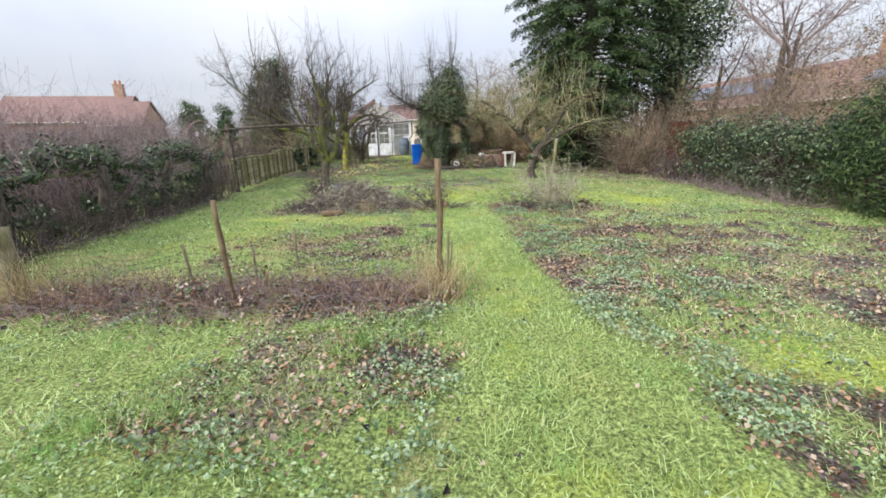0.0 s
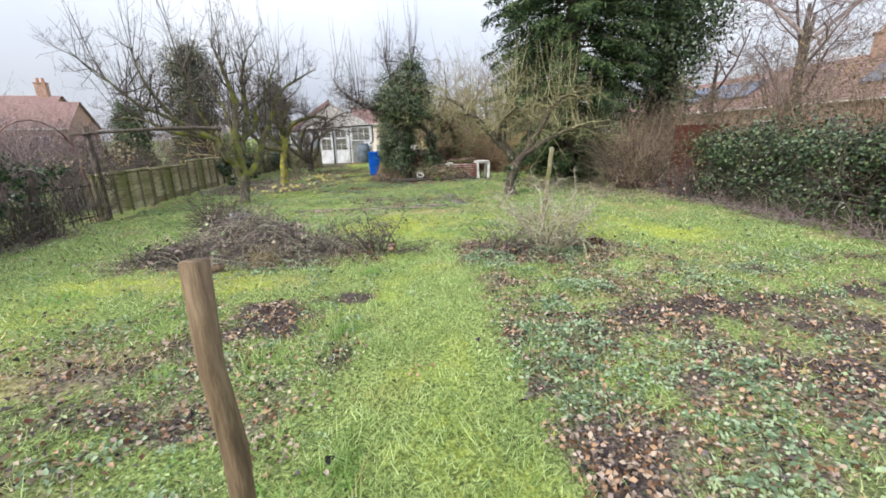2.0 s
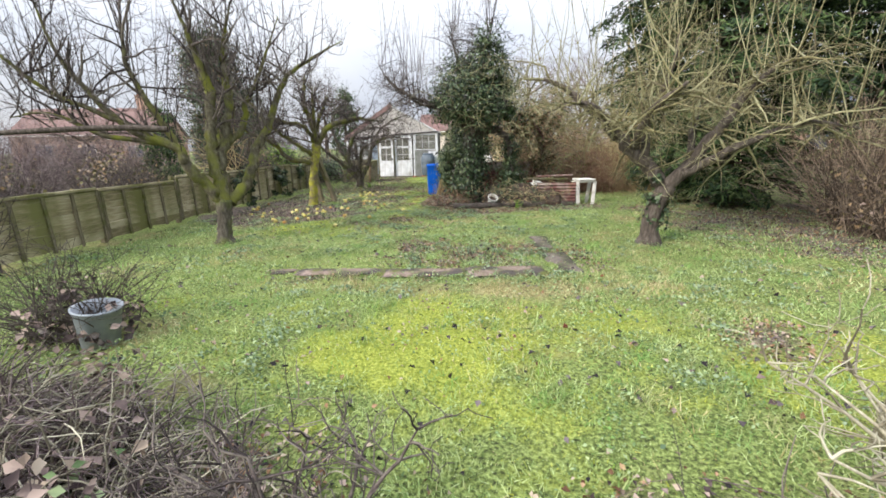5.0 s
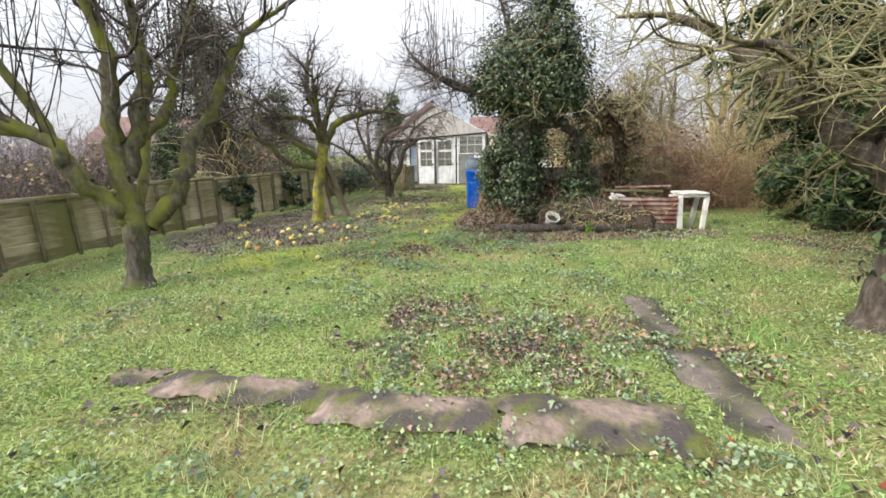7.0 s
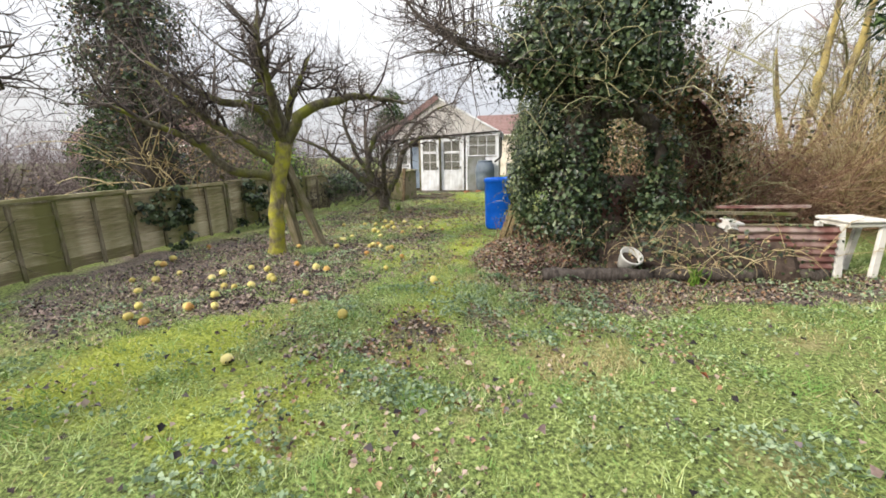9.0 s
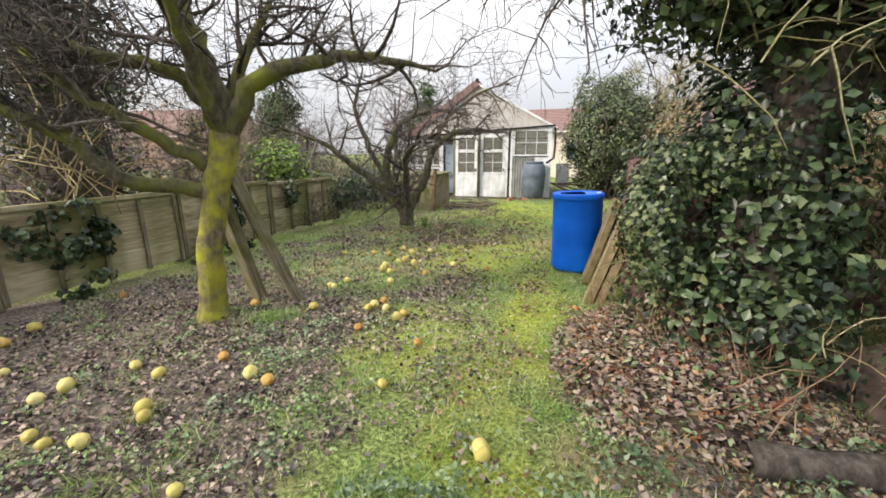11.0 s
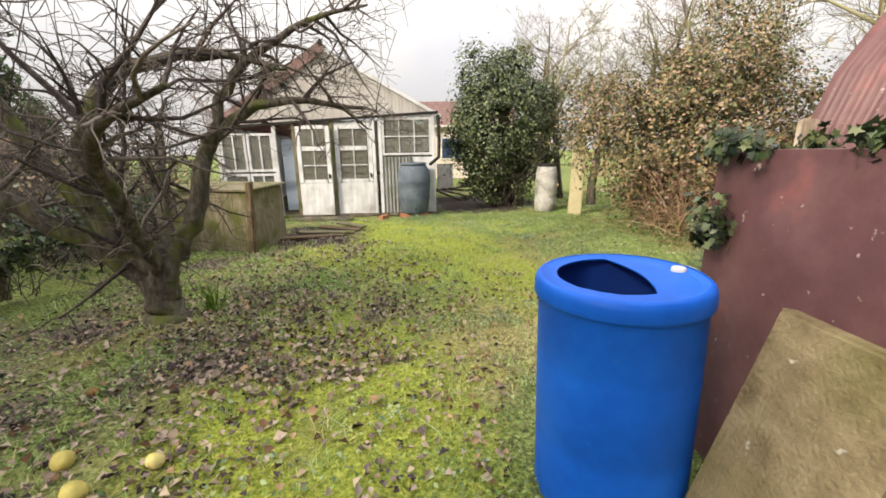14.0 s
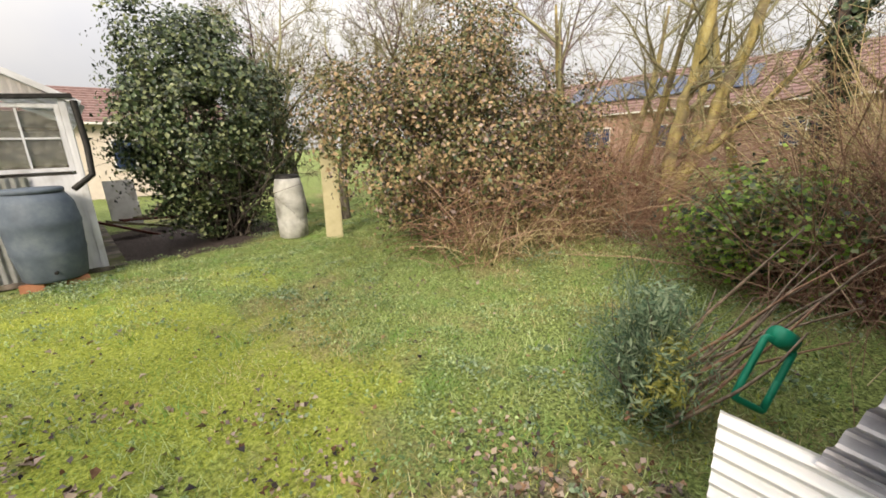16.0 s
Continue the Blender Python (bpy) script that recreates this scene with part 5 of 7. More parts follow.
def barrel_top():
    """The drum's end round a cut-out: more than half a disc with one bowed side and a pointed end."""
    bm = bmesh.new()
    N, R, cut = 120, 0.277, 0.0
    mid = Vector((-0.05, 0.03))

    def in_hole(u, v):
        return math.hypot(u, v - 0.03) < 0.212 and u < 0.088 - (v - 0.03) ** 2
    rows = []
    for k in range(N):
        a = 2 * math.pi * k / N
        d = Vector((math.cos(a), math.sin(a)))
        h = 0.0
        while in_hole(*(mid + d * (h + 0.001))):
            h += 0.001
        m = mid.dot(d)
        out = -m + math.sqrt(m * m - mid.length_squared + R * R)
        row = []
        for s in (0, 0.04, 0.3, 0.6, 0.85, 1.0):
            p = mid + d * (h + (out - h) * s)
            r = p.length
            z = 0.93 - (0.012 if r < 0.24 else 0.012 * (R - r) / 0.037) + (0.003 * noise.noise(Vector((a * 4, 0, 0))) if s == 0 else 0)
            row.append(bm.verts.new((p.x * math.cos(cut) - p.y * math.sin(cut), p.x * math.sin(cut) + p.y * math.cos(cut), z)))
        rows.append(row)
    for k in range(N):
        for s in range(5):
            bm.faces.new((rows[k][s], rows[k][s + 1], rows[(k + 1) % N][s + 1], rows[(k + 1) % N][s]))
    bmesh.ops.recalc_face_normals(bm, faces=bm.faces)
    bmesh.ops.solidify(bm, geom=bm.faces[:], thickness=0.005)
    return bm


part("top", barrel_top(), M_BLUE, barrel, "blue drum end with a half-moon hole cut out")
part("lining", lathe([(0.0, 0.03), (0.26, 0.03), (0.278, 0.1), (0.278, 0.9)], 48), M_BLUE_SHADED, barrel, smooth=True)
part("bung", lathe([(0.026, 0.912), (0.026, 0.93), (0.022, 0.934), (0.0, 0.933)], 24), M_WHITEPLASTIC, barrel, "white screw bung", pose(0.236, 0.042, 0), smooth=True)

# ---- paving slabs leaning on the sheet ----
for k, (x, y, rz, lean, w, h, th, dz) in enumerate(((-0.985, 18.885, 1, 15.5, 0.42, 0.955, 0.06, 0), (-0.9, 18.86, 3, 15.5, 0.43, 0.9, 0.065, 0), (-0.97, 18.17, -3, 17, 0.22, 0.88, 0.085, 0), (-0.872, 18.17, -3, 17, 0.21, 0.85, 0.08, 0))):
    s = part("paving_slab", box((th, w, h), (0, 0, h / 2), 0.01, jitter=0.006), M_STONE, None, "", pose(x, y, -0.02, 0, lean, rz))
    tagged(s, "buff stone paving slab leaning upright, stained with moss", "paving slab", "leaning paving slabs")

# ---- maroon sheet and arched shelter ----
sheet = part("steel_sheet", box((0.03, 2.2, 1.36), (0, 0, 0.68), 0.004, jitter=0.004), M_MAROON, None, "", pose(-0.59, 18.62, 0, 0, 1, 0))
tagged(sheet, "upright maroon painted steel sheet with scratched worn patches", "metal sheet")
shelter = thing("arched_shelter", pose(0.02, 18.52, 0), "rounded corrugated-iron shelter painted dark red, rusting at the foot", "shelter")
for s in range(2):
    bm = bmesh.new()
    y0, y1 = s * 0.74, (s + 1) * 0.74 + 0.05
    n, m = 72, 26
    for side in (0, 1):
        rows = []
        for i in range(n + 1):
            y = y0 + (y1 - y0) * i / n
            c = 0.02 * math.sin((y) * 2 * math.pi / 0.076) + side * 0.004 + s * 0.006
            row = []
            for j in range(m + 1):
                u = j / m
                if u < 0.28:
                    p, nrm = Vector((0.02, 0, u / 0.28 * 1.2)), Vector((-1, 0, 0))
                elif u > 0.72:
                    p, nrm = Vector((2.1, 0, (1 - u) / 0.28 * 1.2)), Vector((1, 0, 0))
                else:
                    a = math.pi * (1 - (u - 0.28) / 0.44)
                    p, nrm = Vector((1.06 + 1.04 * math.cos(a), 0, 1.2 + 1.1 * math.sin(a))), Vector((math.cos(a), 0, math.sin(a)))
                row.append(bm.verts.new(p + nrm * c + Vector((0, y, 0))))
            rows.append(row)
        for a, b in zip(rows, rows[1:]):
            for j in range(m):
                bm.faces.new((a[j], b[j], b[j + 1], a[j + 1]) if side else (a[j], a[j + 1], b[j + 1], b[j]))
    part("arch_sheet", bm, M_MAROON, shelter, smooth=True)
part("end_board", box((0.09, 0.03, 1.5), (0.03, 1.52, 0.75), 0.006, jitter=0.004), M_ENDBOARD, shelter, "pale flaking end board")
part("back_wall", box((2.0, 0.05, 1.0), (1.06, 0.05, 0.5), 0.01), M_RUST, shelter)
part("bolt", lathe([(0.0, 0.0), (0.022, 0.0), (0.016, 0.012), (0.0, 0.016)], 10), M_IRON, shelter, "", pose(-0.01, 1.45, 1.2, 0, -90, 0))

wall_ivy = thing("wall_ivy", pose(-0.58, 18.4, 0), "glossy dark ivy spilling over the maroon sheet", "ivy")
leafy("foliage", wall_ivy, [(4600, (-0.04, -0.95, 0.9), (0.15, 0.6, 0.5), 0.3), (1300, (0.1, 0.35, 1.4), (0.13, 0.85, 0.06), None), (260, (-0.04, 1.24, 1.02), (0.1, 0.11, 0.15), None), (450, (-0.03, -0.5, 0.25), (0.1, 0.4, 0.25), 0.02),
                            (3000, (0.2, -0.85, 1.32), (0.35, 0.7, 0.16), None), (420, (0.72, 0.6, 1.9), (0.2, 0.2, 0.14), None), (260, (0.0, 1.2, 1.36), (0.1, 0.16, 0.07), None)], 0.037, [M_IVY, M_LAUREL], 71, [0.5, 0.5], lobed=True, clump=0.1)
stems("stem", wall_ivy, 42, lambda r: Vector((r.gauss(-0.1, 0.08), r.gauss(-1.0, 0.3), r.uniform(0.1, 1.1))), random.Random(8), M_TWIG_LICHEN, (0.2, 0.5), 0.0028, -0.3, 0.8)

# leaves blown against the foot of the ivy
pile = thing("leaf_pile", pose(-0.5, 17.1, 0), "bank of brown dead leaves and pale stems under the ivy", "leaves")
bm = bmesh.new()
bmesh.ops.create_icosphere(bm, subdivisions=4, radius=1.0)
for v in bm.verts:
    v.co = Vector((v.co.x * 0.62, v.co.y * 0.8, max(-0.05, v.co.z * 0.2))) * (1 + 0.12 * noise.noise(v.co * 2.4))
part("mound", bm, M_SOIL, pile)
pr = np.random.default_rng(73)
pa, pq = pr.uniform(0, 6.283, 11000), np.sqrt(pr.uniform(0, 1, 11000)) * 1.15
pz = np.sqrt(np.clip(1 - pq ** 2, 0, 1))
put("dead_leafage", leaves("dead_leafage", np.stack([0.64 * pq * np.cos(pa), 0.82 * pq * np.sin(pa), 0.215 * pz + pr.uniform(0.0, 0.035, 11000) + 0.01], 1), 0.026, [M_DEADLEAF, M_PALELEAF, M_BROWNLEAF, M_REDLEAF, M_WEED], pr, None, 1.8, 0.42, 0.16, [0.3, 0.32, 0.22, 0.05, 0.11]), pile)
stems("stem", pile, 60, lambda r: Vector((r.gauss(0.1, 0.25), r.gauss(0.1, 0.35), r.uniform(0.1, 0.25))), random.Random(18), M_TWIG_LICHEN, (0.2, 0.5), 0.003, -0.25, 0.95)

shelter_ivy = thing("shelter_ivy", pose(1.1, 18.45, 0), "dark ivy and dead brown stems smothering the shelter end", "ivy")
leafy("foliage", shelter_ivy, [(1800, (0.55, 0, 2.05), (0.6, 0.2, 0.36), None), (1500, (1.05, 0, 1.0), (0.25, 0.22, 0.6), 0.05), (900, (0.0, 0, 2.25), (0.5, 0.18, 0.15), None), (1000, (0.4, 0.0, 0.7), (0.6, 0.16, 0.5), 0.05)], 0.042, [M_IVY, M_BRAMBLE, M_BROWNLEAF], 77, [0.2, 0.48, 0.32])
stems("stem_tangle", shelter_ivy, 260, lambda r: Vector((r.uniform(-0.1, 1.3), r.gauss(-0.05, 0.1), r.uniform(0, 1.5))), random.Random(19), M_TWIG_LICHEN, (0.5, 1.1), 0.006, -0.15, 0.7)

# ---- rubbish heap south of the shelter ----
for k, (x, y, L, r, rz) in enumerate(((0.25, 16.3, 1.15, 0.075, 10), (1.35, 16.5, 1.05, 0.08, 9), (2.2, 16.68, 0.75, 0.07, 12))):
    t = Tubes()
    lr = random.Random(k)
    t.add([Vector((-L / 2 + L * i / 8, lr.gauss(0, 0.012), lr.gauss(0, 0.008))) for i in range(9)], [r * lr.uniform(0.85, 1.1) for _ in range(9)], 9)
    tagged(put("log", t.mesh("log", M_BARK_DARK), None, pose(x, y, r * 0.8, 0, 0, rz)), "rotting log laid as bed edging", "log", "logs edging the heap")
pot = thing("tipped_pot", pose(0.6, 16.58, 0.15, 38, 0, 25) @ Matrix.Scale(0.8, 4), "whitewashed clay pot lying tipped on the log edging", "plant pot")
part("wall", lathe([(0.0, -0.1), (0.1, -0.1), (0.12, 0.0), (0.15, 0.1), (0.16, 0.14), (0.15, 0.15), (0.135, 0.14), (0.11, 0.0), (0.0, -0.07)], 30), M_WHITEPLASTIC, pot, smooth=True)
part("soil", lathe([(0.0, 0.06), (0.12, 0.06), (0.125, 0.05)], 20), M_SOIL, pot, "dark soil in the pot")
rust = part("rusty_sheet", corrugated(0.5, 0.95, 0.076, 0.014), M_RUST, None, "", pose(2.62, 16.78, 0.32, 0, -90, 6))
tagged(rust, "rusty brown corrugated iron sheet standing on edge", "metal sheet")
table = thing("plastic_table", pose(2.85, 17.02, 0, 0, 0, 14), "small dirty white plastic garden table", "table")
part("tabletop", box((0.44, 0.4, 0.035), (0, 0, 0.615), 0.012), M_WHITEPLASTIC, table)
part("apron", box((0.38, 0.34, 0.05), (0, 0, 0.575), 0.01), M_WHITEPLASTIC, table)
for sx in (-1, 1):
    for sy in (-1, 1):
        part("leg", box((0.09, 0.04, 0.58), (0, 0, 0.29), 0.012), M_WHITEPLASTIC, table, "", pose(0.185 * sx, 0.155 * sy, 0, 3 * sy, 4 * sx, 0))
for k, (x, y, z, L, rz, ry) in enumerate(((2.0, 17.3, 0.62, 1.1, 14, 2), (2.2, 17.45, 0.68, 0.9, -10, -3), (1.8, 17.1, 0.55, 0.8, 35, 6), (2.3, 17.15, 0.5, 1.0, 5, 0))):
    b = part("scrap_timber", box((L, 0.11, 0.03), bevel=0.004, jitter=0.005), (M_WOOD_OLD, M_RUST, M_DARKWOOD, M_WOOD_OLD)[k], None, "", pose(x, y, z, 0, ry, rz))
    tagged(b, "weathered scrap board on top of the rubbish heap", "board", "boards on the heap")
heap = thing("rubbish_heap", pose(1.5, 17.0, 0), "overgrown heap of soil, dead stems and ivy behind the logs", "heap")
bm = bmesh.new()
bmesh.ops.create_icosphere(bm, subdivisions=4, radius=1.0)
for v in bm.verts:
    v.co = Vector((v.co.x * 1.15, v.co.y * 0.5, max(-0.05, v.co.z * 0.5))) * (1 + 0.18 * noise.noise(v.co * 2.2))
part("mound", bm, M_SOIL, heap)
leafy("ivy", heap, [(1500, (0.3, -0.1, 0.25), (0.8, 0.45, 0.35), 0.02), (900, (-0.55, -0.25, 0.25), (0.5, 0.4, 0.4), 0.02)], 0.04, [M_IVY, M_BRAMBLE, M_LAUREL], 72, [0.5, 0.2, 0.3], lobed=True)
stems("dead_stem_tangle", heap, 260, lambda r: Vector((r.gauss(-0.1, 0.5), r.gauss(-0.25, 0.2), r.uniform(0.05, 0.4))), random.Random(9), M_STRAW, (0.25, 0.6), 0.004, -0.3, 0.8)
bag = part("plastic_bag", box((0.3, 0.22, 0.12), bevel=0.04, jitter=0.02), M_WHITEPLASTIC, None, "", pose(1.7, 16.95, 0.52, 10, 8, 30))
tagged(bag, "crumpled white plastic sack on the heap", "bag")
clump = thing("bulb_leaves", pose(1.2, 16.3, 0), "tuft of fresh green bulb leaves", "plant")
stems("leaf_tuft", clump, 16, lambda r: Vector((r.gauss(0, 0.03), r.gauss(0, 0.03), 0)), random.Random(3), M_BRIGHTLEAF, (0.15, 0.28), 0.009, -0.03, 0.25)
clump2 = copy_thing(clump, pose(-3.9, 21.35, 0, 0, 0, 40))

# props under the mossy tree
for k, (a, b) in enumerate((((-3.68, 17.35, 0), (-3.95, 16.9, 1.45)), ((-4.02, 17.22, 0), (-4.05, 16.9, 1.2)))):
    a, b = Vector(a), Vector(b)
    m = Matrix.Translation((a + b) / 2) @ (b - a).to_track_quat("Z", "Y").to_matrix().to_4x4()
    p = part("prop_plank", box((0.13, 0.1, (b - a).length + 0.05), bevel=0.01, jitter=0.005), M_WOOD_OLD, None, "", m)
    tagged(p, "old grey plank propped against the mossy trunk", "plank", "planks propping the tree")

# ---- things beyond the shelter ----
def laid_sheet(name, a, b, c, pitch, mat, label, depth=0.012):
    """A ribbed sheet spanned from corner a along the ribs to b and across them to c, a little bowed."""
    a, b, c = Vector(a), Vector(b), Vector(c)
    nrm = (b - a).cross(c - a).normalized()
    across, along, n, k = (c - a), (b - a), int((c - a).length / pitch * 8), 8
    bm = bmesh.new()
    for s in (0, 1):
        rows = [[bm.verts.new(a + along * (i / k) + across * (j / n) + nrm * (depth * math.sin(2 * math.pi * j / 8) + 0.004 * s + 0.04 * math.sin(math.pi * i / k))) for j in range(n + 1)] for i in range(k + 1)]
        for p, q in zip(rows, rows[1:]):
            for j in range(n):
                bm.faces.new((p[j], p[j + 1], q[j + 1], q[j]) if s else (p[j], q[j], q[j + 1], p[j + 1]))
    return tagged(part(name, bm, mat, None), label, "roofing sheet")


laid_sheet("ribbed_sheet", (-0.2, 20.42, 0.64), (-0.1, 19.5, 0.5), (-0.26, 20.4, 0.3), 0.048, M_SHEETWHITE, "white corrugated plastic roofing sheet leaning on the shelter", 0.011)
laid_sheet("ribbed_sheet", (-0.24, 20.4, 0.36), (-0.13, 19.5, 0.22), (-0.36, 20.33, 0.01), 0.048, M_SHEETWHITE, "lower white corrugated plastic roofing sheet lapped under another", 0.011)
laid_sheet("ribbed_sheet", (-0.08, 20.05, 0.98), (-0.06, 19.5, 0.85), (-0.15, 20.2, 0.58), 0.075, M_ZINC, "weathered grey corrugated metal sheet leaning on the shelter", 0.024)
mini = thing("young_conifer", pose(0.45, 20.92, 0), "small feathery young conifer, blue-green with yellow tips", "shrub")
leafy("foliage", mini, [(2600, (0, 0, 0.25), (0.24, 0.24, 0.28), 0.02), (1400, (0.03, 0, 0.6), (0.12, 0.12, 0.27), None)], 0.011, M_YOUNG, 75, long=4.0)
leafy("yellow_foliage", mini, [(700, (-0.06, -0.14, 0.3), (0.13, 0.1, 0.2), 0.03)], 0.012, M_YOUNGTIP, 78, long=4.0)
stems("spray", mini, 150, lambda r: Vector((r.gauss(0, 0.06), r.gauss(0, 0.06), r.uniform(0, 0.4))), random.Random(24), M_YOUNG, (0.2, 0.42), 0.004, 0.06, 0.4, 1)
stems("branch_tangle", mini, 16, lambda r: Vector((r.gauss(0, 0.04), r.gauss(0, 0.04), r.uniform(0, 0.2))), random.Random(4), M_BARK_DARK, (0.3, 0.6), 0.005, 0.02, 0.3)
tool = thing("sprinkler_frame", pose(0.68, 20.49, 0.36, -12, 30, -38), "bright green plastic lawn sprinkler frame lying on canes", "sprinkler")
t = Tubes()
loop = [Vector((0.09 * math.cos(a) * 1.0, 0, 0.2 * math.sin(a))) for a in [2 * math.pi * i / 20 for i in range(21)]]
loop = [Vector((max(-0.085, min(0.085, v.x * 1.5)), 0, max(-0.16, min(0.16, v.z * 1.3)))) for v in loop]
t.add(loop, [0.016] * 21, 8)
put("frame", t.mesh("frame", M_GREEN_PLASTIC), tool)
part("head", lathe([(0.0, -0.05), (0.045, -0.05), (0.05, 0.0), (0.045, 0.05), (0.0, 0.05)], 16), M_GREEN_PLASTIC, tool, "", pose(0, 0, 0.19, 0, 90, 0), smooth=True)
canes = thing("cane_pile", pose(1.2, 20.75, 0), "loose pile of brown cut canes on the ground", "canes")
cr2 = random.Random(12)
for k in range(20):
    t = Tubes()
    p = Vector((cr2.gauss(-0.72, 0.12), cr2.gauss(0.16, 0.12), 0.03 + 0.005 * k))
    t.add(bent(p, Vector((0.62 + cr2.gauss(0, 0.12), -0.36 + cr2.gauss(0, 0.15), 0.5 + cr2.gauss(0, 0.16))), cr2.uniform(0.6, 1.2), 4, 0.09, cr2), [0.009, 0.0085, 0.008, 0.006, 0.004], 5)
    put("cane", t.mesh("cane", M_TWIG_BROWN if k % 3 else M_TWIG_RED), canes)
eld = thing("ivy_mound", pose(3.3, 21.0, 0), "green leafy mound of ivy and brambles by the shelter", "shrub")
# half the leaves take the brighter green, sunlight on the mound put into colour
leafy("foliage", eld, [(4200, (0, 0, 0.55), (0.75, 0.7, 0.6), 0.05), (1500, (-0.5, 0.35, 0.6), (0.4, 0.4, 0.3), 0.2)], 0.05, [M_LAUREL, M_IVY, M_BRIGHTLEAF], 76, [0.38, 0.12, 0.5], lobed=True)
stems("stem_tangle", eld, 160, lambda r: Vector((r.gauss(0, 0.4), r.gauss(0, 0.4), 0)), random.Random(14), M_TWIG_RED, (0.5, 1.1), 0.006, -0.1, 0.6)
for (x, y, rz) in ((0.52, 26.95, 0),):
    drum = thing("white_drum", pose(x, y, 0), "tall grimy grey-white plastic drum standing by the laurel", "drum")
    part("body", lathe([(0.0, 0.0), (0.2, 0.0), (0.235, 0.04), (0.245, 0.3), (0.232, 0.34), (0.245, 0.38), (0.245, 0.72), (0.23, 0.76), (0.24, 0.82), (0.2, 1.0), (0.17, 1.02)], 32), M_DRUM, drum, smooth=True)
    part("lid", lathe([(0.0, 1.08), (0.16, 1.07), (0.19, 1.04), (0.19, 1.0)], 28), M_IRON, drum, smooth=True)
ypost = part("yellow_board", box((0.26, 0.05, 1.6), (0, 0, 0.8), 0.01, jitter=0.006), M_YELLOW, None, "", pose(0.98, 26.3, 0, 0, 1, -20))
tagged(ypost, "pale yellow painted board standing at the bramble edge", "board")


# ---- shrubs and hedges of the garden ----
def shrub(name, label, x, y, blobs, mats, seed, weights=None, size=0.05, twigs=120, twig_mat=None, twig_len=(0.5, 1.0), rad=0.005, arch=-0.05, spread=0.5, category="shrub", long=1.4, level=1, box_at=None, clump=0.2):
    e = thing(name, pose(x, y, 0), label, category)
    if blobs:
        leafy("foliage", e, blobs, size, mats, seed, weights, long=long, clump=clump)
    sx, sy = box_at or (0.3, 0.3)
    if twigs:
        stems("stem_tangle", e, twigs, lambda r: Vector((r.uniform(-sx, sx), r.uniform(-sy, sy), 0.0)), random.Random(seed), twig_mat or M_TWIG, twig_len, rad, arch, spread, level)
    return e


shrub("laurel_bush", "large rounded dark evergreen laurel bush, glossy leaves", -0.3, 28.0,
      [(21000, (0, 0, 1.75), (1.3, 1.15, 1.72), 0.1), (5200, (-0.45, -0.1, 2.75), (0.8, 0.8, 0.85), None), (3400, (0.65, 0.1, 2.1), (0.85, 0.8, 0.95), None), (2400, (-0.85, -0.2, 1.7), (0.55, 0.6, 1.0), None), (900, (0.1, 0.0, 3.35), (0.5, 0.5, 0.35), None)],
      [M_LAUREL, M_IVY], 81, [0.7, 0.3], 0.05, 140, M_BARK_DARK, (1.2, 2.6), 0.02, 0.03, 0.35, clump=0.13)
brm = shrub("bramble_mound", "huge tangled mound of brambles and climbers, brown-green winter leaves", 3.0, 25.1,
      [(17000, (0, 0, 1.1), (2.1, 1.95, 1.35), 0.15), (11000, (-0.5, 0.1, 2.1), (1.45, 1.3, 0.9), None), (5500, (0.2, 0.3, 2.75), (1.1, 1.1, 0.75), None), (4200, (-1.4, -0.2, 1.3), (0.75, 0.9, 1.2), 0.1), (3600, (-1.9, 0.6, 1.9), (0.65, 0.8, 0.8), None), (3400, (1.9, -0.5, 1.2), (0.9, 0.9, 0.9), 0.2), (3500, (-0.6, -1.2, 1.1), (1.1, 0.7, 0.9), 0.1), (2600, (1.2, -0.2, 1.7), (0.9, 0.9, 0.8), None), (1200, (0.6, 0.5, 3.5), (0.6, 0.6, 0.6), None)],
      [M_BRAMBLE, M_LAUREL, M_DEADLEAF], 82, [0.62, 0.2, 0.18], 0.042, 0, clump=0.15)
stems("cane_tangle", brm, 800, lambda r: Vector((r.uniform(-1.7, 2.3), r.uniform(-1.9, -0.6), r.uniform(0, 0.9))), random.Random(21), M_TWIG_RED, (0.5, 1.3), 0.006, -0.22, 0.7)
stems("dead_cane_tangle", brm, 520, lambda r: Vector((r.uniform(-1.5, 2.4), r.uniform(-1.95, -1.0), r.uniform(0, 0.25))), random.Random(22), M_STRAW, (0.3, 0.9), 0.005, -0.15, 0.5)
core("heart_wood", brm, [((0, 0, 1.0), (1.7, 1.6, 1.6), 260)], M_BARK_DARK, 23)
rc = shrub("red_cane_thicket", "arching thicket of reddish bare canes beside the brambles", 4.9, 23.6, [], None, 83, twigs=760, twig_mat=M_TWIG_RED, twig_len=(1.1, 2.6), rad=0.007, arch=-0.2, spread=0.75, box_at=(0.7, 0.6))
stems("dead_cane_tangle", rc, 130, lambda r: Vector((r.uniform(-0.9, 0.9), r.uniform(-0.9, 0.3), 0)), random.Random(183), M_TWIG_PALE, (0.9, 1.8), 0.008, -0.28, 0.8)
shrub("pale_cane_thicket", "dense dome of pale bare arching stems behind the shelter", 3.6, 20.3, [(500, (0, 0, 1.0), (1.3, 1.1, 0.9), 0.1)], [M_BRAMBLE, M_DEADLEAF], 84, [0.5, 0.5], 0.05, 420, M_TWIG_RED, (1.2, 2.6), 0.008, -0.14, 0.6, box_at=(0.9, 0.7))
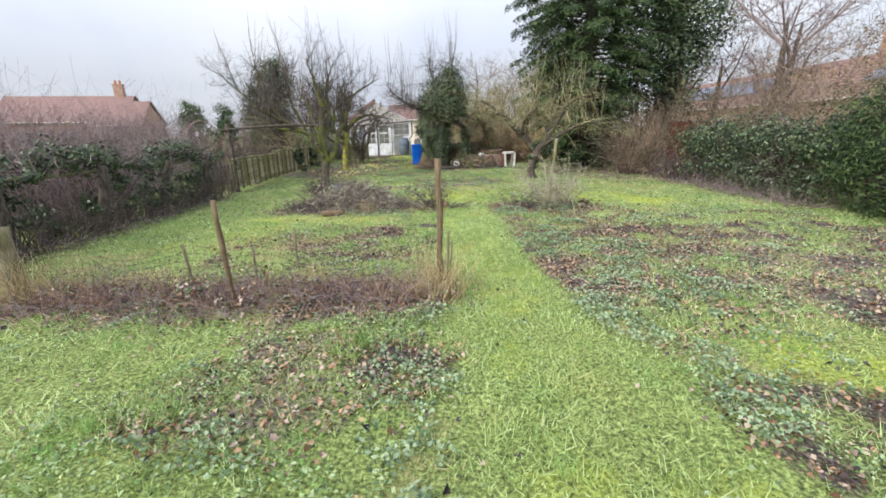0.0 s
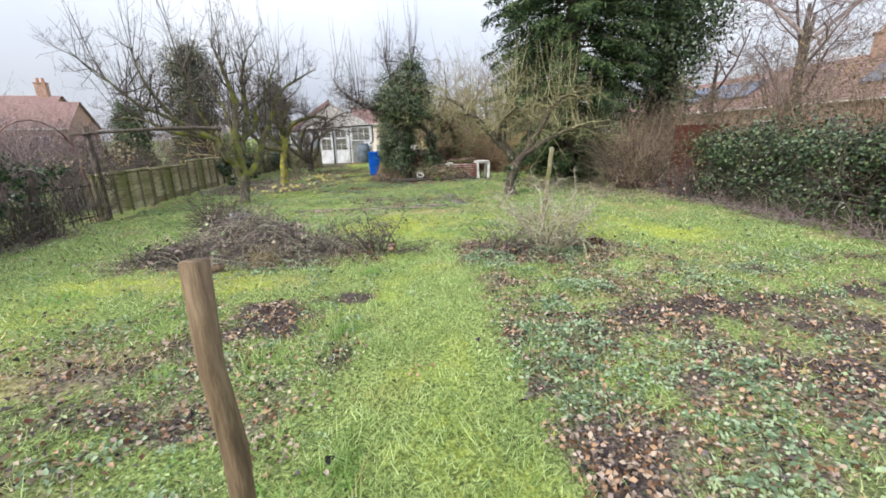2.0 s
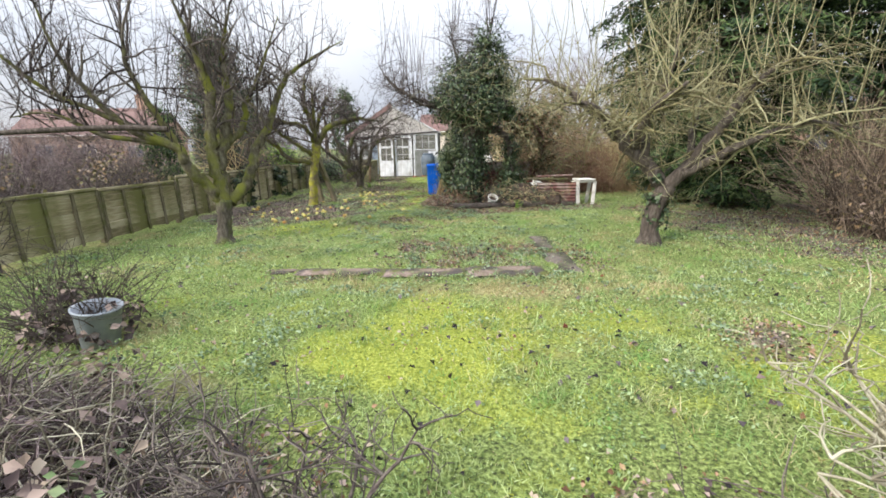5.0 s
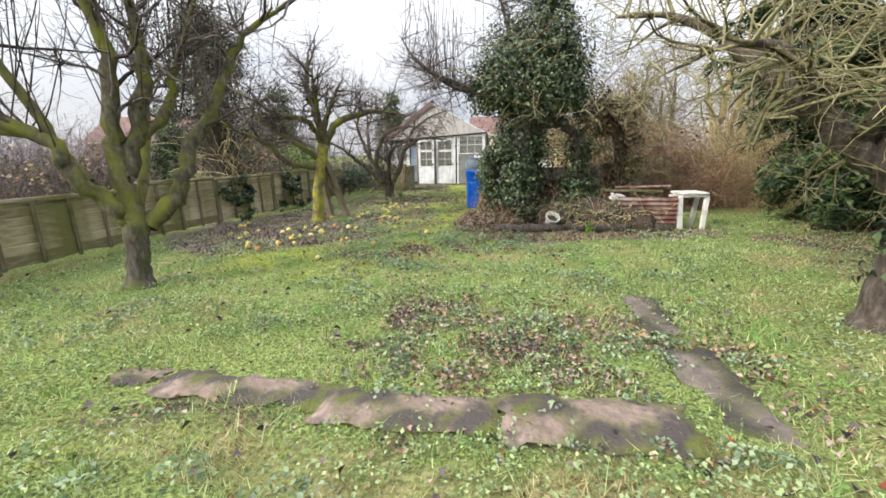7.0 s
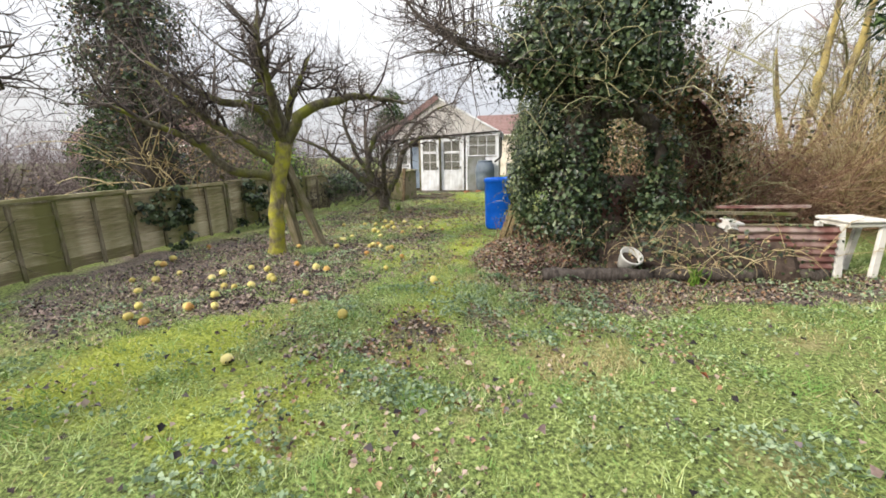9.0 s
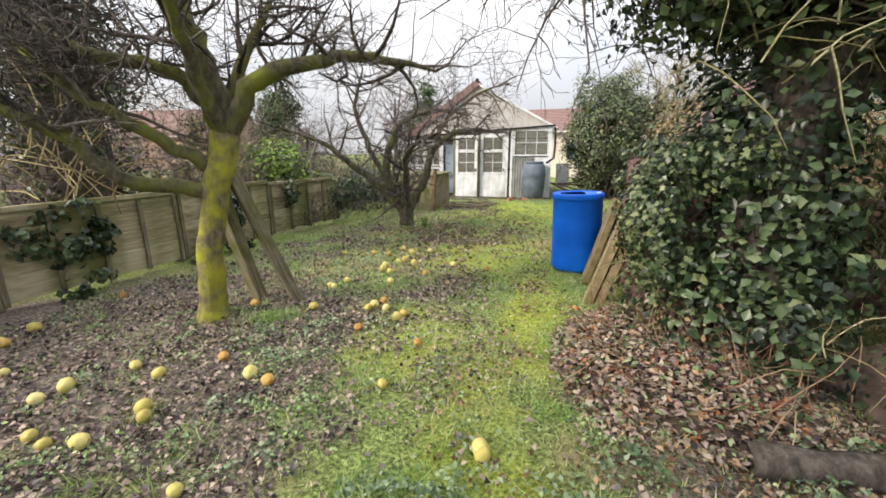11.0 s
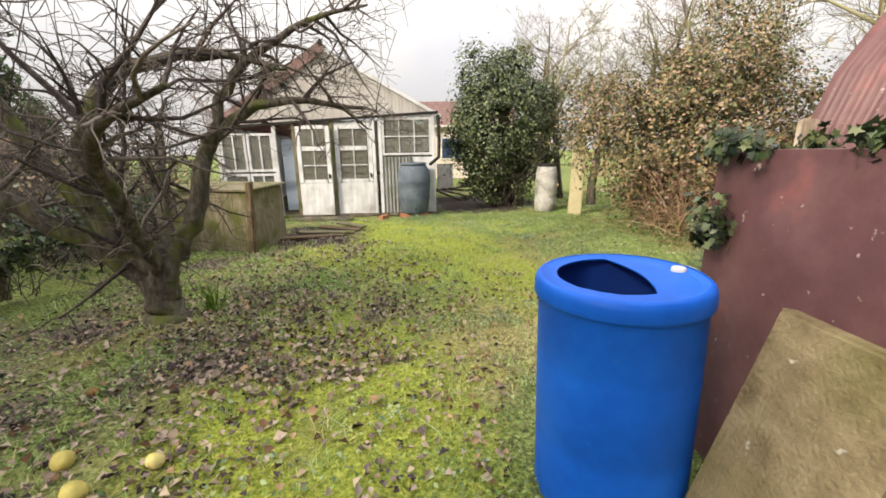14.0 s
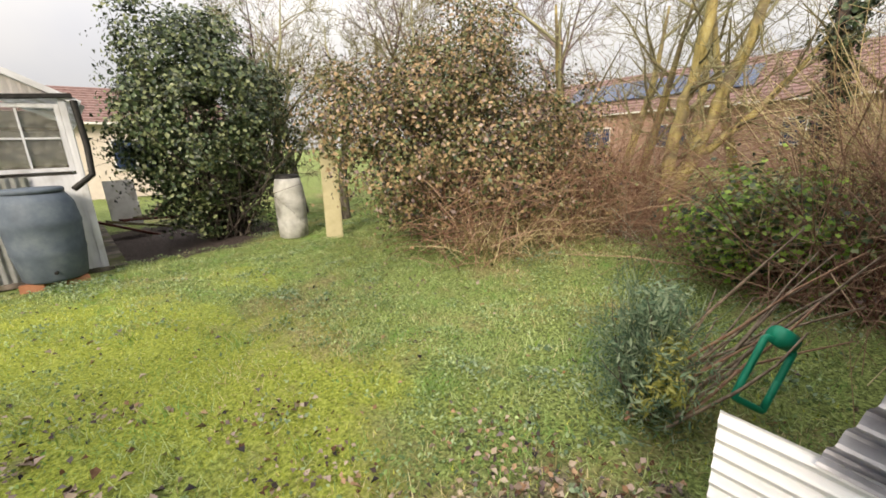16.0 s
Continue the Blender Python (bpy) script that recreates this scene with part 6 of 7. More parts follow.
shrub("straw_cane_thicket", "tall straw-coloured bare stems in a tangle", 5.1, 20.4, [], None, 85, twigs=260, twig_mat=M_STRAW, twig_len=(1.6, 3.0), rad=0.011, arch=-0.08, spread=0.42, box_at=(0.8, 0.6))

def bare_bush(name, label, x, y, n, height, rng, mat, radius=0.013, reach=0.55, category="shrub"):
    """A leafless bush of crooked stems, each a part, with knotty side twigs."""
    e = thing(name, pose(x, y, 0), label, category)
    twigs = Tubes()
    for k in range(n):
        a, lean = 2.399 * k + rng.gauss(0, 0.3), rng.uniform(0.1, reach) * (1.7 if k % 5 == 0 else 1.0)
        L = height * rng.uniform(0.7, 1.15)
        p = bent(Vector((0.14 * math.cos(a), 0.14 * math.sin(a), -0.03)), Vector((math.cos(a) * lean, math.sin(a) * lean, 1.0 - 0.5 * lean)), L, 7, 0.17, rng, -0.02)
        t = Tubes()
        t.add(p, [radius * q for q in (1.2, 1.0, 0.9, 0.8, 0.68, 0.55, 0.42, 0.3)], 6)
        put("stem", t.mesh("stem", mat), e)
        for i in range(2, 8):
            for _ in range(2):
                sprout(twigs, p[i], Vector((rng.gauss(0, 0.8), rng.gauss(0, 0.8), rng.uniform(-0.1, 0.9))), rng.uniform(0.1, 0.32), 0.005, 1, rng, 0.6, 0.03, 0.3, 3, 0.55, 4)
    put("twig_work", twigs.mesh("twig_work", mat), e)
    return e


cb = bare_bush("currant_bush", "bare currant bush with crooked pale grey lichened stems", 2.2, 7.75, 26, 0.98, random.Random(86), M_TWIG_PALE, 0.012, 0.75)
stems("trailing_stem", cb, 14, lambda r: Vector((r.gauss(0, 0.15), r.gauss(-0.1, 0.1), 0.15)), random.Random(186), M_TWIG_PALE, (0.6, 1.0), 0.009, -0.3, 1.2)
leafy("leaf_litter", cb, [(420, (0, 0, 0.06), (0.85, 0.45, 0.1), 0.02)], 0.035, [M_DEADLEAF, M_BROWNLEAF, M_WEED], 86, [0.4, 0.4, 0.2])
shrub("currant_bush", "low sprawling bare bush with trailing pale stems", 1.55, 7.7, [(200, (0, 0, 0.08), (0.5, 0.35, 0.1), 0.02)], [M_DEADLEAF, M_WEED], 87, [0.6, 0.4], 0.045, 55, M_TWIG, (0.3, 0.65), 0.006, -0.12, 0.7, box_at=(0.25, 0.2))
rs = bare_bush("rose_stump", "small bare dark twiggy rose bush in dead leaves", -0.1, 7.9, 14, 0.58, random.Random(88), M_TWIG, 0.011, 0.9)
leafy("leaf_litter", rs, [(420, (0, 0, 0.04), (0.45, 0.32, 0.08), 0.01)], 0.034, [M_DEADLEAF, M_BROWNLEAF, M_WEED], 88, [0.4, 0.4, 0.2])
bh = thing("bramble_heap", pose(-1.75, 8.05, 0), "low heap of dead grey-brown brambles and cut stems", "heap")
def hb(r):
    """A place in the heap, high in the middle and low at its rim."""
    x, y = r.gauss(0, 0.5), r.gauss(0, 0.28)
    return Vector((x, y, r.uniform(0, 1) * 0.5 * math.exp(-(x / 0.7) ** 2 - (y / 0.4) ** 2)))


stems("dead_stem_tangle", bh, 1600, hb, random.Random(31), M_TWIG_PURPLE, (0.18, 0.45), 0.003, -0.22, 0.9)
stems("pale_stem_tangle", bh, 1500, hb, random.Random(32), M_TWIG_PALE, (0.2, 0.5), 0.0045, -0.25, 0.9)
stems("brown_stem_tangle", bh, 900, hb, random.Random(33), M_TWIG, (0.2, 0.5), 0.0035, -0.2, 0.9)
leafy("leaf_litter", bh, [(1600, (0, 0, 0.1), (1.15, 0.6, 0.26), 0.01)], 0.04, [M_DEADLEAF, M_PALELEAF, M_WEED], 89, [0.6, 0.25, 0.15])
stems("straw_tuft", bh, 170, lambda r: Vector((r.gauss(0.28, 0.1), r.gauss(-0.5, 0.06), 0)), random.Random(132), M_STRAW, (0.15, 0.32), 0.003, -0.1, 0.5)
bucket = thing("grey_bucket", pose(-2.5, 9.38, 0, 0, 8, 0), "blue-grey plastic bucket standing behind the bramble heap", "bucket")
part("body", lathe([(0.0, 0.01), (0.11, 0.0), (0.12, 0.01), (0.15, 0.3), (0.16, 0.305), (0.16, 0.32), (0.145, 0.32), (0.113, 0.02), (0.0, 0.02)], 28), M_GREYPAIL, bucket, smooth=True)
bail = Tubes()
bail.add([Vector((0.158 * math.cos(a), 0.05 * math.sin(a), 0.3 + 0.02 * math.sin(a))) for a in [math.pi * k / 10 for k in range(11)]], [0.004] * 11, 6)
put("handle", bail.mesh("handle", M_IRON), bucket)
stump = Tubes()
stump.add([Vector((-0.2 + 0.05 * k, 0.008 * math.sin(k * 2.0), 0.06)) for k in range(9)], [0.05, 0.06, 0.064, 0.06, 0.063, 0.058, 0.06, 0.055, 0.045], 9)
tagged(put("log", stump.mesh("log", M_WOOD_POST), None, pose(-2.05, 7.27, 0, 0, 0, 12)), "short brown rotten log on the grass by the heap", "log")
bh2 = thing("bramble_heap", pose(-2.85, 9.5, 0), "clump of bare bush stems with dead leaves", "heap")
stems("dead_stem_tangle", bh2, 130, lambda r: Vector((r.gauss(0, 0.2), r.gauss(0, 0.15), 0)), random.Random(34), M_BARK_DARK, (0.4, 0.85), 0.007, -0.05, 0.7, 1)
leafy("leaf_litter", bh2, [(500, (0, 0, 0.1), (0.55, 0.4, 0.3), 0.01)], 0.045, [M_DEADLEAF, M_TWIG], 90, [0.7, 0.3])
bh3 = thing("bramble_heap", pose(-2.75, 7.75, 0), "small tuft of dead brown stems on the grass", "heap")
stems("dead_stem_tangle", bh3, 220, lambda r: Vector((r.gauss(0, 0.22), r.gauss(0, 0.12), 0)), random.Random(35), M_TWIG, (0.2, 0.45), 0.004, -0.15, 0.7)
leafy("leaf_litter", bh3, [(200, (0, 0, 0.05), (0.4, 0.25, 0.16), 0.01)], 0.045, M_DEADLEAF, 91)
stake = part("stake", lathe([(0.035, -0.1), (0.034, 1.3), (0.028, 1.315), (0.0, 1.32)], 12), M_WOOD_OLD, None, "", pose(2.4, 8.75, 0, 0, 4, 0), smooth=True)
tagged(stake, "grey round timber stake leaning behind the currant bush", "stake")

# wire fence across the bed
wire = thing("wire_fence", pose(0, 0, 0), "broken wire netting fence on leaning timber posts", "fence")
for x, y, h, r, rx, ry, mat in ((-0.02, 3.57, 1.27, 0.029, 0, -0.5, M_WOOD_POST), (-1.9, 3.28, 0.98, 0.022, 1, -1, M_WOOD_POST), (-4.3, 3.7, 0.68, 0.1, 0, -3, M_WOOD_OLD),
                               (-2.45, 3.6, 0.52, 0.014, 2, -2, M_WOOD_OLD), (-1.95, 3.85, 0.46, 0.012, 2, 2, M_WOOD_OLD), (-1.72, 4.4, 0.47, 0.014, -2, 0, M_WOOD_OLD), (0.03, 3.5, 0.62, 0.012, 0, 2, M_WOOD_OLD), (0.06, 3.62, 0.5, 0.01, 2, 3, M_WOOD_OLD)):
    wp = Tubes()
    wr = random.Random(int(h * 1000))
    wp.add([Vector((wr.gauss(0, r * 0.12), wr.gauss(0, r * 0.12), -0.08 + (h + 0.08) * i / 6)) for i in range(7)], [r * wr.uniform(0.88, 1.08) for _ in range(7)], 9)
    put("post" if r > 0.02 else "cane", wp.mesh("post", mat), wire, pose(x, y, 0, rx, ry, 0))
net = Tubes()
for (ax, ay), (bx, by), hh in (((-0.02, 3.57), (-1.93, 3.28), 0.62), ((-1.93, 3.28), (-4.3, 3.7), 0.55)):
    L = math.hypot(bx - ax, by - ay)
    n, nr = int(L / 0.075), random.Random(2)
    q = lambda i, j: Vector((ax + (bx - ax) * i / n, ay + (by - ay) * i / n + 0.04 * math.sin(i * 0.7), 0.02 + hh * j / 8 * (0.85 + 0.15 * math.sin(i * 0.35))))
    for j in range(9):
        net.add([q(i, j) for i in range(n + 1)], [0.0014] * (n + 1), 3, cap=False)
    for i in range(n):
        net.add([q(i, j) + Vector((0.02 * (j % 2), 0, 0)) for j in range(9)], [0.0011] * 9, 3, cap=False)
put("netting", net.mesh("netting", M_IRON), wire)
bank = thing("dead_bramble_bank", pose(-1.6, 3.45, 0), "bank of dead brown brambles and grass along the wire fence", "brambles")
stems("dead_stem_tangle", bank, 1500, lambda r: Vector((r.uniform(-2.3, 1.55), r.gauss(0.0, 0.2), 0)), random.Random(36), M_TWIG_PURPLE, (0.2, 0.5), 0.003, -0.25, 0.7)
stems("dry_stem_tangle", bank, 1100, lambda r: Vector((r.uniform(-2.5, 1.6), r.gauss(0.0, 0.2), 0)), random.Random(37), M_TWIG_RED, (0.18, 0.42), 0.003, -0.2, 0.7)
stems("pale_stem_tangle", bank, 500, lambda r: Vector((r.choice((r.gauss(1.55, 0.12), r.gauss(-2.4, 0.3))), r.gauss(0.0, 0.12), 0)), random.Random(38), M_STRAW, (0.2, 0.6), 0.0025, -0.08, 0.25)
leafy("leaf_litter", bank, [(1500, (-0.3, 0, 0.06), (2.2, 0.4, 0.14), 0.01)], 0.028, [M_DEADLEAF, M_WEED, M_BROWNLEAF], 92, [0.6, 0.25, 0.15])

# left hedge with its old rail
hl = thing("ivy_hedge", pose(-5.65, 6.35, 0), "gappy old hedge overgrown with ivy and dead brushwood", "hedge")
hz = [(n, (0.1 * math.sin(k * 2.3), -3.2 + 0.72 * k, 1.12 + 0.13 * math.sin(k * 1.9)), (0.3, 0.42, 0.2), 0.1) for k, n in enumerate((1300, 1500, 1000, 420, 900, 1100, 500, 900, 700, 400))]
leafy("ivy", hl, hz + [(520, (0.05 * math.sin(k * 3.1), -3.15 + 0.62 * k + 0.1 * math.sin(k * 1.3), 0.55), (0.16, 0.15, 0.5), 0.03) for k in range(11)], 0.042, M_IVY, 93, clump=0.12)
stems("brushwood", hl, 700, lambda r: Vector((r.gauss(0.1, 0.15), r.uniform(-3.4, 3.4), r.uniform(0, 0.1))), random.Random(41), M_BARK_DARK, (0.3, 0.8), 0.007, -0.05, 0.5)
stems("top_brushwood", hl, 260, lambda r: Vector((r.gauss(0, 0.15), r.uniform(-3.4, 3.4), r.uniform(0.9, 1.2))), random.Random(40), M_TWIG_PURPLE, (0.3, 0.8), 0.006, -0.1, 0.8)
stems("dead_bramble_tangle", hl, 700, lambda r: Vector((r.gauss(0.25, 0.15), r.uniform(-3.4, 3.4), 0)), random.Random(42), M_TWIG_PURPLE, (0.2, 0.5), 0.004, -0.2, 0.7)
rail = Tubes()
rail.add([Vector((-0.05 + 0.02 * math.sin(k), -1.5 + 0.8 * k, 0.98 + 0.02 * math.cos(k * 2.0))) for k in range(6)], [0.035] * 6, 7)
put("rail", rail.mesh("rail", M_WOOD_OLD), hl)
for k in range(5):
    hp = Tubes()
    hp.add(bent(Vector((0, -3.0 + 1.5 * k, -0.05)), Vector((0.05, 0.05, 1)), 1.15, 4, 0.08, random.Random(k)), [0.09, 0.08, 0.075, 0.07, 0.06], 7)
    put("stem", hp.mesh("stem", M_BARK_DARK), hl)
# iron garden railing between hedge and panels
railing = thing("iron_railing", pose(-5.72, 10.75, 0, 0, 0, -94), "low black iron railing with a rusty arch, overgrown", "railing")
for k in range(9):
    tb = Tubes()
    tb.add([Vector((0.18 * k, 0, -0.03)), Vector((0.18 * k, 0, 0.75))], [0.009, 0.008], 6)
    put("bar", tb.mesh("bar", M_IRON), railing)
for z in (0.12, 0.7):
    tb = Tubes()
    tb.add([Vector((-0.02, 0, z)), Vector((1.55, 0, z))], [0.011, 0.011], 6)
    put("rail", tb.mesh("rail", M_IRON), railing)
tb = Tubes()
tb.add([Vector((0.05 + 0.75 * (1 - math.cos(a)), 0, (1.1 if 0 < a < math.pi else 0.0) + 0.75 * math.sin(a))) for a in [math.pi * i / 12 for i in range(13)]], [0.013] * 13, 6)
put("arch", tb.mesh("arch", M_RUST), railing)
stems("creeper", railing, 170, lambda r: Vector((r.uniform(0, 1.6), r.gauss(0, 0.08), r.uniform(0, 0.3))), random.Random(43), M_TWIG, (0.4, 1.1), 0.005, -0.05, 0.5)
# climber pole from the apple tree
pole = Tubes()
pole.add(bent(Vector((-3.6, 11.75, 1.72)), Vector((-1.0, -0.35, 0.03)), 2.5, 6, 0.04, random.Random(2)), [0.04, 0.038, 0.035, 0.035, 0.03, 0.028, 0.02], 7)
pl = thing("pergola_pole", pose(0, 0, 0), "weathered horizontal pergola pole on a crooked post", "pole")
put("pole", pole.mesh("pole", M_BARK_DARK), pl)
pp = Tubes()
pp.add([Vector((-5.7, 11.0, -0.05)), Vector((-5.68, 10.98, 0.9)), Vector((-5.72, 11.0, 1.78))], [0.06, 0.055, 0.045], 8)
put("post", pp.mesh("post", M_BARK_DARK), pl)
stems("creeper", pl, 120, lambda r: Vector((-5.7 + r.gauss(0, 0.1), 11.0 + r.gauss(0, 0.1), r.uniform(0.1, 1.6))), random.Random(44), M_TWIG, (0.3, 0.8), 0.005, -0.15, 0.7)

# ivy on the fence
fi = thing("fence_ivy", pose(-5.9, 16.5, 0), "patches of dark ivy climbing the fence panels", "ivy")
leafy("foliage", fi, [(800, (-0.05, 0.3, 0.62), (0.12, 0.42, 0.38), 0.03), (600, (0.0, 2.1, 0.55), (0.14, 0.3, 0.42), 0.03), (600, (0.0, 5.2, 0.6), (0.25, 0.5, 0.5), 0.03), (300, (0.1, 1.0, 0.12), (0.12, 2.2, 0.14), 0.02), (700, (0.15, 6.2, 0.5), (0.4, 0.6, 0.55), 0.03), (250, (0, 3.6, 0.75), (0.1, 0.2, 0.25), 0.03)], 0.06, M_IVY, 94)
stems("stem", fi, 200, lambda r: Vector((r.gauss(0.05, 0.08), r.uniform(3.8, 7.0), r.uniform(0, 0.4))), random.Random(45), M_TWIG, (0.3, 0.8), 0.005, -0.1, 0.6)

# right boundary
rh = shrub("ivy_hedge", "dense dark ivy hedge with bare stems below, along the boundary", 7.35, 9.4,
      [(1500, (0.1 * math.sin(k * 2.1), -1.9 + 0.62 * k, 1.12 + 0.16 * math.sin(k * 2.7)), (0.55, 0.5, 0.42), 0.3) for k in range(8)] + [(700, (-0.2, -1.8 + 0.9 * k, 0.45), (0.45, 0.35, 0.4), 0.03) for k in range(5)],
      [M_IVY, M_LAUREL], 95, [0.85, 0.15], 0.042, 170, M_TWIG, (0.5, 1.2), 0.006, -0.08, 0.6, "hedge", box_at=(0.6, 2.3))
stems("dead_bramble_tangle", rh, 700, lambda r: Vector((-0.5 + r.gauss(0, 0.2), r.uniform(-2.3, 3.0), 0)), random.Random(195), M_TWIG_PURPLE, (0.25, 0.6), 0.004, -0.2, 0.7)
core("heart_wood", rh, [((0, -0.8, 0.8), (0.5, 1.2, 0.8), 110), ((0, 1.0, 0.8), (0.5, 1.2, 0.8), 110)], M_BARK_DARK, 46)
ch = thing("conifer_hedge", pose(7.65, 6.15, 0), "clipped bright dark-green conifer hedge, dense sprays", "hedge")
leafy("needle_foliage", ch, [(24000, (0, 0.15, 1.05), (0.98, 1.5, 1.1), 0.03), (15000, (0.1, -0.2, 1.4), (0.95, 1.3, 0.78), None)], 0.018, M_CONIFER, 96, None, 0.5, 5.5)
core("heart_wood", ch, [((0, 0.1, 0.9), (0.85, 1.4, 1.1), 320)], M_BARK_DARK, 44)
for k, (x, y, h, s, mat, n) in enumerate(((6.5, 13.5, 2.1, 0.6, M_TWIG_BROWN, 110), (6.9, 14.1, 3.3, 0.5, M_TWIG_BROWN, 170), (7.4, 15.0, 3.2, 0.6, M_TWIG_BROWN, 170), (6.95, 11.6, 1.3, 0.35, M_TWIG, 90))):
    shrub("bare_scrub", "tall bare twiggy scrub with tangled brown stems", x, y, [(350, (0, 0, 0.5), (0.6, 0.6, 0.6), 0.03)], [M_BRAMBLE, M_DEADLEAF], 100 + k, [0.6, 0.4], 0.05, n, mat, (h * 0.45, h * 0.8), 0.011, -0.03, 0.55, box_at=(s * 0.8, s * 0.8))
red = thing("dark_fence_panel", pose(7.6, 13.55, 0, 0, 0, -88), "dark red-brown stained close-board fence panel", "fence panel", "boundary fence panels")
for k in range(12):
    part("board", box((0.145, 0.018, 1.62), (0.075 + 0.15 * k, 0.006 * (k % 2), 0.83), 0.003), M_DARKWOOD, red)
part("rail", box((1.8, 0.04, 0.08), (0.9, 0.03, 1.35), 0.004), M_DARKWOOD, red)
part("capping", box((1.84, 0.06, 0.03), (0.9, 0.0, 1.66), 0.004), M_DARKWOOD, red)


# ---- bare trees beyond ----
def bare_tree(name, label, m, height, seed, mat, twig, level=3, lean=0.0, r=0.13, fork=0.3, kids=4, limbs=6):
    e = thing(name, m, label, "tree")
    rng = random.Random(seed)
    t = Tubes()
    tp, tr = spline([(0, 0, -0.1, r * 1.3), (lean * 0.3, 0, height * 0.2, r), (lean * 0.7, rng.gauss(0, 0.1), height * 0.45, r * 0.75), (lean, rng.gauss(0, 0.15), height * 0.75, r * 0.25)], 5)
    t.add(tp, tr, 9)
    put("trunk", t.mesh("trunk", mat), e)
    c = Tubes()
    for k in range(limbs):
        i = min(len(tp) - 2, int(len(tp) * (fork + (0.95 - fork) * k / limbs)))
        a = k * 2.4 + rng.gauss(0, 0.4)
        sprout(c, tp[i], Vector((math.cos(a) * 0.7, math.sin(a) * 0.7, rng.uniform(0.5, 1.1))), height * rng.uniform(0.3, 0.45), r * 0.4, level, rng, 0.55, 0.06, 0.16, kids, 0.62, 5, None, 0.004)
    put("crown", c.mesh("crown", twig), e)
    return e


M_BARK_YELLOW = material("yellow_lichen_bark", [(0.2, 0.16, 0.06), (0.38, 0.31, 0.12), (0.48, 0.42, 0.2)], 12, 0.9, 0.6, stretch=(1, 1, 0.4), blotch=(0.16, 0.13, 0.09), blotch_scale=3)
fruit_tree("forked_lichened_tree", "bare tree forked low, trunks yellow with lichen", 5.2, 22.9, [(0, 0, 0, 0.14), (0, 0, 0.25, 0.13), (0, 0, 0.5, 0.14)],
           [[(0, 0, 0.4, 0.11), (0.03, 0.0, 1.2, 0.1), (0.08, -0.12, 2.2, 0.085), (0.12, -0.3, 3.3, 0.07), (0.1, -0.4, 5.0, 0.03)],
            [(0, 0, 0.4, 0.11), (0.12, -0.25, 1.1, 0.1), (0.22, -0.5, 1.9, 0.085), (0.3, -0.8, 3.0, 0.07), (0.35, -1.1, 5.0, 0.03)],
            [(0.1, -0.2, 1.0, 0.06), (0.3, -0.9, 1.7, 0.05), (0.5, -1.5, 2.6, 0.02)]],
           random.Random(91), M_BARK_YELLOW, M_TWIG_LICHEN, per_limb=12, twig_len=1.1, shoots=3, shoot_len=1.2, category="tree", start=0.3)
yt = bare_tree("lichened_tree", "slender bare tree with yellow lichened trunk", pose(8.2, 23.9, 0), 6.0, 51, M_BARK_YELLOW, M_TWIG_LICHEN, 3, 1.0, 0.1)
for k, (x, y, rz, s) in enumerate(((6.6, 25.4, 160, 0.9), (7.6, 20.4, 20, 1.0), (7.2, 22.4, 100, 0.9), (6.3, 24.0, 250, 0.8), (8.6, 25.6, 320, 1.0))):
    copy_thing(yt, pose(x, y, 0, 0, 0, rz) @ Matrix.Scale(s, 4))
ic = thing("ivy_clad_trunk", pose(5.75, 21.25, 0), "slim tree trunk wrapped in dark ivy", "tree")
t = Tubes()
t.add(*spline([(0, 0, -0.05, 0.11), (0.03, 0, 1.5, 0.09), (-0.05, 0.05, 3.0, 0.07), (0.1, 0, 5.2, 0.02)], 5), 9)
put("trunk", t.mesh("trunk", M_BARK_DARK), ic)
leafy("ivy", ic, [(1500, (0, 0, 1.5), (0.24, 0.24, 1.4), 0.05), (700, (0.0, 0, 2.7), (0.2, 0.2, 0.7), None)], 0.05, M_IVY, 64)
bt = bare_tree("bare_tree", "tall bare winter tree with fine purple-brown twigs", pose(12.3, 15.2, 0), 6.5, 52, M_BARK_DARK, M_TWIG_PURPLE, 4, 0.3, 0.16, kids=4, limbs=6)
for k, (x, y, rz, s) in enumerate(((10.6, 19.0, 40, 1.0), (14.0, 11.0, 100, 0.9), (11.0, 13.6, 200, 0.95), (12.0, 18.0, 75, 0.85), (12.2, 10.2, 15, 0.95), (4.5, 30.5, 80, 0.9), (9.5, 28.0, 170, 1.0), (6.5, 32.0, 260, 1.0),
                                  (-11.0, 35.0, 110, 0.9), (3.4, 40.0, 60, 1.25))):
    copy_thing(bt, pose(x, y, 0, 0, 0, rz) @ Matrix.Scale(s, 4))
ct = bare_tree("golden_tree", "bare tree with golden-brown twigs behind the brambles", pose(3.2, 27.6, 0), 4.6, 53, M_BARK, M_TWIG_LICHEN, 4, 0.4, 0.11, kids=4, limbs=6)
for x, y, rz, s in ((1.6, 29.6, 150, 0.9), (5.2, 28.0, 260, 1.05), (1.9, 27.9, 60, 0.85), (0.9, 29.0, 310, 0.95)):
    copy_thing(ct, pose(x, y, 0, 0, 0, rz) @ Matrix.Scale(s, 4))
th = shrub("brown_thicket", "tall dense thicket of fine brown twigs with a few dead leaves", 9.0, 9.4,
           [(550, (0, 0, 2.3), (1.1, 1.1, 1.2), 0.8)], [M_BRAMBLE, M_BROWNLEAF], 121, [0.6, 0.4], 0.035, 85, M_TWIG_BROWN, (1.7, 3.1), 0.012, 0.03, 0.5, level=2, box_at=(0.8, 0.9))
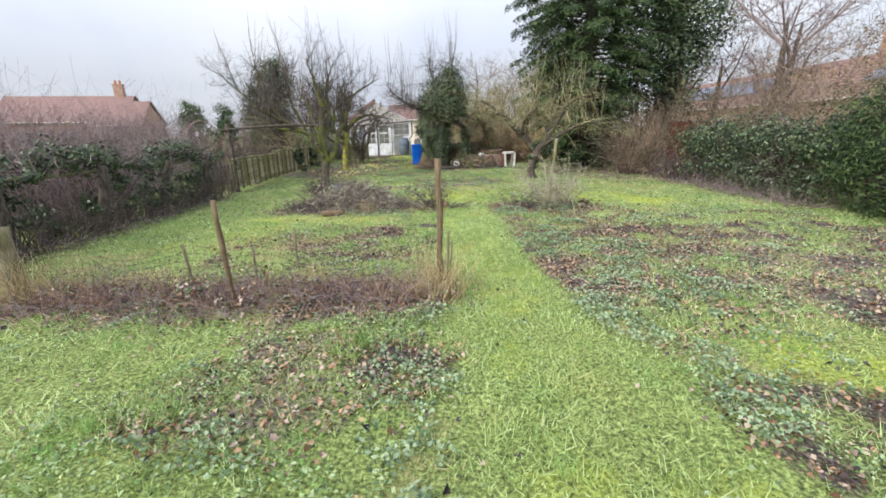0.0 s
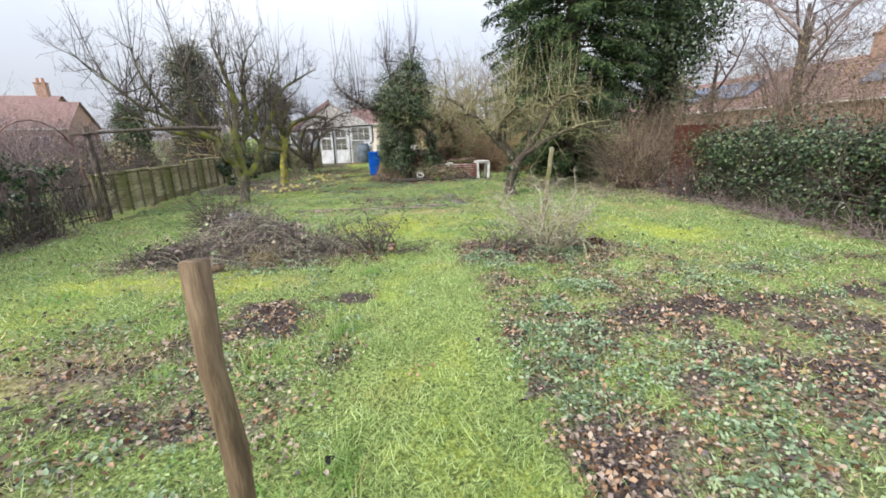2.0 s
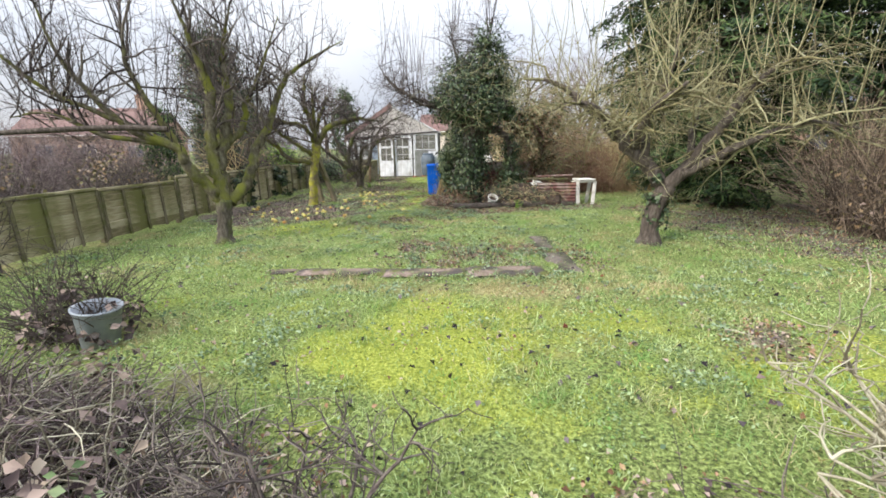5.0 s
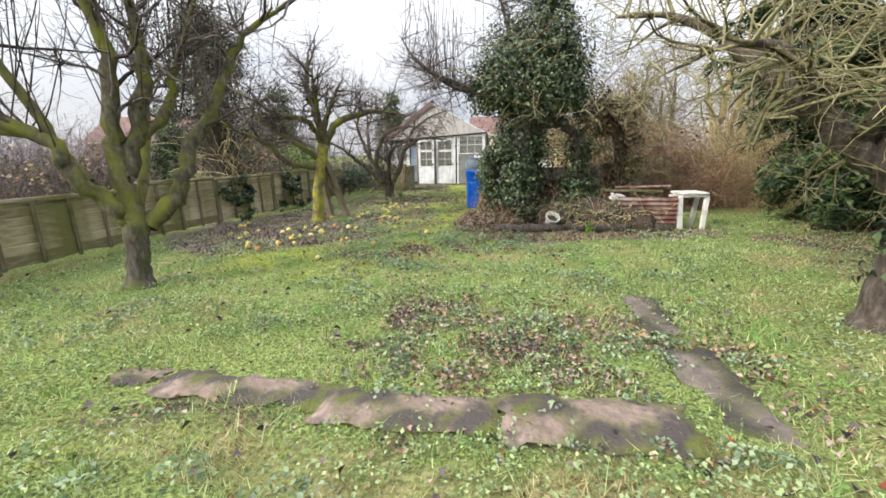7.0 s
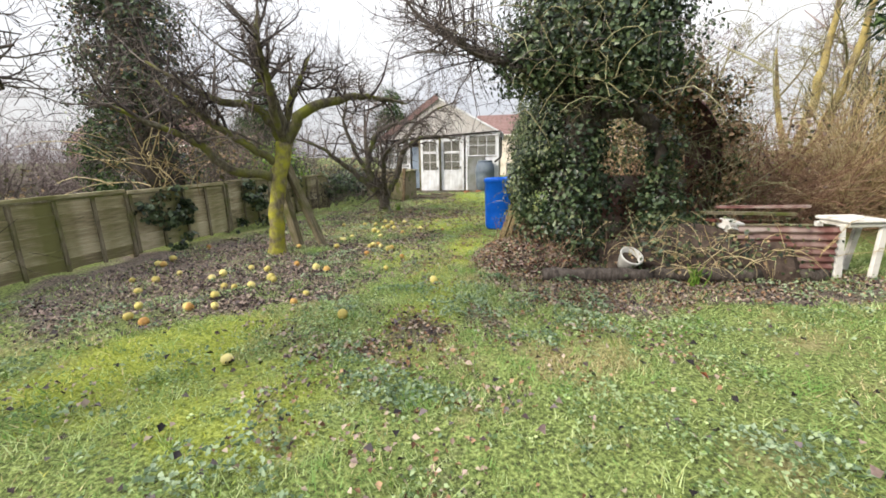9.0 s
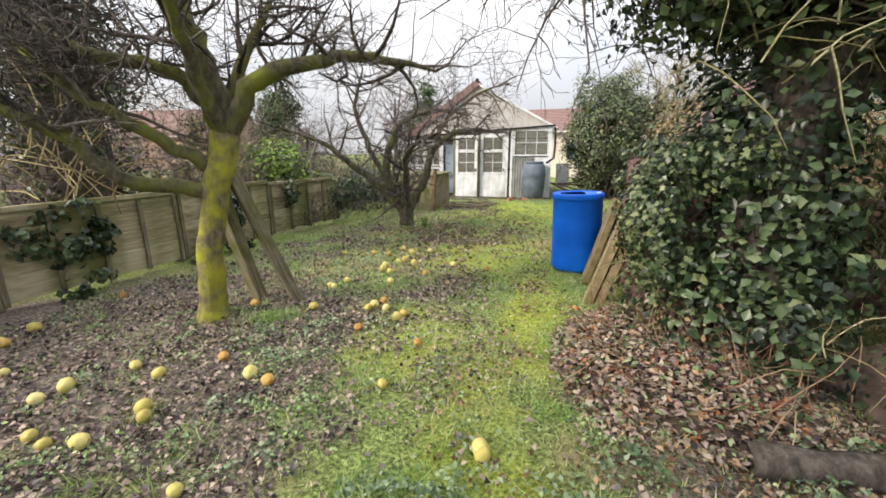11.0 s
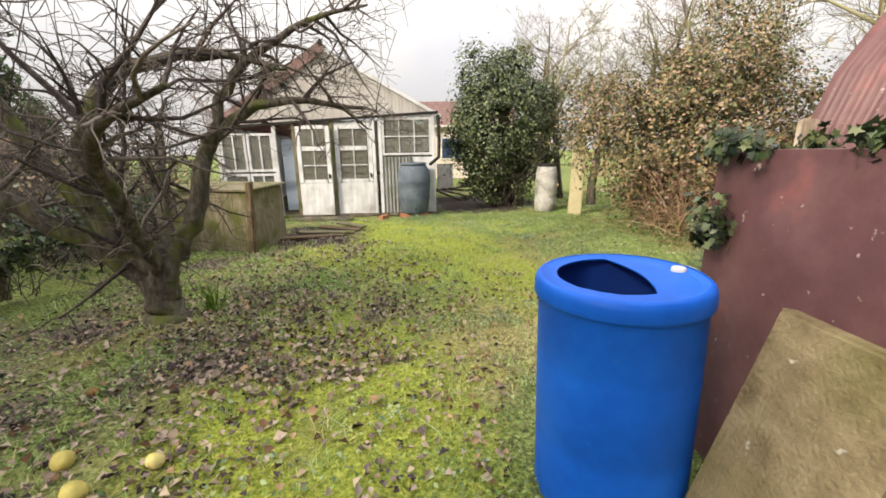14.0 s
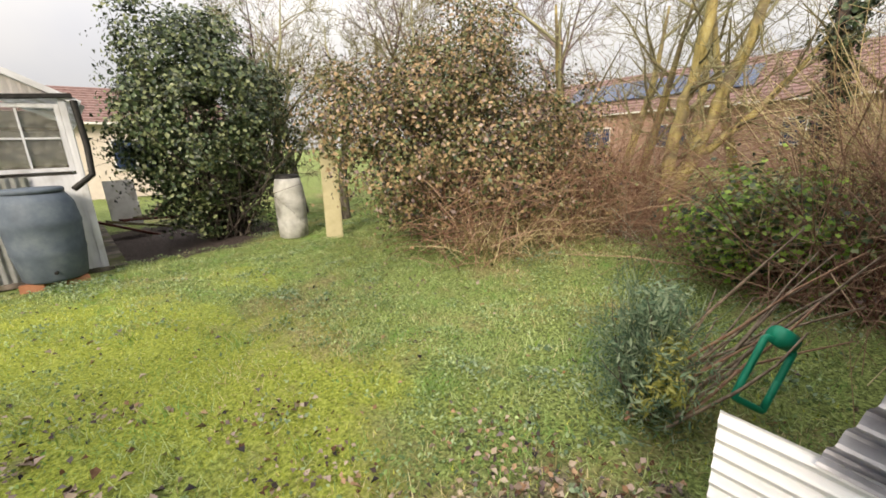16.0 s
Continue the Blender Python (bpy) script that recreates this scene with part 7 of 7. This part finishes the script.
for x, y, rz, s in ((9.0, 11.4, 90, 1.05), (9.3, 13.0, 190, 0.9), (8.9, 7.4, 250, 0.95), (10.4, 10.2, 40, 1.25), (10.2, 7.6, 300, 1.15), (9.4, 15.4, 130, 0.95), (-8.7, 20.7, 70, 0.92)):
    copy_thing(th, pose(x, y, 0, 0, 0, rz) @ Matrix.Scale(s, 4))
big = thing("ivy_covered_tree", pose(9.7, 17.7, 0) @ Matrix.Scale(1.2, 4), "tall tree swathed in dense dark ivy beside the conifer", "tree")
t = Tubes()
t.add(*spline([(0, 0, -0.05, 0.3), (0.1, 0, 2.5, 0.25), (-0.1, 0.1, 5.5, 0.16), (0.1, 0, 8.6, 0.04)], 5), 10)
put("trunk", t.mesh("trunk", M_BARK_DARK), big)
leafy("ivy", big, [(3800, (0.0, -0.2, 1.6), (1.0, 0.9, 1.4), 0.1), (4200, (-0.4, -0.4, 3.4), (1.1, 0.9, 1.1), None), (3600, (0.4, -0.2, 4.7), (1.2, 1.0, 1.0), None), (3400, (-0.3, -0.2, 6.2), (1.2, 1.0, 1.1), None), (2200, (0.4, 0, 7.5), (0.9, 0.9, 1.0), None), (1200, (-1.0, -0.5, 5.2), (0.6, 0.6, 0.7), None)],
      0.075, [M_IVY, M_LAUREL], 122, [0.8, 0.2], clump=0.3)
core("ivy_stem_tangle", big, [((0, 0, 2.5), (0.8, 0.8, 2.4), 90), ((0, 0, 6.0), (0.9, 0.8, 2.2), 90)], M_BARK_DARK, 47)

# neighbour's side
pb = shrub("purple_shrub", "broad mass of fine purple-brown bare twigs beyond the hedge", -8.6, 8.2, [], None, 111, twigs=520, twig_mat=M_TWIG_PURPLE, twig_len=(1.2, 2.3), rad=0.009, arch=0.0, spread=0.6, box_at=(1.0, 1.6))
for x, y, rz, s in ((-9.2, 11.5, 60, 0.95), (-8.8, 5.0, 200, 1.05), (-7.6, 7.0, 300, 0.9), (-11.5, 8.0, 130, 1.2), (-12.5, 12.5, 20, 1.1), (-13.0, 17.0, 240, 1.2), (-14.5, 21.0, 100, 1.3), (-11.0, 25.5, 10, 1.3)):
    copy_thing(pb, pose(x, y, 0, 0, 0, rz) @ Matrix.Scale(s, 4))
fs = shrub("bare_scrub", "straggly bare shrub with brown dead leaves behind the fence", -7.0, 14.2, [(260, (0, 0, 0.9), (0.6, 0.7, 0.6), 0.1)], [M_BRAMBLE, M_PALELEAF], 112, [0.6, 0.4], 0.05, 150, M_TWIG, (0.8, 1.6), 0.008, -0.03, 0.45, box_at=(0.4, 0.6))
for x, y, rz, s in ((-7.3, 12.4, 80, 0.95), (-7.4, 19.4, 150, 1.2), (-6.9, 23.3, 30, 1.0), (-7.4, 25.2, 220, 1.2), (-6.6, 24.9, 100, 0.9), (-8.3, 15.8, 10, 1.1), (-8.6, 22.6, 300, 1.3)):
    copy_thing(fs, pose(x, y, 0, 0, 0, rz) @ Matrix.Scale(s, 4))
shrub("bright_leaf_shrub", "fresh bright green leafy shrub behind the fence", -7.55, 21.7, [(1300, (0, 0, 1.0), (0.75, 0.75, 0.6), 0.3), (600, (-0.15, 0, 1.4), (0.5, 0.5, 0.4), None), (400, (0.3, -0.1, 0.8), (0.5, 0.5, 0.4), 0.2)], [M_BRIGHTLEAF, M_LAUREL], 113, [0.62, 0.38], 0.065, 60, M_TWIG, (0.8, 1.5), 0.01, 0.02, 0.4)
cy = thing("cypress_tree", pose(-12.0, 27.0, 0), "dark dense garden cypress on the neighbour's side", "tree")
leafy("needle_foliage", cy, [(4200, (0, 0, 2.0), (0.9, 0.9, 2.0), 0.1), (1500, (0.1, 0, 3.4), (0.6, 0.6, 1.3), None)], 0.07, M_CONIFER, 114, None, 0.6, 2.4)
t = Tubes()
t.add([Vector((0, 0, -0.05)), Vector((0, 0, 3.8))], [0.14, 0.03], 8)
put("trunk", t.mesh("trunk", M_BARK_DARK), cy)
for x, y, rz, s in ((-10.2, 24.6, 40, 0.65), (-23.5, 40.0, 0, 0.95), (-25.0, 41.0, 70, 1.05), (-9.6, 21.6, 200, 0.5), (-9.9, 19.0, 120, 0.62), (-12.6, 43.5, 30, 1.45)):
    copy_thing(cy, pose(x, y, 0, 0, 0, rz) @ Matrix.Scale(s, 4))


# ---- houses ----
def house(name, label, m, w, d, eave, ridge, wall_mat, roof_mat, windows, chimney=None, solar=(), hip=0.0):
    """A plain house, w along x with its ridge along x, d deep along y."""
    e = thing(name, m, label, "house")
    part("wall", box((w, d, eave), (0, 0, eave / 2)), wall_mat, e)
    bm = bmesh.new()
    g = [bm.verts.new(p) for p in ((-w / 2, -d / 2, eave), (w / 2, -d / 2, eave), (w / 2, d / 2, eave), (-w / 2, d / 2, eave), (-w / 2 + hip, 0, ridge - 0.12), (w / 2 - hip, 0, ridge - 0.12))]
    for f in ((0, 3, 4), (1, 5, 2), (0, 4, 5, 1), (3, 2, 5, 4)):
        bm.faces.new([g[k] for k in f])
    part("gable_wall", bm, wall_mat if not hip else roof_mat, e)
    slope = math.hypot(d / 2 + 0.35, ridge - eave)
    tilt = math.degrees(math.atan2(ridge - eave, d / 2))
    for sg in (-1, 1):
        bm = bmesh.new()
        rows = 14
        for k in range(rows):
            u0, u1 = k / rows, (k + 1) / rows
            inset = hip
            y0, z0 = sg * (d / 2 + 0.3) * (1 - u0), eave - 0.12 + (ridge - eave + 0.12) * u0
            y1, z1 = sg * (d / 2 + 0.3) * (1 - u1), eave - 0.12 + (ridge - eave + 0.12) * u1
            x0 = w / 2 + 0.25 - inset * u0
            x1 = w / 2 + 0.25 - inset * u1
            low = low if k else [bm.verts.new((-x0, y0, z0)), bm.verts.new((x0, y0, z0))]
            up = [bm.verts.new((-x0, y0, z0 + 0.05)), bm.verts.new((x0, y0, z0 + 0.05))]
            top = [bm.verts.new((-x1, y1, z1)), bm.verts.new((x1, y1, z1))]
            bm.faces.new((low[0], low[1], up[1], up[0]))
            bm.faces.new((up[0], up[1], top[1], top[0]))
            low = top
        part("roof", bm, roof_mat, e)
    part("gutter", box((w + 0.4, 0.1, 0.08), (0, -d / 2 - 0.3, eave - 0.14), 0.01), M_WHITEPLASTIC, e)
    for x, z, ww, hh in windows:
        fr = part("window", box((ww, 0.1, hh), (x, -d / 2 - 0.02, z), 0.01), M_WHITEPLASTIC, e)
        for k in (-1, 1):
            part("pane", box((ww / 2 - 0.09, 0.02, hh - 0.14), (x + k * ww / 4, -d / 2 - 0.075, z)), M_SOLAR, fr)
    if chimney:
        cx, ch_ = chimney
        c = part("chimney", box((0.9, 0.55, ch_), (cx, 0, ridge + ch_ / 2 - 0.3), 0.01), M_BRICK, e)
        part("cap", box((1.0, 0.65, 0.1), (cx, 0, ridge + ch_ - 0.35), 0.01), M_BRICK, c)
        for k in (-1, 1):
            part("chimney_pot", lathe([(0.13, ridge + ch_ - 0.3), (0.1, ridge + ch_ + 0.1), (0.08, ridge + ch_ + 0.1)], 12), M_TERRACOTTA, c, "", pose(cx + 0.22 * k, 0, 0))
    for x0, u in solar:
        yy, zz = -(d / 2 + 0.3) * (1 - u), eave - 0.12 + (ridge - eave + 0.12) * u
        part("solar_panel", box((1.0, 1.6, 0.05), bevel=0.008), M_SOLAR, e, "", pose(x0, yy - 0.05, zz + 0.13, tilt - 1.5, 0, 0))
    return e


house("bungalow", "long brick bungalow with red tiled roof and solar panels", pose(22.2, 27.0, 0, 0, 0, -90), 26, 5.0, 2.85, 4.9, M_BRICK, M_TILE,
      [(-6, 1.5, 1.6, 1.1), (-2, 1.5, 1.4, 1.1), (3, 1.5, 1.6, 1.1), (7, 1.5, 1.2, 1.1), (10.5, 1.5, 1.4, 1.1)], (6.0, 1.2), [(-8 + 1.05 * k, 0.5) for k in range(9)] + [(7.4 + 1.05 * k, 0.5) for k in range(4)])
house("brick_house", "distant brick house with red-brown tiled roof and chimney", pose(-40.2, 45.9, 0, 0, 0, 10), 12, 7, 3.2, 5.9, M_BRICK, M_TILE, [(-3, 1.6, 1.6, 1.2), (1, 1.6, 1.6, 1.2), (4, 1.6, 1.2, 1.2)], (4.8, 1.5))
house("brick_house", "lower red-tiled wing of a distant brick house", pose(-33.9, 45.2, 0, 0, 0, 10), 4.4, 5, 2.8, 5.2, M_BRICK, M_TILE, [(0, 1.5, 1.4, 1.1)], None)
house("cream_house", "pale rendered house with red tiled roof beyond the garden", pose(-1.6, 41.5, 0, 0, 0, 2), 6.5, 6, 2.7, 4.1, M_CREAM, M_TILE, [(2.2, 1.5, 1.3, 1.1), (0.2, 1.5, 1.3, 1.1)], None)
wb = part("white_board", box((0.5, 0.03, 0.9), (0, 0, 0.55), 0.005), M_WHITEPLASTIC, None, "", pose(-1.75, 30.3, 0, -6, 0, 10))
tagged(wb, "white board leaning beside the yard behind the garden room", "board")
for k in range(5):
    b = part("yard_timber", box((1.5 - 0.1 * k, 0.12, 0.04), bevel=0.004), M_WOOD_OLD if k % 2 else M_DARKWOOD, None, "", pose(-1.5 + 0.1 * k, 29.3 + 0.25 * k, 0.06 + 0.09 * k, 3, 24 - 9 * k, 10 + 12 * k))
    tagged(b, "dark timber stacked in the yard", "board", "boards in the yard")

# ---- concrete edging strips in the lawn ----
path_stone = thing("concrete_path", pose(0, 0, 0), "broken strips of mossy concrete edging sunk in the lawn", "path", kind="structure")
for k, (x, y, L, w, rz) in enumerate(STRIPS):
    bm = bmesh.new()
    n, r2 = 14, random.Random(60 + k)
    bmesh.ops.create_grid(bm, x_segments=n, y_segments=6, size=0.5)
    for v in bm.verts:
        edge = max(abs(v.co.x), abs(v.co.y)) > 0.49
        v.co = Vector((v.co.x * L + (r2.gauss(0, 0.02) if edge else 0), v.co.y * w + (r2.gauss(0, 0.018) if edge else 0), r2.gauss(0, 0.0015) - (0.014 if edge else 0)))
    part("paver", bm, M_CONCRETE if 2 < k < 5 else M_PINKSTONE, path_stone, "", pose(x, y, ground_z(x, y) + 0.024, 0, 0, rz))

# ---- windfall fruit ----
fruit_at = [(-3.01, 18.06, 0), (-3.59, 17.77, 0), (-3.52, 17.74, 0), (-3.48, 17.94, 0), (-3.32, 17.13, 0), (-2.86, 17.3, 0), (-2.84, 17.38, 0), (-2.83, 17.55, 1), (-2.71, 17.36, 0), (-2.52, 17.21, 0), (-2.5, 17.28, 1), (-2.74, 16.93, 1),
            (-3.28, 18.84, 0), (-3.3, 18.45, 0), (-3.2, 18.42, 0), (-2.77, 18.51, 1), (-1.07, 17.89, 1), (-3.84, 20.02, 1), (-3.5, 19.48, 0), (-3.28, 19.3, 0), (-3.08, 19.48, 0), (-3.25, 19.04, 0), (-3.22, 18.9, 0), (-3.56, 19.12, 0),
            (-3.8, 19.14, 0), (-3.38, 18.66, 0), (-2.56, 18.94, 0), (-2.12, 18.89, 1), (-4.17, 18.96, 0), (-3.05, 18.81, 0)]
qr = random.Random(77)
for _ in range(36):
    x, y = qr.gauss(-3.7, 0.9), qr.gauss(15.6, 0.75)
    if x > -5.6 and math.hypot(x + 4.03, y - 16.72) > 0.3:
        fruit_at.append((x, y, 1 if qr.random() < 0.14 else 0))


def fruit_mesh(name, mat, seed):
    bm = bmesh.new()
    bmesh.ops.create_uvsphere(bm, u_segments=14, v_segments=10, radius=0.038)
    off = Vector((seed * 3.1, 0, 0))
    for v in bm.verts:
        rr = math.hypot(v.co.x, v.co.y)
        v.co.z *= 0.92
        if rr < 0.02:
            v.co.z *= 0.8 + rr * 10
        v.co *= 1 + 0.08 * noise.noise(v.co * 30 + off)
    me = bpy.data.meshes.new(name)
    bm.to_mesh(me)
    bm.free()
    me.materials.append(mat)
    me.polygons.foreach_set("use_smooth", [True] * len(me.polygons))
    return me


fm = [[fruit_mesh("fruit", M_QUINCE, k) for k in range(3)], [fruit_mesh("fruit", M_ROTFRUIT, k + 3) for k in range(2)]]
for x, y, rot in fruit_at:
    s = qr.uniform(0.85, 1.25) * (0.9 if rot else 1)
    f = put("fallen_fruit", qr.choice(fm[rot]), None, pose(x, y, ground_z(x, y) + 0.033 * s, qr.uniform(0, 50), qr.uniform(0, 50), qr.uniform(0, 360)) @ Matrix.Scale(s, 4))
    tagged(f, "yellow windfall quince lying in the grass" if not rot else "orange rotting windfall fruit on the ground", "fruit", "windfalls under the trees")

# ---- ground cover ----
def walk_x(y):
    return np.interp(y, [-1, 0, 10, 12.5, 16, 20, 23], [0.2, 0.3, 0.3, -0.5, -1.6, -1.7, -1.0])


def scatter(n, rng, x0, x1, y0, y1, near=2.2, far_share=0.12):
    """Random places on the lawn, thick near the line walked, off the paving and the things that stand there."""
    x, y = rng.uniform(x0, x1, n), rng.uniform(y0, y1, n)
    d = np.abs(x - walk_x(y))
    keep = rng.uniform(0, 1, n) < np.maximum(far_share, np.exp(-(np.maximum(0, d - 0.9) / near) ** 2))
    keep &= ~((y > 18.7) & (x > -0.6) & (y < 20.2)) & ~((y > 26.3) & (x < -1.9)) & ~((y > 27.0) & (x < -0.1)) & (x > -5.55) & (x < 7.2)
    keep &= rng.uniform(0, 1, n) > 0.85 * on_strip(x, y)
    return x[keep], y[keep]


fine_x, fine_y = np.arange(-6.5, 8.01, 0.06), np.arange(-1, 31.51, 0.06)
fine_z = np.array([[ground_z(a, b) for a in fine_x] for b in fine_y])


def ground_zs(x, y):
    """The ground's height at many places, between the knots of a fine net."""
    u, v = np.clip((x - fine_x[0]) / 0.06, 0, len(fine_x) - 1.001), np.clip((y - fine_y[0]) / 0.06, 0, len(fine_y) - 1.001)
    i, j = u.astype(int), v.astype(int)
    a, b = u - i, v - j
    return (fine_z[j, i] * (1 - a) + fine_z[j, i + 1] * a) * (1 - b) + (fine_z[j + 1, i] * (1 - a) + fine_z[j + 1, i + 1] * a) * b


def blades(name, x, y, height, width, mats, weights, rng, lean=0.55, idx=None):
    n = len(x)
    b = np.stack([x, y, ground_zs(x, y) - 0.004], 1)
    a = rng.uniform(0, 6.28, n)
    s = np.stack([np.cos(a), np.sin(a), np.zeros(n)], 1) * (width * rng.uniform(0.6, 1.3, n))[:, None]
    tip = b + np.stack([rng.normal(0, lean, n), rng.normal(0, lean, n), np.ones(n)], 1) * (height * rng.uniform(0.5, 1.35, n))[:, None]
    v = np.stack([b - s, b + s, tip], 1).reshape(-1, 3)
    pick = rng.choice(len(mats), n, p=weights) if idx is None else idx
    return np_mesh(name, v, 3, mats, pick)


def tag_stuff(ob, label, category):
    return tagged(ob, label, category, kind="stuff")


g1 = np.random.default_rng(101)
x, y = scatter(1250000, g1, -6, 7.5, -0.5, 31, 2.4, 0.3)
moss_m, litter_m, soil_m, straw_m = masks(x, y)
lane = trodden(x, y)
tuss = value_noise(x, y, 0.3, 47) * 0.55 + value_noise(x, y, 0.11, 48) * 0.45
keep = g1.uniform(0, 1, len(x)) > np.clip(litter_m * 0.6 + soil_m * 0.8 + np.clip(0.52 - tuss, 0, 1) * 2.4 * (1 - 0.75 * lane) * (1 - 0.5 * moss_m), 0, 0.96)
x, y, moss_m, straw_m, lane, tuss = x[keep], y[keep], moss_m[keep], straw_m[keep], lane[keep], tuss[keep]
fresh = lane + 0.5 * np.clip(value_noise(x, y, 0.9, 43) - 0.45, 0, 1)
pick = np.where(g1.uniform(0, 1, len(x)) < fresh * 0.75, 3, np.where(g1.uniform(0, 1, len(x)) < moss_m * 0.7, 2, np.where(g1.uniform(0, 1, len(x)) < np.clip(straw_m * 0.8, 0.05, 0.75), 1, 0)))
hgt = np.where(pick == 2, 0.02, np.where(lane > 0.5, 0.034, 0.024) + 0.11 * np.clip(tuss - 0.42, 0, 1))
far = 1 + 0.35 * np.clip(np.abs(x - walk_x(y)) - 1.5, 0, 3)
tag_stuff(put("grass", blades("grass", x, y, hgt, np.where(pick == 2, 0.0045, 0.0033) * far, [M_GRASS, M_DRYGRASS, M_MOSS, M_LIME], None, g1, 0.75, pick)), "short uneven winter grass, green, straw and mossy", "grass")
g2 = np.random.default_rng(102)
x, y = scatter(1050000, g2, -6, 7.5, -0.5, 29, 2.6, 0.28)
moss_m, litter_m, soil_m, straw_m = masks(x, y)
bed = right_bed(x, y)
pat = value_noise(x, y, 0.42, 11) * 0.5 + value_noise(x, y, 0.14, 12) * 0.5
want = np.clip((pat - 0.47) * 5, 0, 1) * (1 - 0.8 * moss_m) * (1 - 0.7 * soil_m) + 0.02
want *= np.where((y > 20.3) & (x > -0.9), 1.3, 1.0) * np.where(y > 17, 0.55, np.where((y > 3.4) & (y < 11) & (bed < 0.5), 0.55, 1.0)) * (1 - 0.95 * trodden(x, y)) * (1 - 0.3 * litter_m) * (1 + 0.6 * bed)
keep = g2.uniform(0, 1, len(x)) < want
x, y, pat, bed = x[keep], y[keep], pat[keep], bed[keep]
lush = value_noise(x, y, 0.33, 13) * 0.6 + value_noise(x, y, 1.1, 14) * 0.4 + 0.2 * bed
c = np.stack([x, y, ground_zs(x, y) + g2.uniform(0.004, 0.025, len(x)) + 0.16 * np.clip(pat - 0.5, 0, 0.4)], 1)
for patch, size, mats, label in ((lush < 0.56, 0.016, [M_WEED, M_GRASS], "low broad-leaved weeds and clover in the turf"), (lush >= 0.56, 0.021, [M_GLAUCOUS, M_WEED], "clumps of larger grey-green weeds in the turf")):
    tag_stuff(put("weeds", leaves("weeds", c[patch], size, mats, g2, None, 1.5, 0.6, weights=[0.75, 0.25])), label, "weeds")
g3 = np.random.default_rng(103)
x, y = scatter(900000, g3, -6, 7.5, -0.5, 26, near=3.0, far_share=0.3)
moss_m, litter_m, soil_m, straw_m = masks(x, y)
pat = value_noise(x, y, 0.3, 21)
keep = g3.uniform(0, 1, len(x)) < np.clip((litter_m * 0.75 + 0.15 * soil_m) * (0.35 + 0.9 * pat) + 0.006 * (1 - trodden(x, y)), 0, 1)
x, y = x[keep], y[keep]
c = np.stack([x, y, ground_zs(x, y) + g3.uniform(0.006, 0.03, len(x))], 1)
dark = (y > 13) & (x < -1.8)
tag_stuff(put("fallen_leaves", leaves("fallen_leaves", c[~dark], 0.025, [M_DEADLEAF, M_PALELEAF, M_BROWNLEAF, M_DARKLEAF], g3, None, 1.4, 0.5, 0.35, weights=[0.22, 0.3, 0.4, 0.08])), "scattered curled brown fallen leaves", "leaves")
tag_stuff(put("fallen_leaves", leaves("fallen_leaves", c[dark], 0.026, [M_DEADLEAF, M_PALELEAF, M_DARKLEAF], g3, None, 1.35, 0.45, 0.35, weights=[0.55, 0.2, 0.25])), "dark purple-brown leaf litter under the fruit trees", "leaves")
g6 = np.random.default_rng(106)
x, y = g6.normal(-3.0, 0.9, 1700), g6.normal(20.8, 1.2, 1700)
ok = (x < -1.4) & (x > -5.5)
x, y = x[ok], y[ok]
c = np.stack([x, y, ground_zs(x, y) + g6.uniform(0.008, 0.035, len(x))], 1)
tag_stuff(put("fallen_leaves", leaves("fallen_leaves", c, 0.042, [M_DEADLEAF, M_PALELEAF, M_BROWNLEAF], g6, None, 1.35, 0.45, 0.4, weights=[0.25, 0.5, 0.25])), "brown fallen leaves lying on bright moss", "leaves")
g4 = np.random.default_rng(104)
x, y = scatter(5200, g4, -5.5, 6, -0.3, 25, near=2.5, far_share=0.5)
ok = g4.uniform(0, 1, len(x)) < np.where((y > 7.5) & (y < 14.5), 1.0, np.where(y > 17, 0.15, 0.4)) * (0.3 + value_noise(x, y, 0.7, 49)) * (1 - 0.7 * trodden(x, y))
x, y = x[ok], y[ok]
c = np.stack([x, y, ground_zs(x, y) + 0.035], 1)
tag_stuff(put("fallen_leaves", leaves("fallen_leaves", c, 0.037, [M_DARKLEAF, M_DEADLEAF, M_REDLEAF], g4, None, 1.25, 0.45, 0.4, weights=[0.75, 0.22, 0.03])), "large curled dark fallen leaves on the turf", "leaves")
g5 = np.random.default_rng(105)
tx, ty = scatter(700, g5, -4, 5, 0.2, 24, near=1.8)
spots = np.array([(-1.77, 1.88), (-1.6, 1.8), (-0.7, 2.58), (-0.55, 2.5), (-0.72, 5.32), (-0.28, 5.75), (-0.35, 5.85), (-0.2, 5.7), (2.3, 1.3), (-3.56, 16.79), (-3.45, 16.9), (0.0, 4.3), (0.1, 4.0), (-0.1, 4.1)])
tx, ty = np.concatenate([tx, np.repeat(spots[:, 0], 9) + g5.normal(0, 0.1, len(spots) * 9)]), np.concatenate([ty, np.repeat(spots[:, 1], 9) + g5.normal(0, 0.07, len(spots) * 9)])
n = 26
x, y = np.repeat(tx, n) + g5.normal(0, 0.04, len(tx) * n), np.repeat(ty, n) + g5.normal(0, 0.04, len(tx) * n)
tag_stuff(put("grass_tufts", blades("grass_tufts", x, y, 0.085, 0.0035, [M_GRASS, M_LIME, M_BRIGHTLEAF], [0.5, 0.3, 0.2], g5, 0.5)), "taller bright green grass tufts", "grass")

white_pole = Tubes()
white_pole.add([Vector((2.62, 1.83, 0.05)), Vector((1.67, 1.13, 0.04))], [0.014, 0.014], 10)
tagged(put("white_pipe", white_pole.mesh("white_pipe", M_WHITEPLASTIC)), "white plastic pipe lying on the grass", "pipe")
